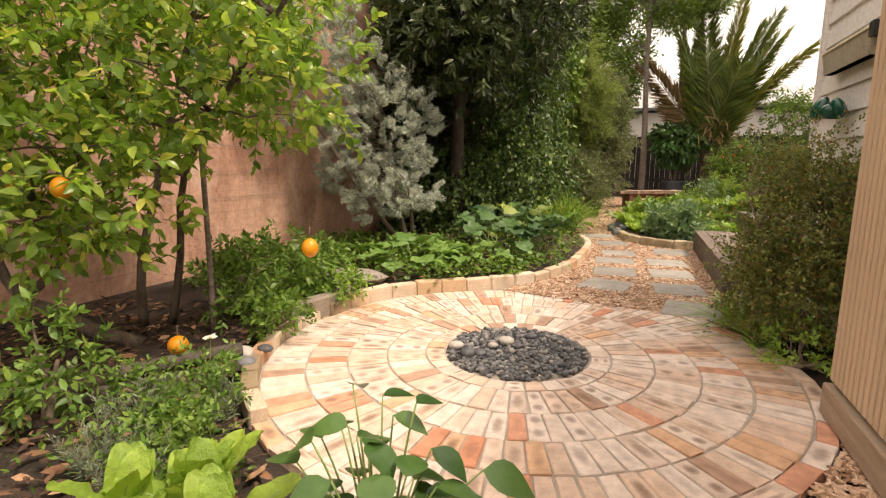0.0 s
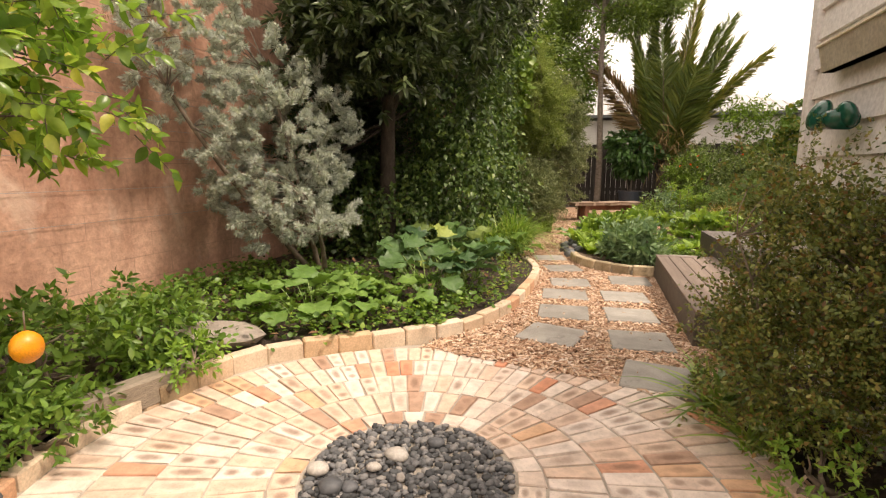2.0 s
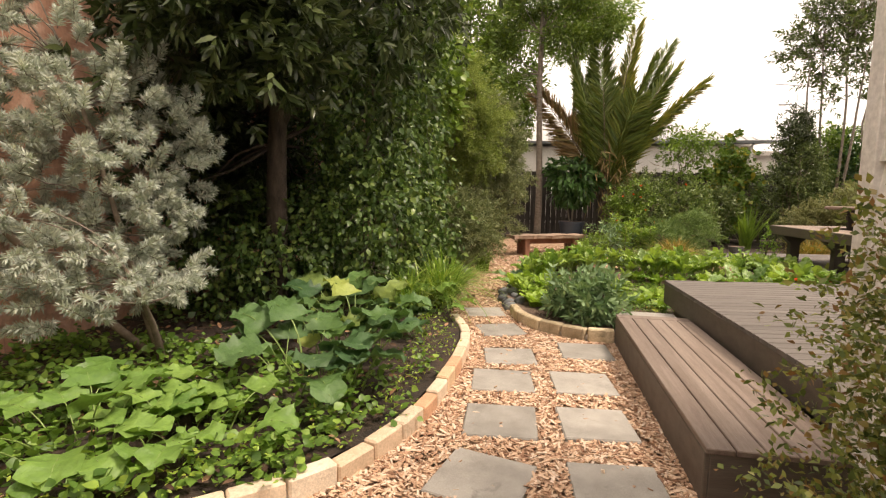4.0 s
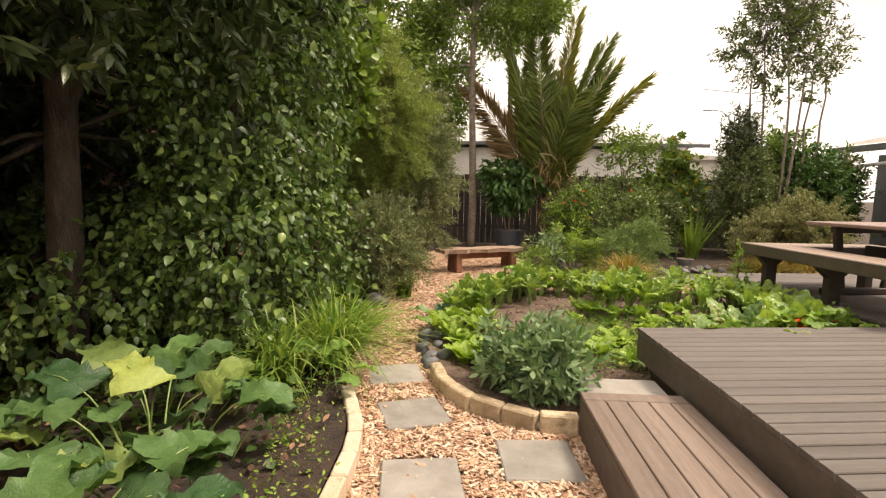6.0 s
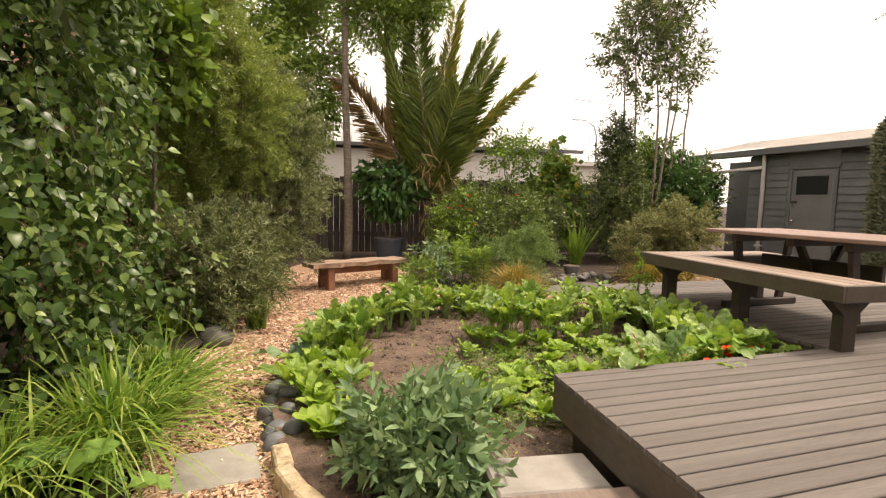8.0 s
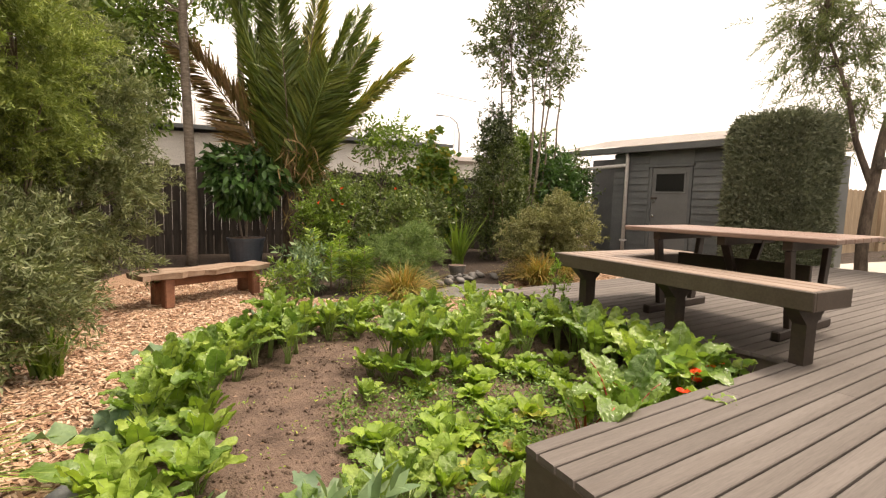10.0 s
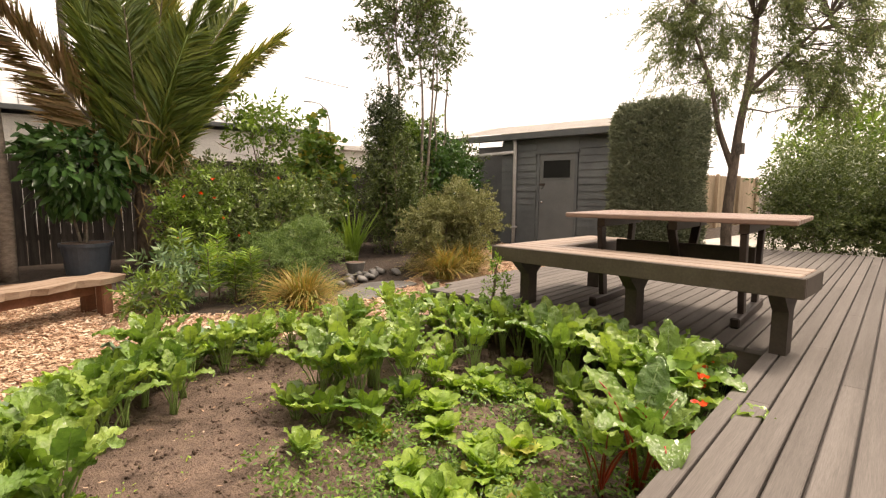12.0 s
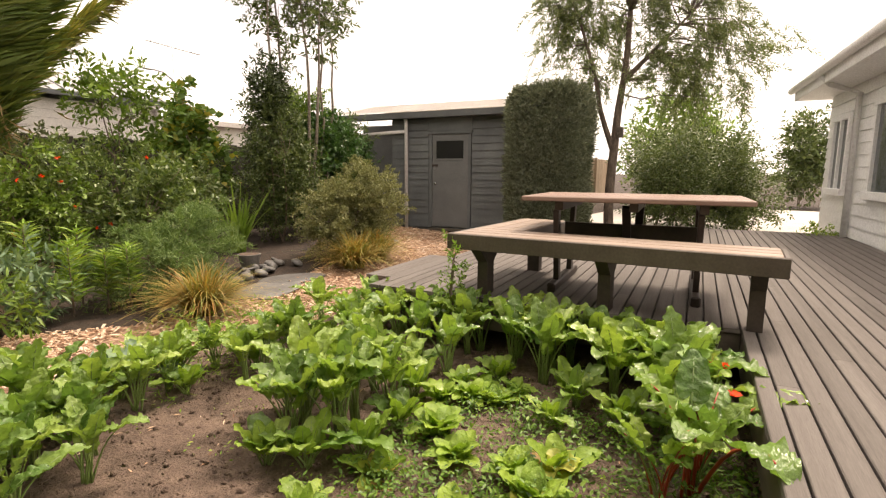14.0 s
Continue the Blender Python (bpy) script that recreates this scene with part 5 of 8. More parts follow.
plant("back_shrub", (-2.9, 9.6, 0.05), "dark green broadleaf shrub between ivy and wall", "shrub", [(poly([(-2.9, 9.6, 0), (-2.9, 9.6, 1.5), (-2.8, 9.6, 2.6)]), taper(7, 0.05, 0.02))], M_BARK,
      [(bk[1], bk[2], bk[3], L_GLOSSY, SH_OVAL, 0.4)], bk[0], 30, 0.012)
bk2 = crown((-1.55, 10.4, 2.9), (0.55, 0.7, 1.0), 60, 30, 0.12, 0.11, rng, 0.4, -0.95, 0.3)
plant("broadleaf_shrub", (-1.6, 10.4, 0.05), "glossy broadleaf shrub with light green new leaves", "shrub", [(poly([(-1.6, 10.4, 0), (-1.6, 10.4, 1.4), (-1.55, 10.4, 2.6)]), taper(7, 0.03, 0.015))], M_BARK,
      [(bk2[1], bk2[2], bk2[3], L_MID, SH_WIDE, 0.4)], bk2[0], 30, 0.008)


def feathery(name, base, specs, mat, size, label, trunk_top, category="shrub", shape=None, per=300, spread=0.16, limbs=40, bark=None, limb_r=0.008, up=0.3, droop=0.2):
    """Fine-leaved shrub: many small leaves on arching sprays."""
    allp, alld, allc = [], [], []
    for c, rad, n in specs:
        C, U = clumps(c, rad, n, rng, 0.35, -0.9)
        dirs = unit(U * 0.8 + np.array((0, 0, 0.5)) + rng.normal(size=U.shape) * 0.45)
        k = 5
        sp = unit(dirs[:, None, :] + rng.normal(size=(len(C), k, 3)) * 0.55)
        m = max(4, per // k)
        s = rng.random((len(C), k, m, 1)) ** 0.8 * spread * 2.2
        P = C[:, None, None, :] + sp[:, :, None, :] * s + np.array((0, 0, -droop)) * s * s * 3 + rng.normal(size=(len(C), k, m, 3)) * spread * 0.10
        D = sp[:, :, None, :] * 0.9 + unit(rng.normal(size=(len(C), k, m, 3)))
        allp.append(P.reshape(-1, 3)), alld.append(D.reshape(-1, 3)), allc.append(C)
    P, D, C = np.concatenate(allp), np.concatenate(alld), np.concatenate(allc)
    b = np.array(base, float)
    tr = []
    for k in range(3):
        top = np.array(trunk_top) + rng.normal(size=3) * np.array((0.2, 0.2, 0.1))
        ln = bend(b + rng.normal(size=3) * np.array((0.06, 0.06, 0)), top, 0, 7, 0.03)
        tr.append((ln, taper(7, limb_r * 2.6, limb_r)))
    return plant(name, base, label, category, tr, bark or M_TWIG, [(P, D, size * (0.6 + 0.7 * rng.random(len(P))), mat, shape or SH_NEEDLE, up)], C, limbs, limb_r, crown_name="foliage")


# yellow-green feathery shrub and grey-green one by the path
feathery("feathery_shrub", (-1.25, 11.8, 0.02), [((-1.25, 11.6, 2.35), (0.8, 0.85, 1.25), 170), ((-1.5, 11.0, 3.0), (0.6, 0.7, 0.9), 70)], L_OLIVE, 0.058,
         "tall feathery yellow-green shrub beside the path", (-1.25, 11.7, 2.2), per=430, shape=leaf_shape(0.16, 0.2, 0.1, 0))
feathery("fine_leaf_shrub", (-0.85, 12.4, 0.02), [((-0.75, 12.5, 1.7), (0.66, 0.8, 1.5), 160)], L_GREYGREEN, 0.065, "grey-green fine-leaved shrub beside the path", (-0.8, 12.4, 1.7), per=330, shape=leaf_shape(0.2, 0.2, 0.1, 0))
feathery("grey_green_shrub", (-1.15, 10.7, 0.02), [((-1.15, 10.8, 0.65), (0.62, 1.0, 0.66), 120)], L_GREYGREEN, 0.06, "low dusty grey-green shrub with tiny flowers", (-1.1, 10.8, 0.6), per=280, shape=leaf_shape(0.22, 0.2, 0.1, 0))

# tall conifer with a bare trunk, and trees behind
tt = poly([(0.12, 15.7, 0.1), (0.14, 15.7, 1.2), (0.10, 15.7, 2.6), (0.06, 15.7, 4.2), (0.1, 15.7, 7.0)])
tc1 = [crown((0.75, 15.6, 5.0), (0.7, 0.7, 0.45), 45, 60, 0.13, 0.12, rng, 0.3), crown((-0.2, 15.7, 5.9), (0.9, 0.8, 0.5), 60, 60, 0.13, 0.12, rng, 0.3), crown((1.0, 15.5, 5.9), (0.7, 0.7, 0.4), 45, 60, 0.13, 0.12, rng, 0.3), crown((-0.6, 15.5, 3.9), (0.35, 0.4, 0.3), 18, 60, 0.11, 0.11, rng, 0.3), crown((-0.95, 15.9, 5.0), (0.55, 0.6, 0.75), 50, 60, 0.13, 0.12, rng, 0.3), crown((1.6, 15.7, 5.3), (0.45, 0.5, 0.4), 30, 60, 0.13, 0.12, rng, 0.3),
       crown((0.0, 15.7, 7.0), (1.7, 1.1, 0.8), 110, 60, 0.15, 0.12, rng, 0.3)]
plant("tall_conifer", (0.12, 15.7, gz(0, 15.7)), "tall tree with a slender ringed trunk and bright green tufts", "tree", [(tt, taper(len(tt), 0.095, 0.055))], M_GREYBARK,
      [(np.concatenate([d[1] for d in tc1]), np.concatenate([d[2] for d in tc1]), np.concatenate([d[3] for d in tc1]), L_BRIGHT, leaf_shape(0.26, 0.15, 0.1, 0), 0.4)], np.concatenate([d[0] for d in tc1]), 70, 0.016)
tt2 = poly([(1.15, 19.5, 0.1), (1.2, 19.5, 2.5), (1.15, 19.5, 5.0), (1.2, 19.5, 7.5)])
tc2 = [crown((1.0, 19.5, 6.3), (1.6, 1.2, 1.1), 110, 50, 0.18, 0.15, rng, 0.3), crown((2.0, 19.5, 7.0), (1.1, 1, 0.9), 60, 50, 0.18, 0.15, rng, 0.3)]
plant("far_conifer", (1.15, 19.5, 0.1), "slender tree with dark green tufts behind the fence", "tree", [(tt2, taper(len(tt2), 0.09, 0.06))], M_GREYBARK,
      [(np.concatenate([d[1] for d in tc2]), np.concatenate([d[2] for d in tc2]), np.concatenate([d[3] for d in tc2]), L_MID, leaf_shape(0.28, 0.15, 0.1, 0), 0.4)], np.concatenate([d[0] for d in tc2]), 40, 0.018)
for bx, by, bz, r1, lab in ((-1.0, 18.6, 4.6, 1.3, "bushy green tree behind the back fence"), (-2.2, 15.0, 4.2, 1.5, "bushy yellow-green tree behind the path shrubs"), (-3.4, 13.6, 3.6, 1.5, "bushy green tree by the wall's end")):
    q = crown((bx, by, bz), (r1, 1.3, 2.8), 230, 50, 0.17, 0.13, rng, 0.45, -0.95)
    tl = poly([(bx, by, 0), (bx + 0.1, by, 1.8), (bx, by, 4.0), (bx, by, 5.5)])
    plant("bushy_tree", (bx, by, 0.05), lab, "tree", [(tl, taper(len(tl), 0.09, 0.03))], M_BARK, [(q[1], q[2], q[3], L_BRIGHT if bx > -3 else L_MID, SH_OVAL, 0.4)], q[0], 50, 0.016)

# palm with upright fronds
pb = np.array((1.78, 15.9, gz(2, 15.9)))
palm = thing("palm", tuple(pb), "stout palm with upright bronze-green fronds and dry leaflets", "palm")
part("trunk", tubes("trunk", [([(0, 0, -0.05), (0.0, 0, 0.5), (-0.02, 0, 1.0), (-0.02, 0, 1.25)], [0.17, 0.15, 0.14, 0.10])], M_BARK, 12), None, palm)
fr = [(-8, 4.1, 85, 0.0), (12, 4.1, 77, 0.06), (200, 3.4, 79, 0.02), (178, 2.9, 66, 0.0), (0, 3.5, 66, 0.12), (20, 3.7, 72, 0.08), (-25, 3.3, 74, 0.08), (60, 3.5, 80, 0.05), (120, 3.7, 84, 0.03), (250, 2.8, 80, 0.05),
      (300, 2.7, 76, 0.1), (190, 4.0, 87, 0.0), (350, 3.6, 80, 0.06), (160, 3.2, 82, 0.04)]
for k, (az, L, lift, dr_) in enumerate(fr):
    a, l = radians(az), radians(lift)
    o = np.array((math.cos(a), math.sin(a), 0))
    pts = [np.array((0, 0, 1.0)) + o * L * s * math.cos(l) * (1 + 0.5 * s) + np.array((0, 0, 1)) * L * (s * math.sin(l) - dr_ * s * s) for s in np.linspace(0, 1, 12)]
    ob = part("frond", tubes("frond", [(pts, taper(12, 0.030, 0.005))], L_STALK if k % 3 else M_TWIG, 6), None, palm)
    P, D, S = [], [], []
    for i in range(270):
        s = 0.08 + 0.92 * i / 270
        f = s * 11
        j = min(10, int(f))
        p = pts[j] + (pts[j + 1] - pts[j]) * (f - j)
        d = unit(pts[j + 1] - pts[j])
        side = unit(np.cross(d, np.array((o[0], o[1], 0.3))))
        tw = 0.9 * math.sin(k * 2.3 + 0.6)
        side = side * math.cos(tw) + np.cross(d, side) * math.sin(tw)
        for sg in (1, -1):
            P.append(p), D.append(d * 1.2 + sg * side * 0.95 + np.array((0, 0, -0.28)) + rng.normal(size=3) * 0.10), S.append((0.86 - 0.75 * abs(s - 0.42)) * rng.uniform(0.85, 1.1))
    dry = k == 3
    part("frond_blade", leaf_mesh("frond_blade", P, D, S, L_PALMDRY if dry else (L_PALM if k in (0, 4, 5) else L_PALMGREEN), leaf_shape(0.075, 0.2, 0.10, 0), 0.1), None, ob, "dry brown leaflets" if dry else "")
P = np.array((0, 0, 1.0)) + rng.normal(size=(260, 3)) * np.array((0.25, 0.25, 0.5)) + np.array((0.15, -0.1, 0.7))
part("dead_foliage", leaf_mesh("dead_foliage", P, rng.normal(size=(260, 3)) * 0.5 + np.array((0.2, 0, -0.8)), 0.4, L_PALMDRY, leaf_shape(0.07, 0.2, 0.2, 0), 0.1), None, palm, "hanging dead leaflets")

# potted tree
pz = gz(1, 15.9)
ptree = thing("plant_pot", (0.98, 15.75, pz), "large dark blue-grey round plant pot", "pot")
bm = bmesh.new()
bmesh.ops.create_cone(bm, cap_ends=True, segments=28, radius1=0.26, radius2=0.31, depth=0.42, matrix=pose(0, 0, 0.21))
part("body", bm, M_POT, ptree, "", False)
bm = bmesh.new()
bmesh.ops.create_cone(bm, cap_ends=False, segments=28, radius1=0.325, radius2=0.325, depth=0.05, matrix=pose(0, 0, 0.405))
bmesh.ops.solidify(bm, geom=bm.faces[:], thickness=0.02)
part("rim", bm, M_POT, ptree)
bm = bmesh.new()
bmesh.ops.create_circle(bm, cap_ends=True, segments=28, radius=0.30, matrix=pose(0, 0, 0.424))
part("potting_soil", bm, M_SOIL, ptree)
q = crown((0.98, 15.75, 1.62), (0.62, 0.6, 0.78), 75, 26, 0.10, 0.19, rng, 0.4, -0.9, 0.9)
s1 = poly([(0.98, 15.75, pz + 0.42), (1.0, 15.75, 0.95), (0.98, 15.75, 1.5)])
s2 = poly([(0.92, 15.75, pz + 0.42), (0.86, 15.75, 0.95), (0.85, 15.72, 1.5)])
plant("potted_tree", (0.98, 15.75, pz + 0.42), "small glossy-leaved tree growing in the dark pot", "tree", [(s1, taper(len(s1), 0.025, 0.015)), (s2, taper(len(s2), 0.02, 0.012))], M_GREYBARK, [(q[1], q[2], q[3], L_GLOSSY, SH_OVAL, 0.3)], q[0], 40, 0.01)


def bush(name, base, c, rad, n, per, mat, size, label, shape=None, cr=0.1, droop=0.0, up=0.45, limbs=25, category="shrub", group="", fill=0.4):
    k_tw = max(2, round(per / 9))
    if max(rad) < 0.5:
        cs = [clumps(c, rad, n, rng, fill, -0.92)]
    else:
        cs = [clumps(c, np.array(rad) * np.array((0.85, 0.85, 0.9)), int(n * 0.55), rng, fill, -0.92)]
        for k in range(5):
            o = unit(rng.normal(size=3) + np.array((0, 0, 0.35))) * np.array(rad) * 0.55
            cs.append(clumps(np.array(c) + o, np.array(rad) * rng.uniform(0.35, 0.6), int(n * 0.11), rng, fill, -0.92))
    C, U = np.concatenate([a for a, _ in cs]), np.concatenate([a for _, a in cs])
    tw, P, D, S = sprays(*many(C, U, k_tw, cr * 0.75, rng), 9, cr * 1.1 + size * 0.9, size, rng, 0.55, 0.25, 0.95, 0.05, droop * 0.5)
    low = P[:, 2] < base[2] + 0.03
    P[low, 2] = base[2] + 0.03 + 0.1 * rng.random(int(low.sum()))
    q = (C, P, D, S)
    b = np.array(base, float)
    tr = []
    for k in range(3):
        top = np.array(c) + rng.normal(size=3) * np.array(rad) * 0.25
        tr.append((bend(b + rng.normal(size=3) * np.array((0.05, 0.05, 0)), top, 0, 6, 0.04), taper(6, 0.018, 0.008)))
    return plant(name, base, label, category, tr, M_TWIG, [(q[1], q[2], q[3], mat, shape or SH_OVAL, up)], q[0], limbs, 0.007, group, "foliage")


bush("back_shrub", (-2.5, 12.7, 0.05), (-2.5, 12.7, 1.2), (0.9, 0.9, 1.2), 170, 40, L_DEEP, 0.09, "dark leafy shrub between path shrubs and wall", None, 0.14)

# mixed border along the fence
G = "shrubs along the fence"
L_CLIMB = leaf_mat("climber_leaf", [(0.07, 0.135, 0.03), (0.11, 0.19, 0.04), (0.15, 0.24, 0.05), (0.09, 0.16, 0.035), (0.40, 0.34, 0.06)], 0.42, 0.3)
bush("hibiscus_shrub", (2.6, 15.4, 0.1), (2.6, 15.3, 0.95), (0.8, 0.7, 0.95), 110, 34, L_OLIVEMID, 0.075, "rounded green shrub with a few red flowers", group=G)
bush("border_shrub", (3.4, 15.7, 0.1), (3.35, 15.8, 1.1), (0.5, 0.5, 1.1), 85, 30, L_OLIVEMID, 0.08, "open green shrub in front of the fence", group=G)
bush("climbing_shrub", (4.7, 16.2, 0.1), (4.75, 16.1, 1.3), (0.6, 0.5, 1.35), 110, 22, L_CLIMB, 0.13, "tall light green broadleaf shrub with yellowing leaves", SH_WIDE, 0.13, 0.3, group=G)
bush("border_shrub", (3.9, 15.2, 0.1), (3.95, 15.1, 0.8), (0.8, 0.6, 0.85), 100, 34, L_DEEP, 0.075, "dense green shrub in front of the fence", group=G)
bush("flowering_shrub", (2.2, 16.3, 0.1), (2.75, 16.4, 1.25), (0.8, 0.5, 0.9), 65, 30, L_GREYGREEN, 0.075, "loose grey-green shrub below the palm", group=G)
bush("border_shrub", (5.6, 16.5, 0.1), (5.5, 16.5, 1.0), (0.7, 0.5, 1.1), 80, 30, L_OLIVEMID, 0.08, "mid green shrub beside the fence", group=G)
feathery("soft_shrub", (2.85, 13.35, 0.05), [((2.75, 13.2, 0.36), (0.55, 0.42, 0.36), 60), ((3.2, 13.3, 0.5), (0.42, 0.4, 0.42), 42)], leaf_mat("soft_green_needle", [(0.08, 0.14, 0.04), (0.13, 0.20, 0.065), (0.18, 0.25, 0.095)], 0.55, 0.3), 0.075, "soft fine-leaved blue-green shrub", (2.9, 13.35, 0.55), per=260, shape=leaf_shape(0.1, 0.2, 0.1, 0), droop=0.5)
bush("low_shrub", (1.55, 13.25, 0.04), (1.55, 13.25, 0.32), (0.45, 0.4, 0.32), 34, 24, L_KALE, 0.12, "low shrub with pale blue-green leaves", SH_NARROW, 0.07, up=0.4)
bush("low_shrub", (1.3, 12.9, 0.03), (1.3, 12.9, 0.22), (0.4, 0.35, 0.26), 30, 22, L_MID, 0.10, "low dark green shrub at the path's edge", SH_NARROW, 0.06)
for bx, by, h in ((1.85, 13.0, 0.62), (2.05, 13.35, 0.7), (2.3, 12.95, 0.55), (1.75, 13.7, 0.75), (2.15, 13.05, 0.5)):
    P, D = [], []
    for i in range(190):
        s = i / 190
        P.append((bx + 0.02 * math.sin(i), by + 0.02 * math.cos(i * 1.3), 0.08 + h * (0.15 + 0.85 * s)))
        D.append((math.cos(i * 2.4), math.sin(i * 2.4), 0.5))
    plant("spurge", (bx, by, 0.06), "whorled narrow-leaved spurge stem", "perennial", [([(bx, by, 0.05), (bx, by, 0.08 + h)], [0.008, 0.005])], M_TWIG,
          [(np.array(P), np.array(D), 0.15 * (0.7 + 0.5 * rng.random(190)), L_LIGHT, leaf_shape(0.12, 0.1, 0.15, 0), 0.5)], group="spurge stems", crown_name="foliage")
for k in range(9):
    at = (2.6 + 0.8 * rng.normal() * 0.6, 14.65 + 0.1 * rng.normal(), rng.uniform(0.6, 1.5))
    u = unit(rng.normal(size=(6, 3)) + np.array((0, -1, 0)))
    ob = thing("hibiscus_flower", at, "small red flower on the border shrub", "flower", "red flowers in the border")
    part("petals", leaf_mesh("petals", np.zeros((6, 3)), u, 0.035, M_PETAL, SH_WIDE, 0.1), None, ob)


def tussock(name, base, n, length, width, mat, label, lift=(40, 85), droop=(0.35, 0.75), r=0.08, group="", category="grass"):
    a = rng.random(n) * 2 * math.pi
    B = np.stack([r * np.cos(a) * rng.random(n), r * np.sin(a) * rng.random(n), np.zeros(n)], 1)
    ob = thing(name, base, label, category, group)
    a = np.sort(a)
    for q in np.array_split(np.arange(n), 5):
        k = len(q)
        part("leaf_fan", blade_mesh("leaf_fan", B[q], a[q] + rng.normal(size=k) * 0.3, length * rng.uniform(0.6, 1.1, k), width * rng.uniform(0.7, 1.1, k), np.radians(rng.uniform(*lift, k)), rng.uniform(*droop, k), mat, 6), None, ob)
    return ob


tussock("sedge_tussock", (2.62, 12.25, 0.02), 800, 0.86, 0.014, L_TAWNY, "tawny orange-green sedge tussock at the path's edge", group="tussocks", r=0.12)
tussock("sedge_tussock", (5.05, 12.7, 0.04), 560, 0.95, 0.018, L_TAWNY, "drooping green and straw coloured tussock", group="tussocks", r=0.14)
tussock("sedge_tussock", (5.7, 12.85, 0.05), 460, 0.95, 0.018, L_TAWNY, "drooping green and straw coloured tussock", group="tussocks", r=0.14)
feathery("wiry_shrub", (5.65, 13.3, 0.08), [((5.45, 13.3, 0.62), (0.65, 0.5, 0.55), 75), ((6.0, 13.35, 0.9), (0.6, 0.5, 0.55), 65)], leaf_mat("tiny_straw_leaf", [(0.16, 0.17, 0.07), (0.23, 0.23, 0.11), (0.12, 0.14, 0.05)], 0.6, 0.2), 0.036, "wiry straw-green shrub with tiny leaves", (5.65, 13.3, 0.75), per=330, shape=SH_TINY, limbs=70)
tussock("flax", (4.75, 14.9, 0.08), 60, 1.2, 0.05, L_MID, "upright green flax with a few pale leaves", (62, 88), (0.05, 0.3), 0.1, category="flax")

# dark conical shrub, thin-stemmed tree, dense shrub beside the shed
bush("conical_shrub", (5.9, 15.3, 0.08), (5.9, 15.3, 1.35), (0.82, 0.65, 1.5), 300, 55, L_DEEP, 0.065, "dense dark conical shrub", None, 0.11)
bush("conical_shrub", (5.8, 15.4, 0.08), (5.75, 15.4, 2.4), (0.40, 0.38, 1.0), 90, 40, L_DARK, 0.11, "spiky dark upright shrub", SH_NARROW, 0.09)
bush("dense_shrub", (7.7, 15.9, 0.1), (7.6, 15.9, 1.4), (1.05, 0.9, 1.4), 260, 44, L_GLOSSY, 0.11, "dense dark green shrub beside the shed", None, 0.13)
bush("dense_shrub", (8.35, 16.0, 0.1), (8.3, 16.0, 1.35), (0.62, 0.5, 1.3), 130, 40, L_DEEP, 0.10, "dark leafy shrub growing against the shed", None, 0.12)
bush("dense_shrub", (7.1, 16.1, 0.1), (7.0, 16.1, 2.1), (0.8, 0.7, 1.0), 130, 40, L_MID, 0.10, "bright green bushy shrub by the fence", None, 0.12)
tr = []
for k in range(6):
    b0 = np.array((6.55 + 0.09 * k, 15.7 + 0.1 * math.sin(k * 2), 0.1))
    tp = np.array((6.1 + 0.33 * k, 15.7 + 0.25 * math.sin(k * 1.7), 4.4 + 0.3 * math.sin(k)))
    tr.append((bend(b0, tp, -0.02, 8, 0.02), taper(8, 0.042, 0.014)))
ms = [clumps((6.40, 15.7, 4.75), (0.85, 0.7, 0.95), 190, rng, 0.35, -0.9), clumps((7.35, 15.7, 4.5), (0.55, 0.5, 0.7), 55, rng, 0.3, -0.9), clumps((6.85, 15.7, 5.85), (0.95, 0.7, 0.85), 190, rng, 0.3, -0.9), clumps((6.6, 15.7, 3.7), (0.7, 0.5, 0.45), 22, rng, 0.2, -0.9)]
mC, mU = spread_out(np.concatenate([c for c, _ in ms]), np.concatenate([u for _, u in ms]), 0.17)
MT, MP, MD, MS = sprays(*many(mC, mU, 4, 0.10, rng), 9, 0.30, 0.125, rng, 0.5, 0.5, 0.9, 0.15, 0.15)
plant("multi_stem_tree", (6.75, 15.7, 0.1), "multi-stemmed young tree with bare pale stems and a leafy top", "tree", tr, M_GREYBARK,
      [(MP, MD, MS, L_DEEP, leaf_shape(0.34, 0.12, 0.12), 0.4)], mC, 90, 0.010, twigs=MT, twig_r=0.004)

bush("border_shrub", (3.3, 14.5, 0.1), (3.35, 14.5, 0.75), (0.75, 0.5, 0.75), 100, 32, L_OLIVEMID, 0.085, "leafy green shrub in the border", group=G)
bush("border_shrub", (2.2, 14.9, 0.1), (2.2, 14.9, 0.8), (0.6, 0.5, 0.8), 80, 32, L_MID, 0.08, "leafy green shrub beside the palm", group=G)
bush("rose_shrub", (4.0, 16.3, 0.1), (3.7, 16.1, 2.15), (0.85, 0.45, 0.85), 62, 24, L_MID, 0.11, "tall open shrub with light leaves by the fence", SH_OVAL, 0.16, group=G)

# clipped hedge block in front of the shed
hx0, hx1, hy0, hy1, hz1 = 8.70, 9.78, 11.05, 12.30, 2.78
n = 62000
P = np.stack([rng.uniform(hx0, hx1, n), rng.uniform(hy0, hy1, n), rng.uniform(0.15, hz1, n)], 1)
face = rng.integers(0, 5, n)
ins = rng.normal(size=n) * 0.06
P[face == 0, 0] = hx0 + ins[face == 0]
P[face == 1, 0] = hx1 - ins[face == 1]
P[face == 2, 1] = hy0 + ins[face == 2]
P[face == 3, 1] = hy1 - ins[face == 3]
P[face == 4, 2] = hz1 - ins[face == 4]
cx, cy = (hx0 + hx1) / 2, (hy0 + hy1) / 2
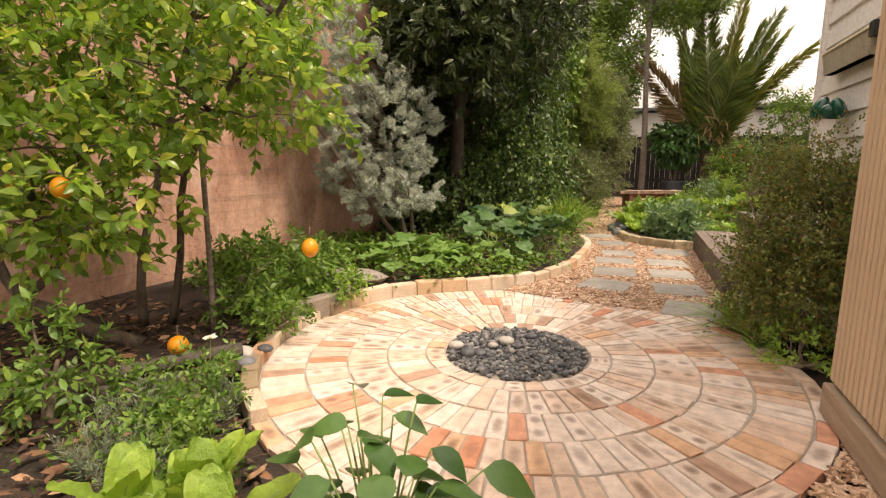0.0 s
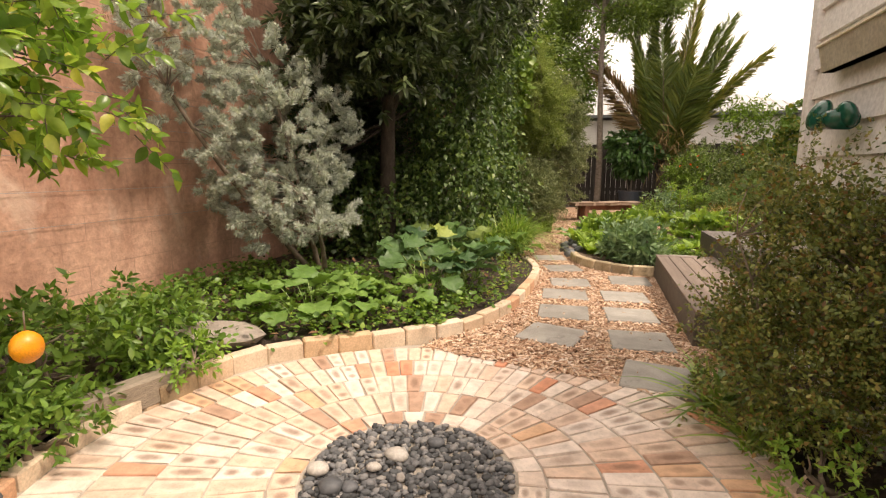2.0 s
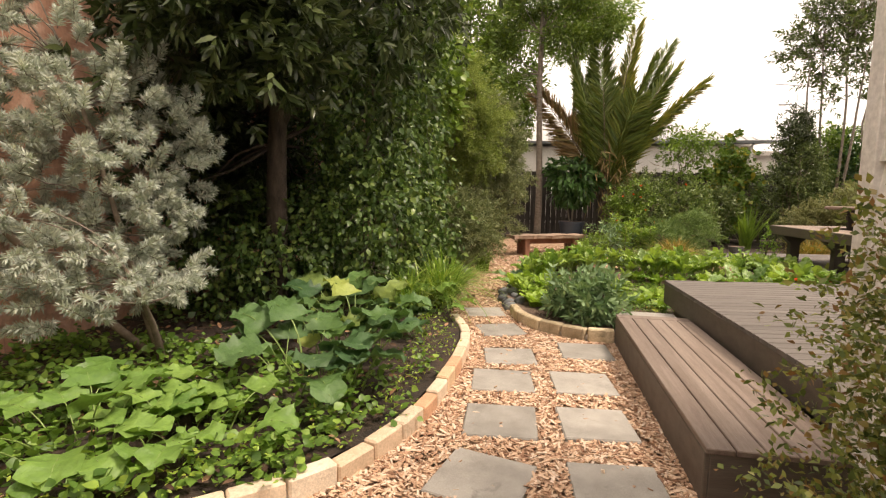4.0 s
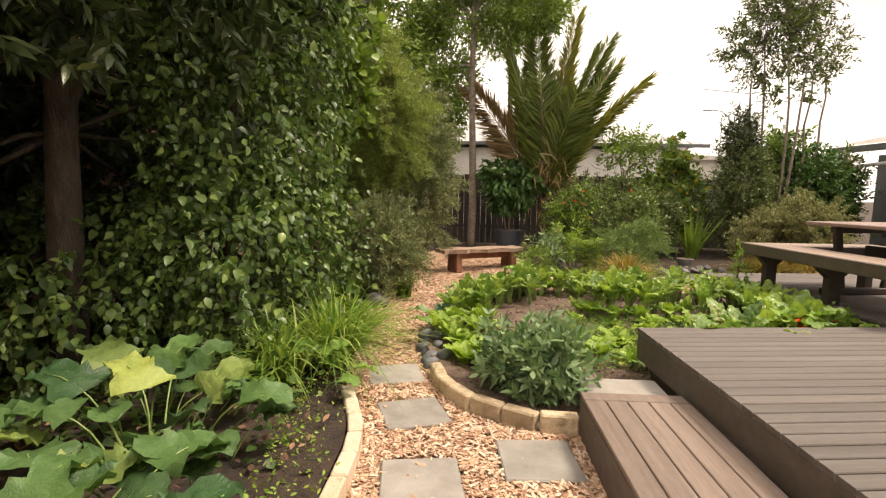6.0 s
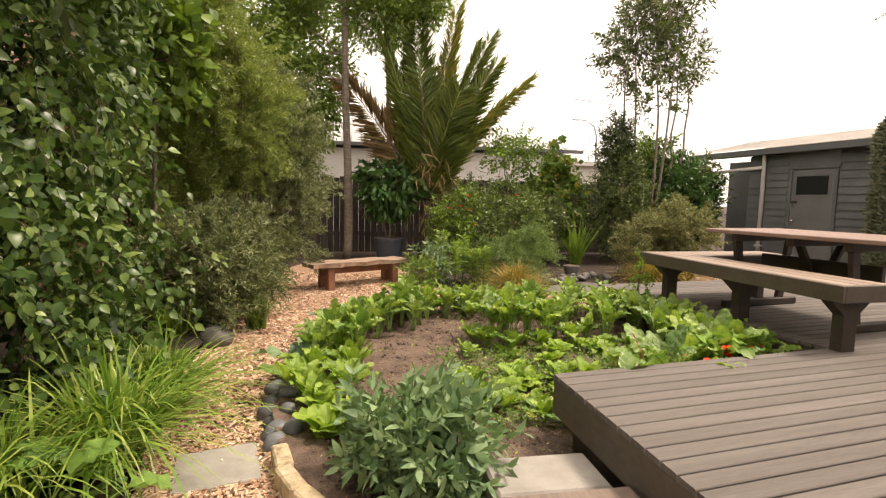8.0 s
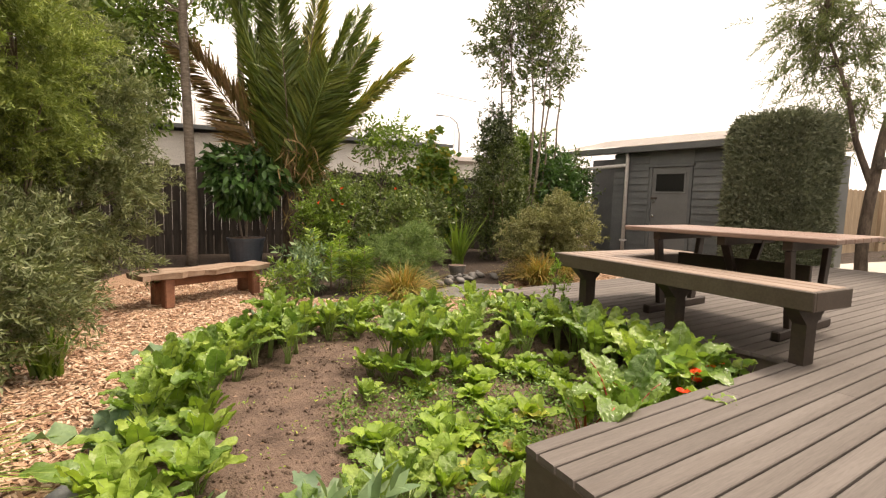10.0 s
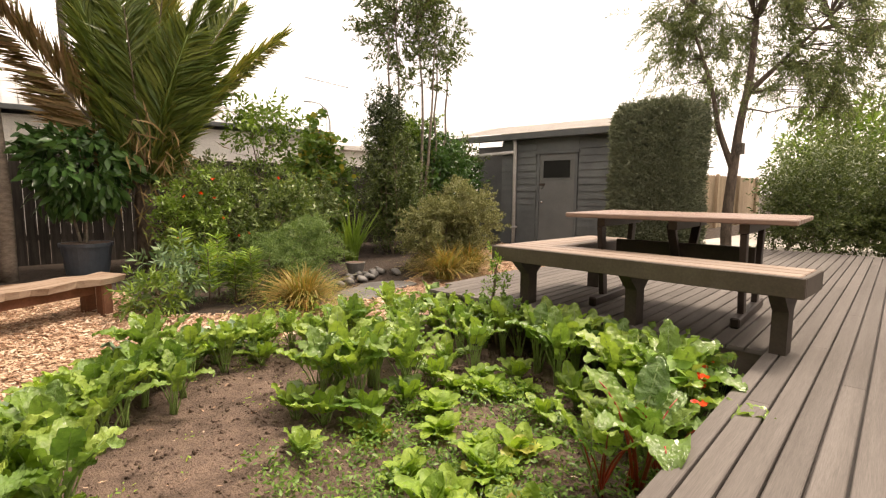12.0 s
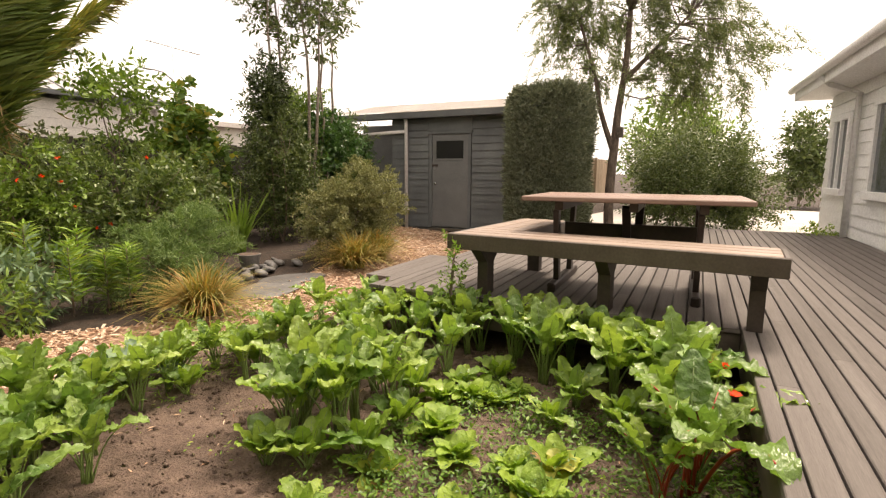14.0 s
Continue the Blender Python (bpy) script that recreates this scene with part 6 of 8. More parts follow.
bulge = np.array([noise.noise(Vector((p[0] * 1.6, p[1] * 1.6, p[2] * 1.3))) for p in P])
fx = (P[:, 0] - cx) / 0.5
fy = (P[:, 1] - cy) / 0.6
corner = np.maximum(np.abs(fx), np.abs(fy))
rr = np.sqrt(fx * fx + fy * fy)
sc_ = 1.02 - 0.06 * np.maximum(rr - 1.0, 0) / 0.41 + 0.07 * bulge
top_in = 1 - 0.05 * np.maximum(P[:, 2] - (hz1 - 0.35), 0) / 0.35
P[:, 0] = cx + (P[:, 0] - cx) * sc_ * top_in
P[:, 1] = cy + (P[:, 1] - cy) * sc_ * top_in
P[:, 2] += 0.06 * bulge
D = np.stack([fx, fy, np.zeros(n)], 1) * 0.7 + unit(rng.normal(size=(n, 3))) + np.array((0, 0, 0.5))
hd = thing("clipped_conifer", (cx, cy, 0.05), "tall block-clipped grey-green conifer beside the shed", "hedge")
part("foliage", leaf_mesh("foliage", P - np.array((cx, cy, 0.05)), D, 0.085, L_HEDGE, leaf_shape(0.26, 0.2, 0.05, 0), 0.2), None, hd)
part("inner_growth", box(-0.32, 0.32, -0.40, 0.40, 0.05, 2.5, 0.15), L_HEDGE, hd, "dense dark inner growth")
part("trunk", tubes("trunk", [([(0, 0, -0.05), (0, 0, 1.0)], [0.07, 0.06])], M_BARK), None, hd)

# pepper tree with hanging foliage
pt = poly([(10.15, 10.75, 0.0), (10.12, 10.78, 0.9), (10.2, 10.75, 1.9), (10.35, 10.75, 2.6), (10.5, 10.7, 3.4), (10.6, 10.7, 4.4)])
pt2 = poly([(10.18, 10.76, 1.75), (10.05, 11.0, 2.5), (9.95, 11.15, 3.3), (9.7, 11.5, 4.5)])
pt3 = poly([(10.45, 10.72, 3.1), (10.7, 10.3, 3.6), (11.0, 9.7, 4.3)])
pp = [((10.6, 10.7, 4.9), (1.3, 1.3, 1.0), 26), ((9.85, 11.5, 4.6), (0.7, 0.75, 0.75), 13), ((10.1, 11.4, 3.8), (0.6, 0.6, 0.7), 7), ((11.2, 9.7, 4.3), (0.9, 0.9, 0.95), 16), ((11.6, 9.0, 3.5), (0.6, 0.6, 0.7), 8),
      ((10.8, 10.1, 3.3), (0.5, 0.5, 0.6), 5), ((10.4, 10.9, 3.5), (0.9, 0.8, 0.6), 7), ((11.2, 9.9, 3.4), (0.8, 0.8, 0.7), 9), ((10.7, 10.6, 5.9), (1.4, 1.4, 0.7), 22)]
pq = [clumps(c, rr_, nn, rng, 0.35, -0.95) for c, rr_, nn in pp]
pC, pU = np.concatenate([c for c, _ in pq]), np.concatenate([u for _, u in pq])
PT, PP, PD, PS = sprays(*many(pC, pU, 14, 0.20, rng), 32, 0.40, 0.105, rng, 0.55, -0.1, 0.9, 0.05, 0.5)
plant("pepper_tree", (10.15, 10.75, 0.06), "open willowy tree with hanging feathery leaves", "tree", [(pt, taper(len(pt), 0.10, 0.05)), (pt2, taper(len(pt2), 0.06, 0.02)), (pt3, taper(len(pt3), 0.06, 0.02))], M_BARK,
      [(PP, PD, PS, leaf_mat("pepper_leaf", [(0.09, 0.12, 0.05), (0.15, 0.18, 0.075), (0.12, 0.16, 0.055), (0.20, 0.22, 0.09)], 0.5, 0.3), leaf_shape(0.2, 0.15, 0.1, 0), 0.2)],
      pC, 110, 0.016, twigs=PT[::2], twig_r=0.004)
part("nest_box", box(-0.06, 0.06, -0.16, -0.06, 1.95, 2.15, 0.01), M_LOG, bpy.data.objects["pepper_tree"], "small timber box on the trunk")
bush("driveway_shrub", (12.0, 9.8, 0.05), (12.0, 9.45, 1.15), (1.0, 1.25, 1.05), 250, 60, L_DEEP, 0.075, "large loose olive-green shrub beside the driveway", None, 0.17, limbs=60)
bush("driveway_shrub", (12.3, 8.55, 0.05), (12.3, 8.55, 0.85), (0.75, 0.7, 0.8), 110, 50, L_DEEP, 0.075, "lower olive-green shrub beside the driveway", None, 0.17, limbs=40)
bush("driveway_shrub", (11.2, 10.2, 0.05), (11.2, 9.9, 0.9), (0.8, 0.9, 0.85), 140, 50, L_DEEP, 0.07, "leafy green shrub in front of the driveway", None, 0.15, limbs=40)
bush("driveway_shrub", (14.2, 11.0, 0.05), (14.2, 9.9, 1.3), (1.4, 1.6, 1.2), 210, 50, L_DEEP, 0.10, "big olive green bush across the driveway", None, 0.2)
bush("driveway_shrub", (17.5, 11.2, 0.05), (17.5, 11.2, 1.8), (1.7, 1.4, 1.5), 120, 40, L_DEEP, 0.14, "bushy green tree beyond the side fence", None, 0.25)
bush("distant_tree", (25.5, 7.6, 0.05), (25.5, 7.6, 1.9), (1.5, 1.0, 2.1), 150, 40, L_DEEP, 0.2, "dark conifer behind the house", None, 0.3, category="tree")
bush("distant_tree", (21.0, 11.5, 0.05), (21.0, 11.5, 2.3), (2.5, 2.2, 2.0), 130, 34, L_MID, 0.22, "rounded green tree in the distance", None, 0.3, category="tree")
bush("low_shrub", (9.6, 7.45, 0.05), (9.6, 7.45, 0.33), (0.28, 0.28, 0.25), 40, 24, L_LIGHT, 0.05, "small round green shrub by the house wall", None, 0.05)

# wispy dark bush beside the house
feathery("wispy_bush", (1.12, 3.55, 0.0), [((1.14, 3.60, 0.55), (0.36, 0.52, 0.50), 105), ((1.12, 3.75, 0.92), (0.28, 0.48, 0.28), 38), ((1.03, 3.5, 0.32), (0.30, 0.5, 0.28), 70)], L_SHRUB, 0.024,
         "wispy dark bush with tiny olive-brown leaves", (1.1, 3.6, 0.85), per=180, shape=leaf_shape(0.55, 0.15, 0.1, 0), limbs=150, limb_r=0.0035, spread=0.13, droop=0.0)
tussock("strap_plant", (0.78, 3.72, 0.0), 55, 0.48, 0.03, L_STRAP, "green strap-leaved plant under the bush", (35, 75), (0.3, 0.6), 0.06, category="perennial")
tussock("strap_plant", (0.86, 3.35, 0.0), 45, 0.42, 0.025, L_STRAP, "green strap-leaved plant under the bush", (35, 75), (0.3, 0.6), 0.06, category="perennial")
bush("ground_cover", (0.98, 3.1, 0.0), (0.98, 3.05, 0.1), (0.2, 0.4, 0.12), 26, 20, L_HERB, 0.035, "low leafy ground cover beside the patio", None, 0.05, limbs=8)

bush("bean_vine", (3.12, 9.80, 0.07), (3.13, 9.80, 0.52), (0.07, 0.07, 0.42), 30, 18, L_HERB, 0.035, "thin leafy vine climbing up the bench leg", None, 0.035, limbs=10, category="climber")

# strap lilies beside the path
for at, nn, ln in (((-0.88, 7.75, 0.05), 460, 1.15), ((-0.90, 8.45, 0.05), 380, 1.0), ((-1.12, 7.35, 0.06), 300, 0.95)):
    tussock("day_lily", at, nn, ln, 0.017, L_STRAP, "lush clump of arching bright green strap leaves", (50, 88), (0.4, 0.85), 0.14, "day lilies beside the path", "lily")
tussock("iris_clump", (-0.72, 10.6, 0.0), 90, 0.5, 0.028, L_MID, "green iris clump at the path's edge", (60, 88), (0.1, 0.4), 0.1, category="lily")
tussock("flax", (-1.35, 10.1, 0.0), 70, 1.25, 0.03, L_MID, "dark arching flax beside the path", (50, 80), (0.3, 0.75), 0.1, category="flax")


# ---- vegetables and herbs ----
def big_leaf(name, stalk, blade, width, lean0, lean1, ruffle, mat, stalk_mat, lobes=0, rows=9, cols=6, seed=0, stalk_r=0.006, shape=0.75, crinkle=0.018, arch=1.5):
    """A leaf on its stalk, arching out along +x; returns meshes (blade, stalk)."""
    r = np.random.default_rng(seed)
    T = stalk + blade
    n = 14
    pts, p = [], np.zeros(3)
    for i in range(n + 1):
        s = i / n
        a = radians(lean0 + (lean1 - lean0) * s ** arch)
        pts.append(p.copy())
        p = p + np.array((math.sin(a), 0, math.cos(a))) * T / n
    pts = np.array(pts)

    def at(s):
        f = min(s, 0.999) * n
        i = int(f)
        return pts[i] + (pts[i + 1] - pts[i]) * (f - i), unit(pts[i + 1] - pts[i])
    V, F = [], []
    ph = r.random(4) * 6.28
    for i in range(rows + 1):
        u = i / rows
        c, d = at((stalk + blade * u) / T)
        nrm = np.array((d[2], 0, -d[0])) * -1
        w = width * 0.5 * (math.sin(math.pi * min(1, u * 0.93 + 0.06) ** shape)) ** 0.5 + 0.002
        for j in range(cols + 1):
            v = 2 * j / cols - 1
            lob = 1 + (0.28 * math.cos(u * math.pi * lobes) if lobes else 0) * abs(v)
            wav = ruffle * width * (abs(v) ** 1.5) * (math.sin(u * 14 + ph[0] + (3 if v > 0 else 0)) + 0.7 * math.sin(u * 27 + ph[1] + 2 * v)) * 0.7
            cr = 0.04 * width * math.sin(u * 34 + abs(v) * 5 + ph[2]) * (1 - 0.3 * abs(v)) * min(1, 6 * abs(v)) + crinkle * width * r.normal() * (0.1 < u < 0.97)
            V.append(c + np.array((0, v * w * lob, 0)) + nrm * (wav + cr + 0.22 * w * v * v))
    k = cols + 1
    for i in range(rows):
        for j in range(cols):
            F.append((i * k + j, i * k + j + 1, (i + 1) * k + j + 1, (i + 1) * k + j))
    bl = mesh_of(name, V, F, mat, True)
    sp = [at(s)[0] for s in np.linspace(0, (stalk + blade * 0.8) / T, 8)]
    stv, stf = tube_data([q - np.array((0, 0, 0.002)) for q in sp], taper(8, stalk_r, stalk_r * 0.3), 6)
    return bl, mesh_of("stalk", stv, stf, stalk_mat, True)


def leafy(name, label, category, specs, count, tilt, group, scale=(0.8, 1.15)):
    """A prototype plant: count leaves from the given (blade, stalk) meshes round its base."""
    ob = thing(name, (0, 0, -50), label, category, group)
    for k in range(count):
        bl, stm = specs[k % len(specs)]
        lf_ = part("leaf", bl, None, ob)
        s = rng.uniform(*scale) * (0.75 + 0.35 * k / count)
        lf_.matrix_local = pose(rng.normal() * 0.012, rng.normal() * 0.012, 0, 0, tilt[0] + (tilt[1] - tilt[0]) * k / count + rng.normal() * 5, k * 137.5 + rng.normal() * 15) @ Matrix.Diagonal((s, s, s, 1))
        part("stalk", stm, None, lf_)
    return ob


V_G = "vegetables in the raised bed"
ch = [big_leaf("leaf", 0.30, 0.185, 0.108, 3, (32, 95, 62, 118)[k], 0.08, L_CHARD, L_STALK, seed=k, rows=16, cols=10, shape=0.62, crinkle=0.042, stalk_r=0.0065, arch=2.6) for k in range(4)]
chr_ = [big_leaf("leaf", 0.30, 0.20, 0.125, 5, 80 + 35 * k, 0.08, L_CHARD, L_REDSTALK, seed=10 + k, rows=18, cols=12, shape=0.62, crinkle=0.042, stalk_r=0.008, arch=2.4) for k in range(2)]
sp_ = [big_leaf("leaf", 0.11, 0.19, 0.105, 4, 30 + 30 * k, 0.09, L_CHARD if k else L_LETTUCE, L_STALK, seed=20 + k, rows=12, cols=8, shape=0.64, crinkle=0.034) for k in range(3)]
le = [big_leaf("leaf", 0.02, 0.19, 0.125, 6, 38 + 20 * k, 0.05, L_LETTUCE, L_STALK, seed=30 + k, rows=12, cols=8, stalk_r=0.004, shape=0.6) for k in range(3)]
ro = [big_leaf("leaf", 0.03, 0.27, 0.125, 3, 28 + 16 * k, 0.05, L_LETTUCE, L_STALK, seed=50 + k, rows=14, cols=8, stalk_r=0.006, shape=0.7, crinkle=0.02) for k in range(3)]
ka = [big_leaf("leaf", 0.07, 0.26, 0.13, 8, 60 + 15 * k, 0.24, L_KALE if k else L_CHARD, L_STALK, lobes=7, seed=40 + k) for k in range(3)]
L_SAGE = leaf_mat("sage_leaf", [(0.10, 0.18, 0.085), (0.15, 0.24, 0.115), (0.21, 0.30, 0.15)], 0.5, 0.22)
rd = [big_leaf("leaf", 0.02, 0.14, 0.12, 10, 75, 0.16, leaf_mat("red_tinged_lettuce", [(0.42, 0.40, 0.10), (0.36, 0.42, 0.07), (0.40, 0.22, 0.10)], 0.45, 0.35), L_STALK, seed=60)]

protos = {
    "chard": leafy("chard", "green chard with crinkled glossy leaves and pale stalks", "chard", ch, 13, (0, 12), V_G),
    "redchard": leafy("chard", "chard with crinkled green leaves on red stalks", "chard", ch[:1] + chr_, 10, (1, 17), V_G),
    "spinach": leafy("silverbeet", "light green leafy beet seedling cluster", "leafy vegetable", sp_, 12, (2, 26), V_G),
    "lettuce": leafy("lettuce", "fresh green loose-leaf lettuce with rounded leaves", "lettuce", le, 13, (2, 48), V_G),
    "redlettuce": leafy("lettuce", "lime lettuce with reddish frilly edges", "lettuce", le[:1] + rd, 12, (5, 60), V_G),
    "romaine": leafy("lettuce", "upright light green cos lettuce with long smooth leaves", "lettuce", ro, 12, (2, 30), V_G),
    "kale": leafy("kale", "blue-green kale with lobed leaves", "kale", ka, 8, (4, 40), V_G),
}


def put(kind, x, y, s=1.0, z=None):
    zz = veg_z(x, y) - 0.005 if z is None else z
    return copy_thing(protos[kind], pose(x, y, zz, rng.normal() * 4, rng.normal() * 4, rng.random() * 360) @ Matrix.Diagonal((s, s, s * rng.uniform(0.92, 1.08), 1)))


def scatter(kind, x0, x1, y0, y1, n, smin, smax, gap):
    got = []
    for _ in range(n * 12):
        x, y = rng.uniform(x0, x1), rng.uniform(y0, y1)
        if inside(x, y, veg_poly) and all(math.hypot(x - a, y - b) > gap for a, b in got):
            got.append((x, y))
            put(kind if isinstance(kind, str) else kind[int(rng.integers(len(kind)))], x, y, rng.uniform(smin, smax))
            if len(got) >= n:
                break


for x, y, sc in ((3.02, 9.62, 1.05), (2.96, 9.24, 1.1), (2.84, 8.96, 1.05), (2.8, 8.54, 1.15), (2.79, 8.26, 1.2), (3.08, 9.0, 1.05), (3.1, 8.7, 1.1), (3.06, 8.38, 1.15), (2.55, 8.22, 1.1), (3.1, 9.9, 1.0), (2.66, 10.38, 0.95), (2.96, 10.2, 1.0),
                 (2.78, 9.85, 0.95), (2.45, 10.1, 0.95), (2.3, 10.5, 0.9), (1.71, 9.76, 1.1), (1.55, 9.68, 1.05), (1.85, 9.55, 1.1), (2.02, 9.47, 1.05), (1.68, 9.5, 1.0), (1.95, 9.8, 1.0), (2.2, 9.75, 0.9), (2.6, 9.5, 0.95), (2.35, 9.85, 0.85), (3.15, 10.3, 0.95), (2.0, 10.5, 0.85)):
    put("chard", x, y, sc)
for x, y, sc in ((0.76, 10.36, 0.95), (0.95, 10.30, 0.9), (1.28, 10.6, 0.9), (0.48, 9.86, 0.95), (0.16, 9.42, 0.95), (0.62, 10.08, 0.9), (1.06, 10.52, 0.9), (0.30, 9.66, 0.95), (0.02, 9.1, 0.9), (0.86, 10.1, 0.75), (1.5, 10.7, 0.85)):
    put("chard", x, y, sc)
for x, y, sc in ((1.45, 9.45, 0.95), (1.62, 9.3, 0.9), (1.36, 9.62, 0.8), (2.25, 9.5, 0.9), (2.5, 9.68, 0.9), (2.66, 8.7, 0.9), (2.5, 8.42, 0.9), (1.9, 9.32, 0.85), (2.7, 9.2, 0.8), (2.4, 8.75, 0.7), (1.2, 9.2, 0.6), (1.75, 9.95, 0.9)):
    put("spinach", x, y, sc)
scatter(("spinach", "chard"), 1.5, 3.3, 10.3, 11.0, 16, 0.75, 1.0, 0.2)
for x, y, sc in ((2.66, 8.14, 1.0), (2.92, 8.18, 1.0), (3.1, 8.22, 1.0), (3.2, 8.42, 1.05), (3.24, 8.66, 1.05), (3.2, 8.92, 1.0), (3.2, 9.3, 1.05), (3.18, 9.6, 1.0), (3.16, 10.05, 0.95)):
    put("chard", x, y, sc)
for x, y in STONES[6:52:2]:
    put("spinach" if rng.random() < 0.75 else "kale", x + (0.22 if y < 10.6 else 0.08) + 0.05 * rng.normal(), y - (0.0 if y < 10.2 else 0.2) + 0.05 * rng.normal(), rng.uniform(0.9, 1.2))
for x, y in STONES[8:40:3]:
    put("spinach" if rng.random() < 0.7 else "chard", x + 0.46 + 0.06 * rng.normal(), y - 0.02 + 0.06 * rng.normal(), rng.uniform(0.95, 1.25))
for x, y in ((0.13, 7.95), (0.10, 8.2), (0.3, 8.1)):
    put("lettuce", x, y, 1.1)
scatter("lettuce", 2.25, 2.6, 9.0, 9.35, 6, 0.6, 0.8, 0.13)
scatter(("lettuce", "redlettuce"), 1.45, 2.0, 8.45, 9.15, 8, 0.7, 0.95, 0.17)
scatter("redlettuce", 1.3, 1.75, 8.1, 8.6, 4, 0.8, 1.0, 0.2)
scatter("lettuce", 1.05, 1.45, 8.25, 8.65, 4, 0.7, 0.95, 0.18)
for x, y, s in ((0.78, 7.85, 0.75), (0.52, 7.75, 0.9), (0.98, 7.98, 0.7), (0.66, 8.12, 0.9), (0.4, 7.85, 0.95), (0.62, 7.66, 0.85)):
    put("chard" if s < 0.8 else "kale", x, y, s)
for x, y in ((0.40, 7.42), (0.56, 7.30), (0.74, 7.28), (0.62, 7.46)):
    zz = veg_z(x, y)
    hh = rng.uniform(0.15, 0.20)
    bush("herb_clump", (x, y, zz), (x, y, zz + hh), (0.13, 0.13, hh), 26, 26, L_SAGE, 0.09, "bushy grey-green narrow-leaved herb clump", leaf_shape(0.34, 0.1, 0.2, 3), 0.05, -0.5, 0.3, 22, "herb", V_G)
for x, y in ((1.55, 7.85), (1.42, 7.95), (1.22, 8.1)):
    put("spinach", x, y, 0.7)
for x, y, s in ((2.16, 8.06, 1.15), (2.34, 8.05, 1.1), (2.02, 8.14, 0.9)):
    put("redchard", x, y, s)
# lettuce in the near bed
for x, y, s in ((-0.98, 0.98, 1.05), (-0.80, 0.88, 1.0), (-1.12, 0.86, 1.0)):
    put("romaine", x, y, s, 0.05)
for ob in protos.values():
    for o in (*ob.children_recursive, ob):
        bpy.data.objects.remove(o)

# nasturtiums in the corner of the deck
for k in range(7):
    x = rng.uniform(2.55, 3.22)
    y = 7.96 + 0.136 * (x - 2.0) + rng.random() * 0.16
    ob = thing("nasturtium", (x, y, veg_z(x, y)), "nasturtium with round leaves and scarlet flowers", "flower", "nasturtiums beside the deck")
    n = 22
    P = rng.normal(size=(n, 3)) * np.array((0.11, 0.06, 0.0)) + np.array((0, 0.02, 0.3)) + np.array((0, 0, 1)) * rng.uniform(-0.18, 0.14, (n, 1))
    part("foliage", leaf_mesh("foliage", P, rng.normal(size=(n, 3)) * np.array((1, 1, 0.2)), 0.085, L_HERB, leaf_shape(1.0, 0.05, 0.05), 0.7), None, ob)
    part("stem_growth", tubes("stem_growth", [([(0, 0, 0), tuple(p)], [0.003, 0.002]) for p in P], L_STALK, 4), None, ob)
    for j in range(2):
        c = np.array((rng.normal() * 0.12, rng.normal() * 0.05, rng.uniform(0.29, 0.41)))
        a = np.arange(7) * 0.9
        part("flower", leaf_mesh("flower", np.repeat(c[None], 7, 0), np.stack([np.cos(a), np.sin(a), 0.35 + 0 * a], 1), 0.04, M_PETAL, leaf_shape(0.95, 0.1, 0.05), 0.6), None, ob, "scarlet flower")


def cover(name, pts, height, size, mat, shape, per, spread, label, up=0.5, droop=0.0):
    """Low leafy ground cover over scattered points."""
    P = np.repeat(np.array(pts), per, 0) + rng.normal(size=(len(pts) * per, 3)) * np.array((spread, spread, 0)) + np.array((0, 0, 1)) * (rng.random((len(pts) * per, 1)) * height)
    D = rng.normal(size=P.shape) * np.array((1, 1, 0.4)) + np.array((0, 0, 0.45 - droop))
    return solo(name, leaf_mesh(name, P, D, size * rng.uniform(0.6, 1.2, len(P)), mat, shape, up), None, label, "ground cover", kind="stuff")


def pts_in(x0, x1, y0, y1, n, zf, test=None):
    out = []
    while len(out) < n:
        x, y = rng.uniform(x0, x1), rng.uniform(y0, y1)
        if test is None or test(x, y):
            out.append((x, y, zf(x, y)))
    return out


in_left = lambda x, y: inside(x, y, left_poly) and not (-2.35 < x < -1.85 and 3.35 < y < 3.85)
cover("leafy_ground_cover", pts_in(-3.4, -0.5, 3.0, 5.7, 270, left_z, in_left), 0.15, 0.05, L_COVER, leaf_shape(0.8, 0.1, 0.2, 3), 20, 0.07, "low green leafy ground cover in the planting bed", 0.6)
cover("ivy_ground_cover", pts_in(-3.3, -0.7, 6.2, 9.0, 130, left_z, in_left), 0.14, 0.06, L_IVY, SH_WIDE, 14, 0.09, "trailing ivy over the soil under the tree", 0.6)
cover("edge_herbs", [(x - 0.24 + 0.10 * rng.normal(), y, 0.09) for x, y in BED_L[14:] for _ in range(2)], 0.13, 0.028, L_LIGHT, SH_OVAL, 14, 0.05, "small fresh green herbs along the brick edging", 0.5)
cover("bed_weeds", pts_in(0.95, 2.6, 7.8, 9.3, 520, veg_z, lambda x, y: inside(x, y, veg_poly)), 0.09, 0.03, L_COVER, SH_OVAL, 16, 0.05, "small weeds between the vegetables", 0.6)
cover("soil_weeds", pts_in(0.2, 3.4, 7.3, 11.4, 120, veg_z, lambda x, y: inside(x, y, veg_poly)), 0.05, 0.022, L_LIGHT, SH_OVAL, 9, 0.04, "scattered seedlings on the bed soil", 0.6)
cover("dill_patch", pts_in(1.3, 3.0, 10.5, 11.2, 60, veg_z, lambda x, y: inside(x, y, veg_poly)), 0.34, 0.05, L_LIGHT, SH_NEEDLE, 40, 0.05, "feathery light green dill at the bed's far edge", 0.3)
cover("lemon_bed_weeds", pts_in(-1.75, -0.95, 0.9, 1.85, 45, lambda x, y: 0.05, lambda x, y: inside(x, y, lemon_poly)), 0.14, 0.034, L_COVER, SH_OVAL, 20, 0.05, "weeds and herbs in the near bed", 0.5)
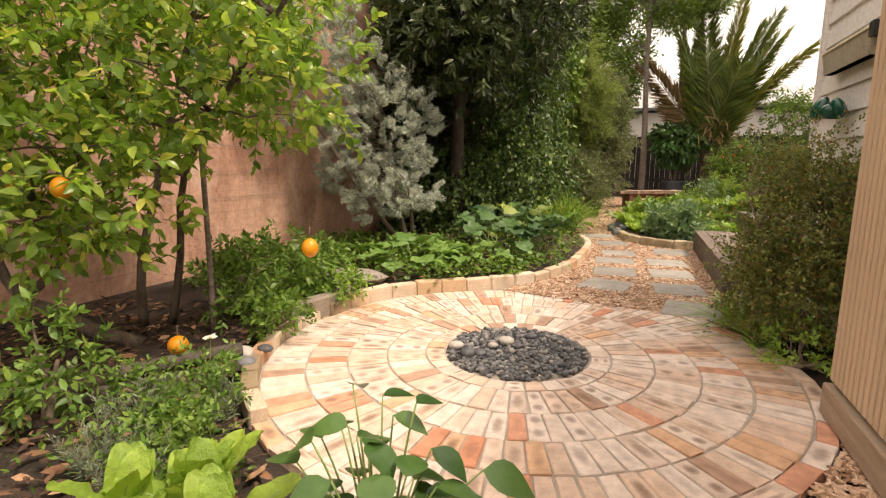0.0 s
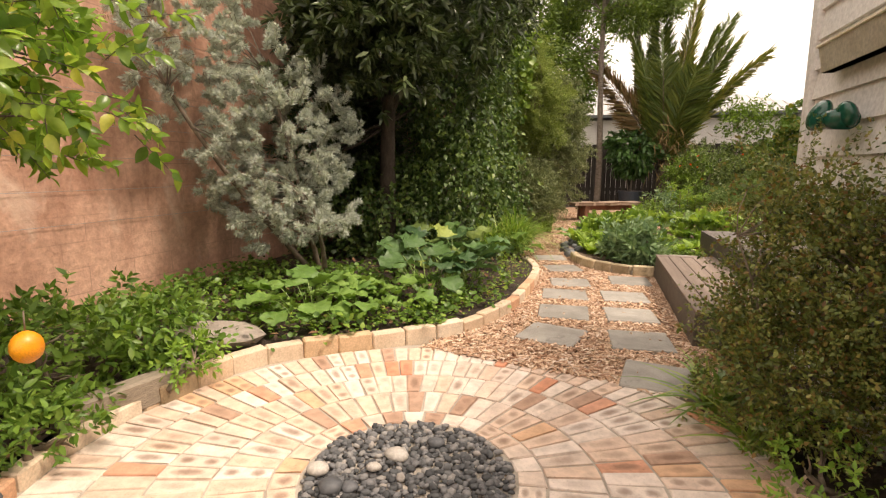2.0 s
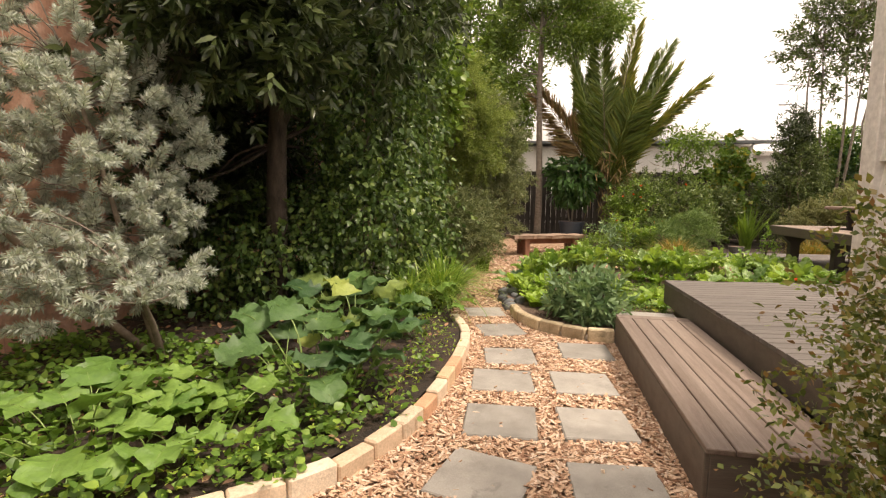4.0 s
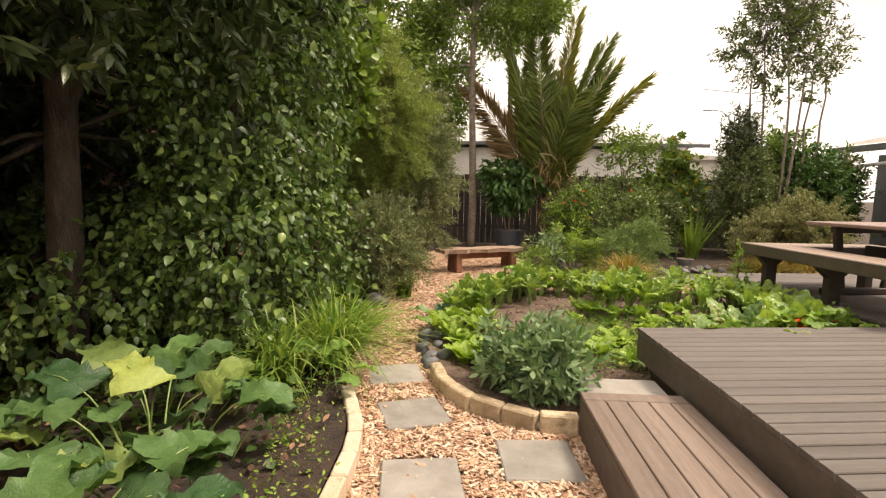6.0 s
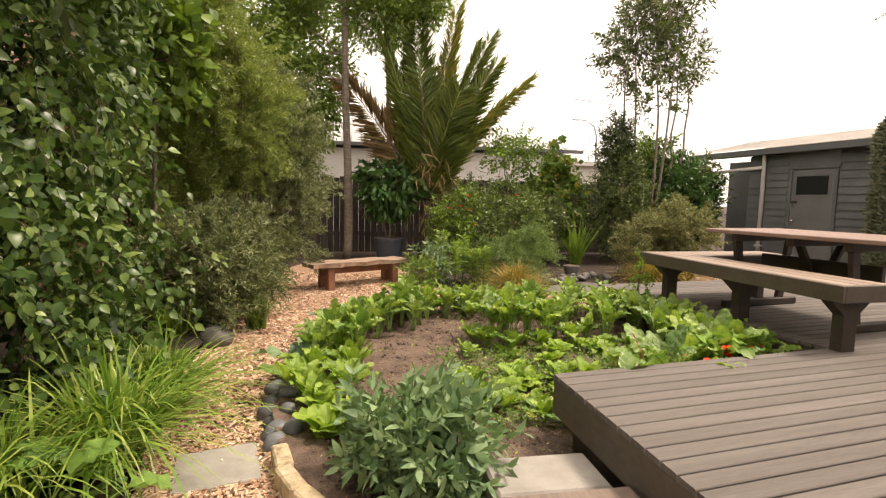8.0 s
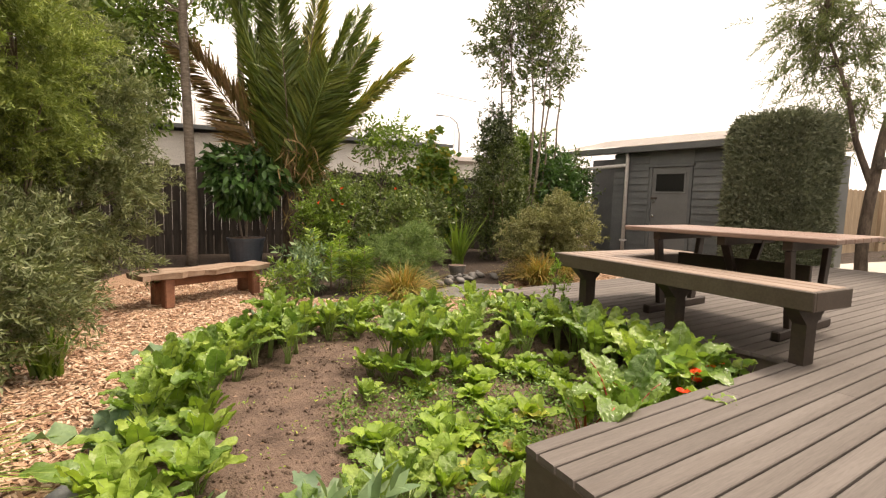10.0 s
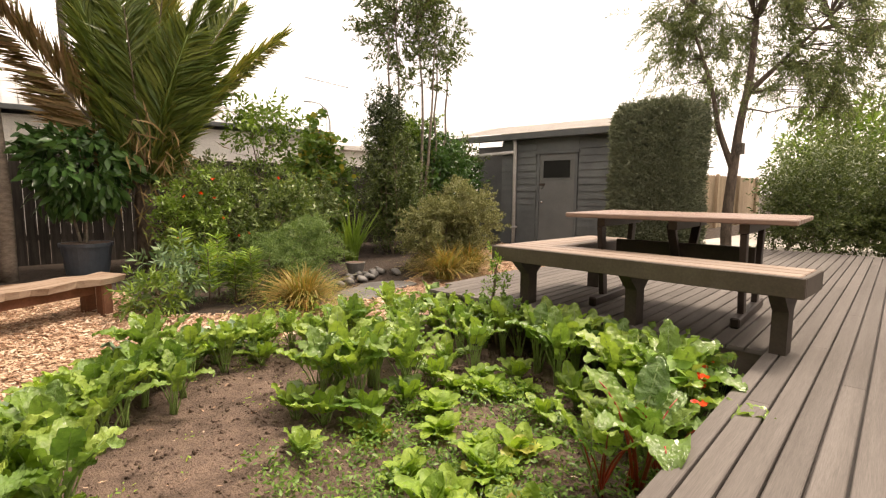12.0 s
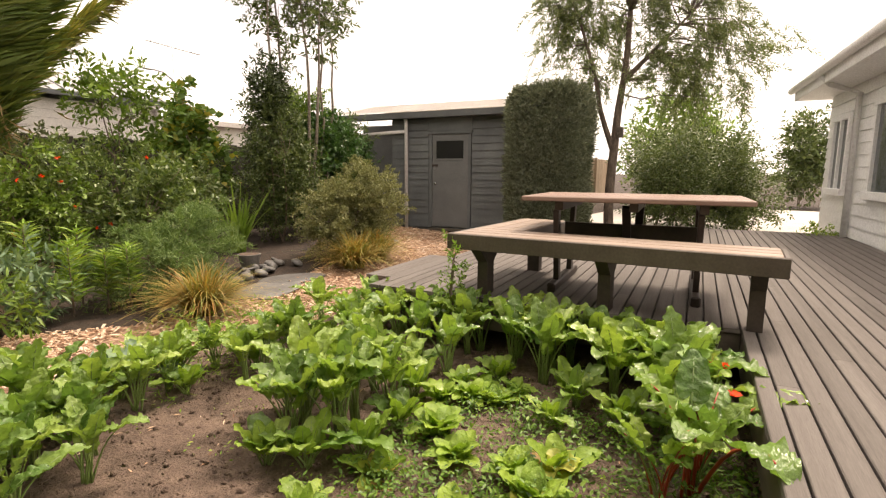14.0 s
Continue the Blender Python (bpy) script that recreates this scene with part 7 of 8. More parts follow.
L_LAVENDER = leaf_mat("lavender_leaf", [(0.13, 0.18, 0.12), (0.19, 0.24, 0.16), (0.24, 0.29, 0.21)], 0.6, 0.2)
for x, y, h in ((-1.62, 1.28, 0.16), (-1.5, 1.05, 0.15), (-1.28, 1.0, 0.14), (-1.85, 0.72, 0.2), (-1.98, 0.85, 0.2), (-1.4, 1.45, 0.14)):
    a, q = rng.random(26) * 6.28, 0.07 * np.sqrt(rng.random(26))
    lc = np.stack([x + q * np.cos(a), y + q * np.sin(a), np.full(26, 0.05)], 1)
    lt, lp, ld, ls_ = sprays(lc, np.stack([np.cos(a), np.sin(a), np.full(26, 1.6)], 1), 34, h, 0.03, rng, 0.25, 0.9, 0.8)
    plant("lavender", (x, y, 0.05), "grey-green young lavender in the near bed", "lavender", [], M_TWIG, [(lp, ld, ls_, L_LAVENDER, leaf_shape(0.16, 0.2, 0.1, 0), 0.3)], group="young lavender", crown_name="foliage", twigs=lt, twig_r=0.0015)
for x, y, h in ((-1.62, 1.58, 0.14), (-1.46, 1.42, 0.12), (-1.36, 1.2, 0.11), (-1.74, 1.42, 0.12), (-1.22, 1.12, 0.10)):
    bush("weed_tuft", (x, y, 0.05), (x, y, 0.05 + h * 0.7), (0.13, 0.13, h * 0.7), 26, 20, L_COVER, 0.034, "tuft of small green weeds in the near bed", SH_OVAL, 0.05, 0.3, 0.4, 8, "weed", "weed tufts in the near bed")

# fallen leaves on the soil
P = np.array(pts_in(-3.5, -0.8, 0.0, 2.6, 2200, lambda x, y: 0.075, lambda x, y: inside(x, y, lemon_poly)) + pts_in(-3.4, -0.6, 3.2, 8.5, 1500, lambda x, y: 0.12, in_left))
solo("fallen_leaves", leaf_mesh("fallen_leaves", P, rng.normal(size=P.shape) * np.array((1, 1, 0.25)), 0.058 * rng.uniform(0.6, 1.4, len(P)), M_LEAFLITTER, SH_OVAL, 0.7), None, "dry brown fallen leaves on the soil", "leaf litter", kind="stuff")

# leafy herb clump between lemon tree and patio, mint clump, bean plant
bush("herb_bush", (-2.24, 2.72, 0.06), (-2.24, 2.72, 0.30), (0.36, 0.45, 0.30), 90, 22, L_COVER, 0.065, "bushy bright green herb spilling over the patio edge", SH_OVAL, 0.06, 0.3, 0.4, 20, "herb")
bush("herb_bush", (-2.25, 3.3, 0.08), (-2.2, 3.25, 0.24), (0.32, 0.32, 0.24), 60, 22, L_COVER, 0.06, "bushy green herb beside the patio", SH_OVAL, 0.06, 0.3, 0.4, 16, "herb")
bush("herb_bush", (-1.86, 2.4, 0.05), (-1.84, 2.4, 0.14), (0.16, 0.25, 0.16), 30, 20, L_COVER, 0.05, "green herb shoots at the patio edge", SH_OVAL, 0.05, 0.3, 0.4, 8, "herb")
bush("mint_plant", (-2.00, 1.24, 0.05), (-2.00, 1.24, 0.26), (0.16, 0.17, 0.25), 30, 20, L_COVER, 0.055, "upright mint plant in the near bed", SH_OVAL, 0.05, 0.2, 0.5, 12, "herb")
bush("mint_plant", (-1.9, 2.95, 0.06), (-1.82, 3.12, 0.16), (0.14, 0.16, 0.14), 16, 18, L_HERB, 0.05, "small herb trailing over the brick edging", SH_OVAL, 0.05, 0.4, 0.5, 8, "herb")


def big_flat_leaves(name, base, items, mat, width, label, category, curl=0.22, rows=4, group=""):
    """Plant with large leaves on long stalks: items are (x, y, z, azimuth, size) of each blade."""
    ob = thing(name, base, label, category, group)
    shp = leaf_shape(width, 0.10, curl, rows)
    for x, y, z, az, s in items:
        a = radians(az)
        P = np.array([(x - base[0], y - base[1], z - base[2])])
        lf_ = part("leaf", leaf_mesh("leaf", P, np.array([(math.cos(a), math.sin(a), rng.uniform(-0.35, 0.1))]), s, mat, shp, 0.75), None, ob)
        part("stalk", tubes("stalk", [(bend((0, 0, 0), P[0], -0.12, 6), taper(6, 0.004, 0.0022))], L_STALK, 6), None, lf_)
    return ob


sq_hi = [big_leaf("leaf", 0.34, 0.25, 0.26, 3, 88 + 18 * k, 0.08, L_SQUASH, L_STALK, lobes=2.4, crinkle=0.03, seed=70 + k, rows=10, cols=8, stalk_r=0.007, shape=0.52) for k in range(3)]
L_VINE = leaf_mat("light_vine_leaf", [(0.09, 0.18, 0.04), (0.14, 0.25, 0.055), (0.19, 0.31, 0.075), (0.11, 0.21, 0.05)], 0.42, 0.28, vein=0.6)
sq_lo = [big_leaf("leaf", 0.19, 0.15, 0.17, 14, 100 + 14 * k, 0.07, L_VINE, L_STALK, lobes=3, seed=80 + k, rows=8, cols=6, stalk_r=0.004, shape=0.52) for k in range(3)]


def squash(base, n, r, z0, z1, smin, smax, label, group):
    ob = thing("squash_plant", base, label, "squash", group)
    tall = z1 > 0.35
    for k in range(n):
        bl, stm = (sq_hi if tall else sq_lo)[k % 3]
        a = k * 137.5 + rng.normal() * 20
        q = r * 0.75 * math.sqrt((k + 0.5) / n)
        s = smin / (0.235 if tall else 0.12) * rng.uniform(0.75, 1.25)
        lf_ = part("leaf", bl, None, ob)
        lf_.matrix_local = pose(q * math.cos(radians(a)) * 0.8, q * math.sin(radians(a)) * 0.8, 0, rng.normal() * 6, 30 * q / r + rng.normal() * 6, a + rng.normal() * 30) @ Matrix.Diagonal((s, s, s, 1))
        part("stalk", stm, None, lf_)
    return ob


squash((-1.15, 5.35, 0.1), 24, 0.55, 0.16, 0.58, 0.22, 0.32, "squash plant with big dusty green leaves", "squash plants")
squash((-1.25, 6.15, 0.1), 22, 0.55, 0.16, 0.58, 0.22, 0.33, "squash plant with big dusty green leaves", "squash plants")
squash((-1.55, 6.5, 0.1), 9, 0.35, 0.16, 0.42, 0.20, 0.28, "squash plant with big dusty green leaves", "squash plants")
squash((-1.85, 4.35, 0.1), 36, 0.55, 0.12, 0.26, 0.13, 0.19, "low squash vine with light green lobed leaves", "squash plants")
squash((-1.45, 4.5, 0.1), 18, 0.42, 0.10, 0.20, 0.12, 0.17, "low squash vine with light green lobed leaves", "squash plants")
squash((-0.9, 7.15, 0.1), 9, 0.3, 0.12, 0.2, 0.12, 0.17, "young squash vine beside the path edging", "squash plants")
bean = [(-0.34 + 0.20 * math.cos(2.4 * k) * (0.4 + 0.6 * (k % 5) / 4), 0.86 + 0.16 * math.sin(2.4 * k), 0.14 + 0.012 * (k % 17), 137.5 * k, 0.105 + 0.004 * (k % 7)) for k in range(46)] + [(-0.50, 1.05, 0.52, 100, 0.10), (-0.42, 1.06, 0.50, 40, 0.10), (-0.36, 1.0, 0.49, 10, 0.11), (-0.30, 1.0, 0.53, 60, 0.10), (-0.46, 0.96, 0.46, 190, 0.12), (-0.38, 0.92, 0.46, -30, 0.13), (-0.24, 0.95, 0.46, -10, 0.12),
        (-0.52, 0.90, 0.44, 160, 0.13), (-0.33, 0.86, 0.43, -60, 0.13), (-0.20, 0.88, 0.42, 20, 0.12), (-0.12, 0.94, 0.44, 10, 0.14), (-0.43, 0.84, 0.40, 230, 0.13), (-0.27, 0.80, 0.40, -90, 0.13), (-0.55, 0.98, 0.40, 150, 0.12),
        (-0.15, 0.82, 0.38, -30, 0.13), (-0.36, 0.76, 0.36, 270, 0.13),
        (-0.58, 0.92, 0.36, 170, 0.13), (-0.50, 0.80, 0.36, 210, 0.14), (-0.42, 0.98, 0.40, 90, 0.12), (-0.30, 0.92, 0.40, 20, 0.13), (-0.22, 0.76, 0.36, -50, 0.13), (-0.08, 0.86, 0.36, 0, 0.13), (-0.46, 0.88, 0.34, 140, 0.14),
        (-0.34, 0.82, 0.33, -20, 0.14), (-0.18, 0.92, 0.34, 60, 0.13), (-0.52, 1.02, 0.42, 120, 0.11), (-0.26, 0.86, 0.44, 100, 0.12), (-0.40, 0.90, 0.48, 60, 0.11)]
big_flat_leaves("bean_plant", (-0.35, 0.9, 0.0), [(x, y, z, az, 0.85 * q) for x, y, z, az, q in bean], L_GLOSSY, 0.7, "young bean plant with dark green pointed leaves", "vegetable", 0.26, 5)

# flat rock, logs and stones in the left beds
def rock_mesh(name, r0, sx, sy, sz, seed, mat, sub=2, flat=0.0):
    bm = bmesh.new()
    bmesh.ops.create_icosphere(bm, subdivisions=sub, radius=r0)
    for v in bm.verts:
        k = 1 + 0.22 * noise.noise(v.co / r0 * 1.1 + Vector((seed * 3.7, seed, 0)))
        v.co = Vector((v.co.x * sx * k, v.co.y * sy * k, v.co.z * sz * k))
        if flat and v.co.z > r0 * sz * flat:
            v.co.z = r0 * sz * flat
    me = bpy.data.meshes.new(name)
    bm.to_mesh(me)
    bm.free()
    me.polygons.foreach_set("use_smooth", [not flat] * len(me.polygons))
    me.materials.append(mat)
    return me


r_ = solo("flat_rock", rock_mesh("flat_rock", 0.30, 1.0, 0.72, 0.42, 3, M_FLATROCK, 2, 0.22), None, "flat pale grey rock set among the ground cover", "rock")
r_.location = (-2.08, 3.6, 0.14)
r_ = solo("field_rock", rock_mesh("field_rock", 0.15, 1.1, 0.9, 0.8, 5, M_SLATE, 3), None, "dark rounded rock at the path's edge", "rock")
r_.location = (-0.98, 10.0, 0.06)
for k, (a, b, rr_) in enumerate((((-2.75, 1.25, 0.1), (-2.0, 1.35, 0.08), 0.045), ((-2.1, 1.5, 0.10), (-1.75, 1.98, 0.11), 0.035), ((-2.05, 1.42, 0.05), (-1.70, 1.9, 0.05), 0.035))):
    ln = bend(a, b, 0, 8, 0.015)
    solo("log_edging", tubes("log_edging", [(ln, [rr_ * (1 + 0.12 * math.sin(i * 2.1 + k)) for i in range(8)])], M_LOG, 9), None, "weathered grey log edging of the bed", "log", "log edging")
for k, (x, y, s) in enumerate(((-1.78, 2.02, 1.0), (-1.68, 1.93, 0.9), (-1.84, 1.92, 0.7), (-1.72, 2.12, 0.7))):
    ob = solo("bed_stone", rock_mesh("bed_stone", 0.05 * s, 1.3, 1.0, 0.7, 11 + k, M_PALE if k % 2 == 0 else M_GREYSTONE), None, "smooth round stone at the patio corner", "stone", "stones at the patio corner")
    ob.location = (x, y, 0.07)
ob = thing("white_flower", (-1.74, 1.72, 0.05), "single white flower on a thin stem", "flower")
part("stem", tubes("stem", [(bend((0, 0, 0), (0.02, 0.03, 0.2), 0, 5, 0.03), taper(5, 0.003, 0.002))], L_STALK, 5), None, ob)
a = np.arange(8) * 0.8
part("bloom", leaf_mesh("bloom", np.repeat(np.array([(0.02, 0.03, 0.2)]), 8, 0), np.stack([np.cos(a), np.sin(a), 0.3 + 0 * a], 1), 0.035, M_WPETAL, SH_WIDE, 0.4), None, ob)
# timber sleeper by the patio's edge
solo("bed_sleeper", box(-0.05, 0.05, -0.32, 0.32, 0.0, 0.15, 0.012, pose(-1.93, 2.85, 0.0, 0, 0, -12)), M_SLEEPER, "grey timber sleeper edging the herb bed", "sleeper")

# slate slabs and stones beside the far path
for k, (x, y, a, s) in enumerate(((3.62, 12.6, 20, 0.5), (4.12, 12.85, -15, 0.42), (6.9, 13.9, 10, 0.5), (1.75, 11.55, 30, 0.32))):
    ob = solo("slate_slab", rock_mesh("slate_slab", s, 1.0, 0.62, 0.10, 20 + k, M_SLATE, 3, 0.5), None, "flat grey slate slab set into the mulch", "slab", "slate slabs by the path")
    ob.matrix_world = pose(x, y, gz(x, y) - 0.005, 0, 0, a)
gm = [rock_mesh("stone", 0.07, 1.3, 0.9, 0.6, 40 + k, M_SLATE) for k in range(3)]
for k in range(34):
    ob = tagged(new("dark_stone", gm[k % 3]), "dark angular stone in the rockery", "stone", "rockery stones")
    x, y = 3.75 + rng.normal() * 0.5, 13.55 + rng.normal() * 0.22
    ob.matrix_world = pose(x, y, gz(x, y) + 0.02, rng.normal() * 15, rng.normal() * 15, rng.random() * 360) @ Matrix.Diagonal((*(rng.uniform(0.6, 1.4, 3)), 1))
pond = thing("rock_bowl", (4.15, 13.75, 0.08), "small grey stone bowl among the rockery", "bowl")
bm = bmesh.new()
bmesh.ops.create_cone(bm, cap_ends=True, segments=20, radius1=0.11, radius2=0.15, depth=0.16, matrix=pose(0, 0, 0.08))
part("body", bm, M_SLATE, pond)
bm = bmesh.new()
bmesh.ops.create_circle(bm, cap_ends=True, segments=20, radius=0.13, matrix=pose(0, 0, 0.164))
part("fill", bm, M_SOIL, pond)

# ---- edging stones, bricks, pavers ----
sm = [rock_mesh("edging_stone", 0.062, 1.25, 0.95, 0.85, 60 + k, M_GREYSTONE) for k in range(5)]
for k, (p, a) in enumerate(walk_line(STONES, 0.135)):
    if k > 26:
        break
    ob = tagged(new("edging_stone", sm[k % 5]), "smooth grey river stone edging the bed", "stone", "river stones edging the bed")
    s = rng.uniform(0.75, 1.25)
    ob.matrix_world = pose(p[0] + rng.normal() * 0.015, p[1], gz(p[0], p[1]) + 0.04, rng.normal() * 14, rng.normal() * 14, math.degrees(a) + 90 + rng.normal() * 25) @ Matrix.Diagonal((s, s * rng.uniform(0.85, 1.1), s, 1))
    if k % 2 == 0 and k < 22:
        ob = tagged(new("edging_stone", sm[(k + 2) % 5]), "smooth grey river stone edging the bed", "stone", "river stones edging the bed")
        s *= 0.85
        ob.matrix_world = pose(p[0] + 0.08, p[1] + 0.05, gz(p[0], p[1]) + 0.10, rng.normal() * 18, rng.normal() * 18, rng.random() * 360) @ Matrix.Diagonal((s, s, s, 1))


def data_of(bm, name, mat):
    me = bpy.data.meshes.new(name)
    bm.to_mesh(me)
    bm.free()
    me.materials.append(mat)
    return me


eb = [data_of(box(-0.109, 0.109, -0.040, 0.040, -0.06, 0.096 + 0.005 * k, 0.009), "brick", M_EDGE) for k in range(3)]
el = thing("brick_edging", (0, 0, 0), "curved edging of cream and orange upright bricks", "edging", kind="structure")
for k, (p, a) in enumerate(walk_line(BED_L, 0.222)):
    ob = part("brick", eb[k % 3], None, el)
    ob.matrix_local = pose(p[0], p[1], rng.normal() * 0.004, rng.normal() * 1.2, rng.normal() * 1.0, math.degrees(a))
part("mortar_strip", tubes("mortar_strip", [([(x, y, 0.03) for x, y in BED_L], [0.030] * len(BED_L))], M_MORTAR, 6), None, el, "grey mortar between bricks")
ey = [data_of(box(-0.109, 0.109, -0.042, 0.042, -0.06, 0.108, 0.010), "brick", M_EDGE_Y)]
er = thing("yellow_brick_edging", (0, 0, 0), "short curve of yellow bricks edging the vegetable bed", "edging", kind="structure")
for k, (p, a) in enumerate(walk_line(EDGE_R, 0.226)):
    part("brick", ey[0], None, er).matrix_local = pose(p[0], p[1], rng.normal() * 0.004, 0, 0, math.degrees(a) + rng.normal() * 2)
part("mortar_strip", tubes("mortar_strip", [([(x, y, 0.03) for x, y in EDGE_R], [0.030] * len(EDGE_R))], M_MORTAR, 6), None, er)

# stepping pavers: centre, turn
pav = [data_of(box(-0.2, 0.2, -0.2, 0.2, -0.04, 0.008, 0.006), "stepping_paver", M_PAVER), data_of(box(-0.2, 0.2, -0.2, 0.2, -0.04, 0.01, 0.008), "stepping_paver", M_PAVER)]
for k, (x, y, a, s) in enumerate(((-0.09, 4.63, -14, 1.02), (-0.05, 5.22, 3, 1.0), (-0.08, 5.84, 5, 1.02), (-0.06, 6.37, 8, 0.98), (-0.05, 6.66, 4, 0.0), (-0.185, 7.11, 20, 1.0), (-0.40, 7.77, 14, 1.0),
                                   (0.56, 4.03, -8, 1.0), (0.50, 4.66, 4, 1.0), (0.47, 5.29, 6, 0.98), (0.45, 5.90, 6, 1.0), (0.53, 6.60, 5, 1.0))):
    if s:
        ob = tagged(new("stepping_paver", pav[k % 2]), "square grey concrete stepping paver in the mulch", "paver", "stepping pavers")
        ob.matrix_world = pose(x, y, 0.003 + rng.normal() * 0.002, rng.normal() * 0.5, rng.normal() * 0.5, a) @ Matrix.Diagonal((s, s, 1, 1))

PAVED = [o.matrix_world.copy() for o in bpy.data.objects if o.name.startswith("stepping_paver")]
PAVED = [(m.translation.x, m.translation.y, m.to_euler().z) for m in PAVED]


def on_paver(x, y):
    for px, py, a in PAVED:
        dx, dy = x - px, y - py
        u, v_ = dx * math.cos(a) + dy * math.sin(a), -dx * math.sin(a) + dy * math.cos(a)
        if abs(u) < 0.205 and abs(v_) < 0.205:
            return rng.random() < 0.985
    return False


# wood chips over the path
CH = (np.array([(x, y, z) for x in (-0.5, 0.5) for y in (-0.17, 0.17) for z in (-0.04, 0.04)]) * np.array((1, 1, 1)), [(0, 1, 3, 2), (4, 6, 7, 5), (0, 4, 5, 1), (2, 3, 7, 6), (1, 5, 7, 3)])
CH[0][:, 1] *= np.where(CH[0][:, 0] > 0, 0.65, 1.0)


def chips(name, x0, x1, y0, y1, n, smin, smax, label):
    P = np.array(pts_in(x0, x1, y0, y1, n, lambda x, y: gz(x, y) + 0.012 * rng.random(), lambda x, y: inside(x, y, path_ok) and not on_paver(x, y)))
    D = rng.normal(size=P.shape) * np.array((1, 1, 0.22))
    solo(name, leaf_mesh(name, P, D, rng.uniform(smin, smax, n), M_CHIPS, CH, 0.72, False), None, label, "mulch", kind="stuff")


chips("wood_chips", -1.0, 1.0, 3.8, 8.2, 15000, 0.018, 0.052, "loose reddish wood chips on the near path")
chips("wood_chips", -1.4, 1.6, 8.2, 14.0, 18000, 0.022, 0.062, "loose wood chips on the path round the bed")
chips("wood_chips", 1.2, 9.0, 10.9, 15.2, 9000, 0.03, 0.075, "loose wood chips on the far path")
P = np.array(pts_in(0.75, 1.25, 1.3, 3.2, 700, lambda x, y: 0.0, lambda x, y: math.hypot(x - PC[0], y - PC[1]) > 1.5 and x < 1.0))
solo("wood_chips", leaf_mesh("wood_chips", P, rng.normal(size=P.shape) * np.array((1, 1, 0.2)), 0.05, M_CHIPS, CH, 0.7, False), None, "loose wood chips between patio and screen", "mulch", kind="stuff")

# soil crumbs on the vegetable bed
ico = bmesh.new()
bmesh.ops.create_icosphere(ico, subdivisions=1, radius=0.5)
ICO = (np.array([tuple(v.co) for v in ico.verts]) * np.array((1.0, 0.78, 0.5)), [tuple(v.index for v in f.verts) for f in ico.faces])
ico.free()
P = np.array(pts_in(0.0, 3.4, 7.2, 11.5, 7000, lambda x, y: veg_z(x, y), lambda x, y: inside(x, y, veg_poly)))
solo("soil_crumbs", leaf_mesh("soil_crumbs", P, rng.normal(size=P.shape), 0.012 + 0.034 * rng.random(len(P)) ** 4, M_SOIL, ICO, 0.5), None, "crumbs of brown soil", "soil", kind="stuff")

P = np.array(pts_in(0.0, 3.4, 7.2, 11.3, 420, lambda x, y: veg_z(x, y) + 0.006, lambda x, y: inside(x, y, veg_poly)))
solo("bed_litter", leaf_mesh("bed_litter", P, rng.normal(size=P.shape) * np.array((1, 1, 0.15)), rng.uniform(0.02, 0.05, len(P)), M_CHIPS, leaf_shape(0.22, 0.1, 0.1, 0), 0.7), None, "bits of straw and chip on the bed soil", "litter", kind="stuff")

# ---- deck boards ----
row, v = 0, -4.1
while v < 2.6:
    v1 = v + 0.0865
    vm = (v + v1) / 2
    if v1 > -0.01 and v < 0.0:
        v1 = 0.018
    if v < -3.0:
        ua = ub = (-3.0 - vm) / 0.136 + 0.2
    elif vm < 0.02:
        ua, ub = 0.1025 * v - 0.02, 0.1025 * v1 - 0.02
    else:
        ua = ub = 2.055
    end = 5.3 if vm < -1.7 else U_END
    cut = [0.0]
    x = 1.2 + 2.9 * ((row * 0.61) % 1)
    joints = []
    while x < end - 0.6:
        if x > max(ua, ub) + 0.5:
            joints.append(x)
        x += 3.6
    stops = [(ua, ub)] + [(j, j) for j in joints] + [(end, end)]
    for (a0, b0), (a1, b1) in zip(stops, stops[1:]):
        z0, z1, e = DZ - 0.026, DZ, 0.004
        V = [(a0, v, z0), (a1 - 0.003, v, z0), (b1 - 0.003, v1, z0), (b0, v1, z0), (a0, v, z1 - e), (a1 - 0.003, v, z1 - e), (b1 - 0.003, v1, z1 - e), (b0, v1, z1 - e),
             (a0, v + e, z1), (a1 - 0.003, v + e, z1), (b1 - 0.003, v1 - e, z1), (b0, v1 - e, z1)]
        F = [(0, 3, 2, 1), (0, 1, 5, 4), (1, 2, 6, 5), (2, 3, 7, 6), (3, 0, 4, 7), (4, 5, 9, 8), (5, 6, 10, 9), (6, 7, 11, 10), (7, 4, 8, 11), (8, 9, 10, 11)]
        part("deck_board", mesh_of("deck_board", V, F, M_DECK), None, deck)
    v = v1 + 0.010
    row += 1

# ---- round brick patio ----
pt_ = thing("patio", (PC[0], PC[1], 0), "round patio of cream and orange bricks laid in rings", "patio", kind="structure")
bm = bmesh.new()
bmesh.ops.create_cone(bm, cap_ends=True, segments=64, radius1=1.47, radius2=1.47, depth=0.12, matrix=pose(0, 0, -0.068))
part("mortar_bed", bm, M_MORTAR, pt_, "sandy grey mortar bed")


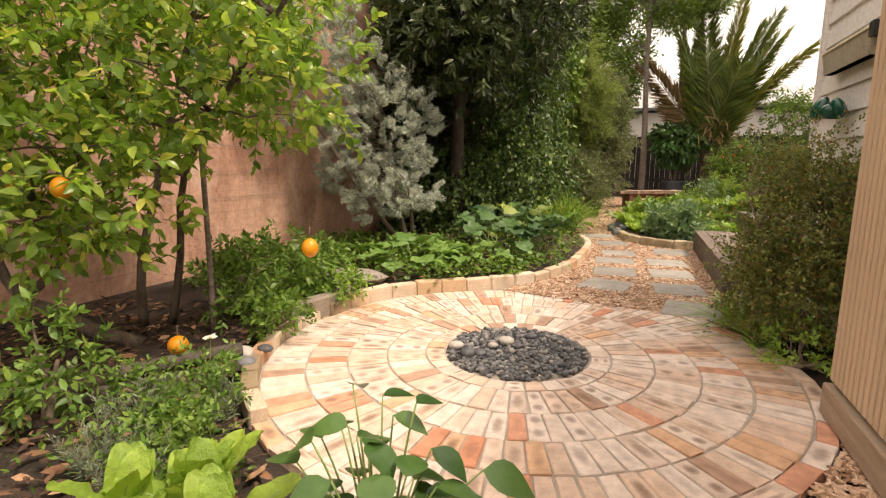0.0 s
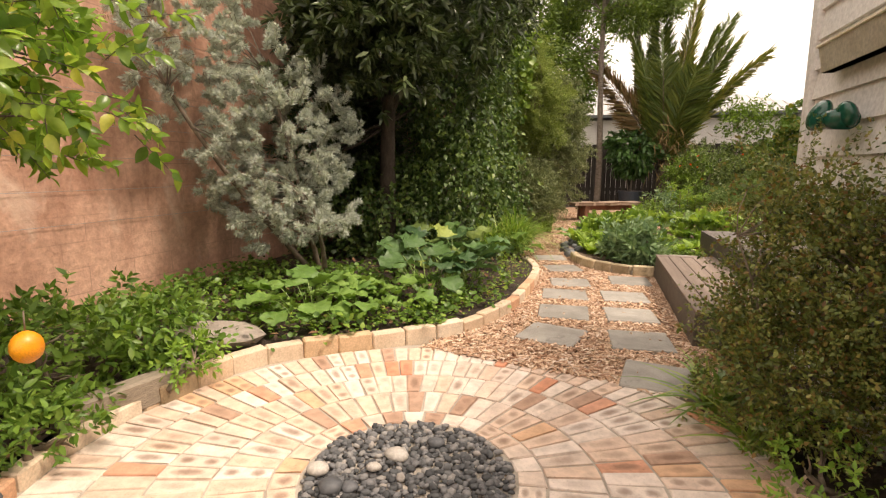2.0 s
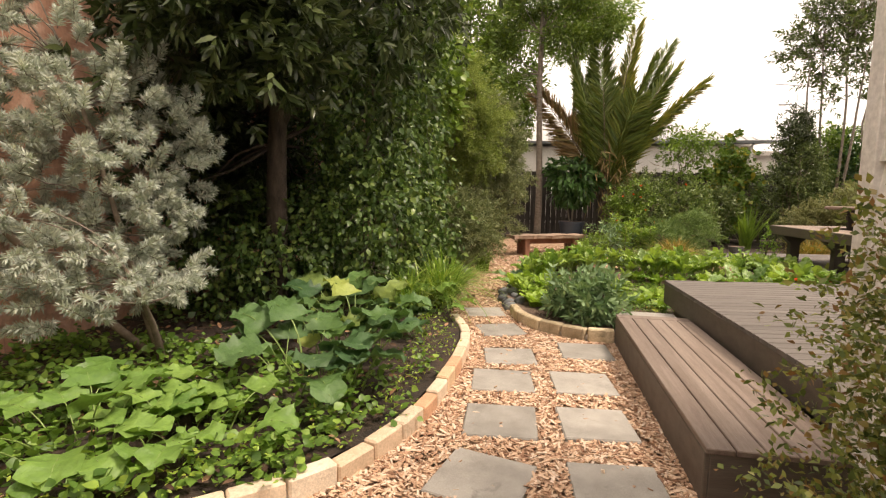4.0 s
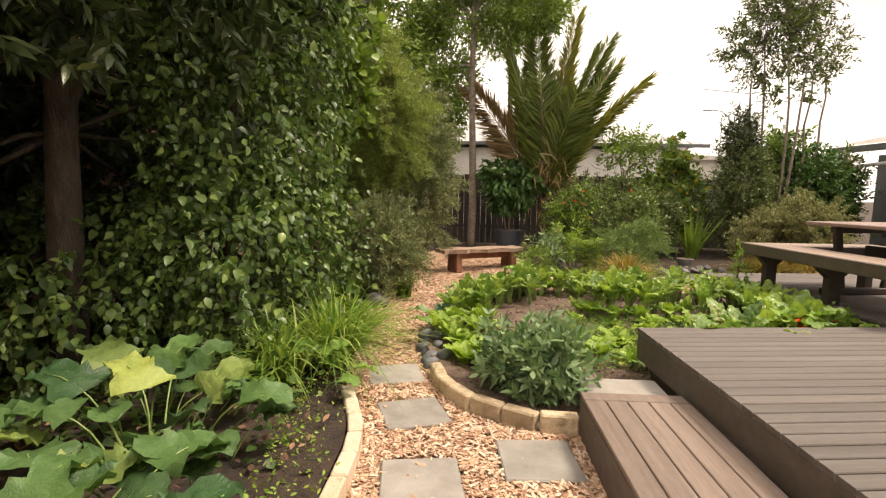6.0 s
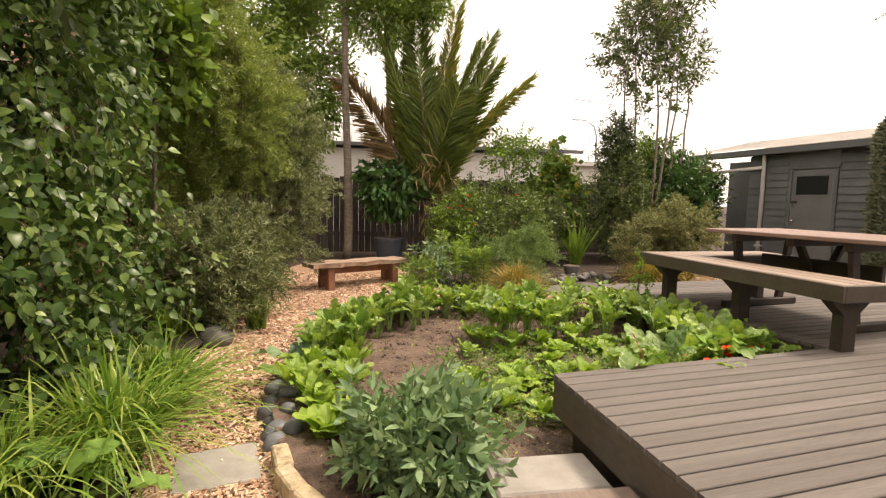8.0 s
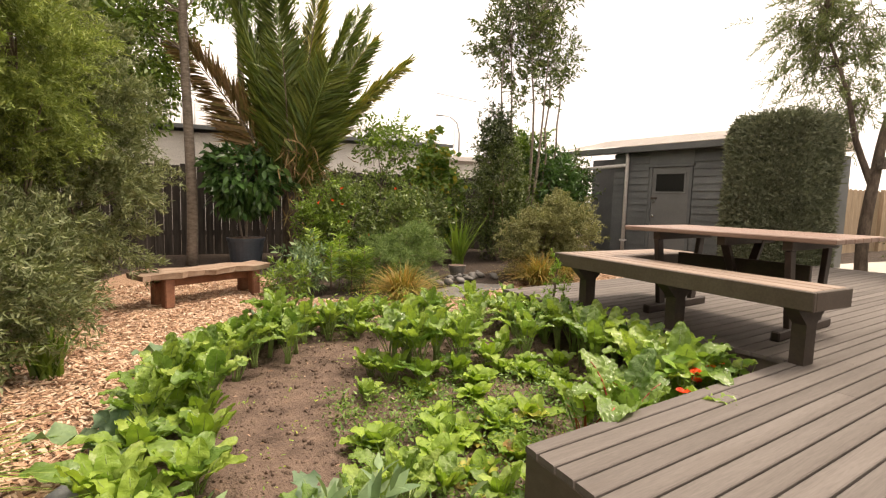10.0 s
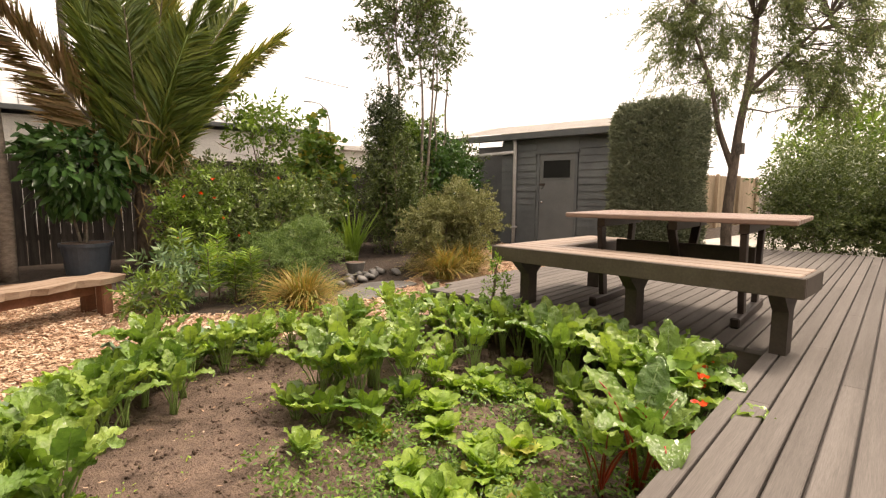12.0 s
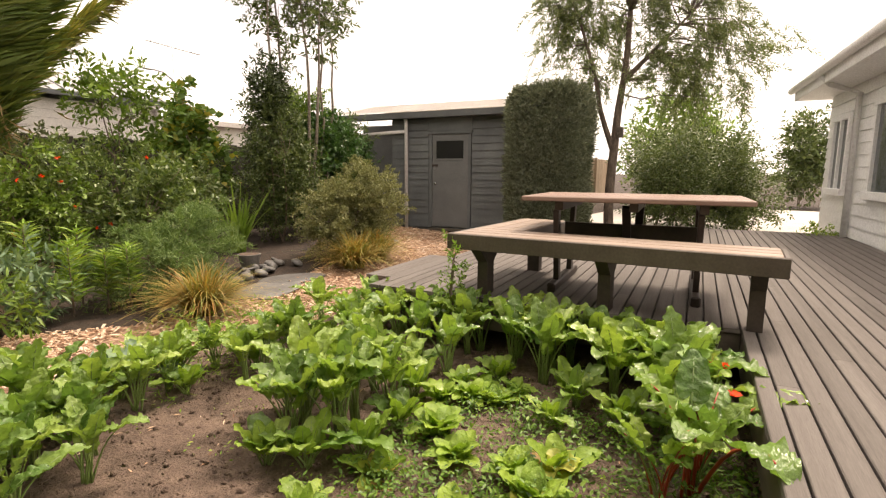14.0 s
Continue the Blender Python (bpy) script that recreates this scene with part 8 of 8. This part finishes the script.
def wedge(r0, r1, da, gap, top, jit, mat, r):
    rm = (r0 + r1) / 2
    h = gap / 2
    out = []
    for rr, z, ins in ((0, -0.03, 0.0), (0, top - 0.004, 0.0), (0, top, 0.004)):
        for q, s in ((r0 + h + ins, -1), (r0 + h + ins, 1), (r1 - h - ins, 1), (r1 - h - ins, -1)):
            half = max(0.004, q * math.tan(da / 2) - h - ins)
            out.append((q - rm + r.normal() * jit, s * half + r.normal() * jit, z))
    F = [(4, 5, 1, 0), (5, 6, 2, 1), (6, 7, 3, 2), (7, 4, 0, 3), (8, 9, 5, 4), (9, 10, 6, 5), (10, 11, 7, 6), (11, 8, 4, 7), (11, 10, 9, 8)]
    return mesh_of("brick", out, F, mat)


rad = [0.415, 0.525, 0.745, 0.965, 1.185, 1.405]
for k in range(5):
    r0, r1 = rad[k], rad[k + 1]
    wdt = 0.082 if k else 0.095
    n = round(2 * math.pi * (r0 + r1) / 2 / wdt)
    kinds = [wedge(r0, r1, 2 * math.pi / n, 0.009, 0.0, 0.0022, M_BRICK, rng) for _ in range(3)]
    off = rng.random() * 6
    for i in range(n):
        a = off + 2 * math.pi * i / n
        ob = part("brick", kinds[int(rng.integers(3))], None, pt_)
        rm = (r0 + r1) / 2
        ob.matrix_local = pose(rm * math.cos(a), rm * math.sin(a), rng.normal() * 0.0016, rng.normal() * 0.5, rng.normal() * 0.4, math.degrees(a) + rng.normal() * 0.5)
pe = thing("patio_edging", (PC[0], PC[1], 0), "outer ring of flat pale bricks round the patio", "edging", kind="structure")
n = 42
kinds = [wedge(1.405, 1.495, 2 * math.pi / n, 0.012, 0.006, 0.003, M_BRICK, rng) for _ in range(3)]
low_k = [data_of(box(-0.04, 0.04, -0.1, 0.1, -0.10, 0.065, 0.008), "brick", M_EDGE)]
for i in range(n):
    a = 2 * math.pi * i / n
    deg = math.degrees(a)
    if 75 < deg < 165:
        continue
    west = 165 <= deg < 235
    ob = part("brick", low_k[0] if west else kinds[i % 3], None, pe)
    ob.matrix_local = pose(1.45 * math.cos(a), 1.45 * math.sin(a), rng.normal() * 0.002, rng.normal() * 0.6, rng.normal() * 0.6, deg + rng.normal() * 0.8)

# pebbles in the middle
n = 1500
a, q = rng.random(n) * 2 * math.pi, 0.40 * np.sqrt(rng.random(n))
P = np.stack([q * np.cos(a) + PC[0], q * np.sin(a) + PC[1], rng.uniform(-0.006, 0.012, n)], 1)
solo("pebbles", leaf_mesh("pebbles", P, rng.normal(size=P.shape) * np.array((1, 1, 0.3)), rng.uniform(0.022, 0.052, n), M_PEBBLE, ICO, 0.75), None, "dark grey river pebbles filling the patio's centre", "pebbles", kind="stuff")
for k, (x, y, s, m_) in enumerate(((-0.80, 2.665, 0.042, M_PALE), (-0.545, 2.845, 0.045, M_PALE), (-0.70, 2.585, 0.045, M_GREYSTONE), (-0.60, 2.74, 0.028, M_PALE), (-0.63, 2.60, 0.03, M_GREYSTONE), (-0.42, 2.98, 0.033, M_GREYSTONE))):
    ob = solo("large_pebble", rock_mesh("large_pebble", s, 1.15, 0.9, 0.62, 80 + k, m_), None, "larger smooth pale pebble lying on the dark pebbles" if m_ is M_PALE else "larger smooth grey pebble lying on the dark pebbles", "pebble", "larger pebbles")
    ob.location = (x, y, 0.026)
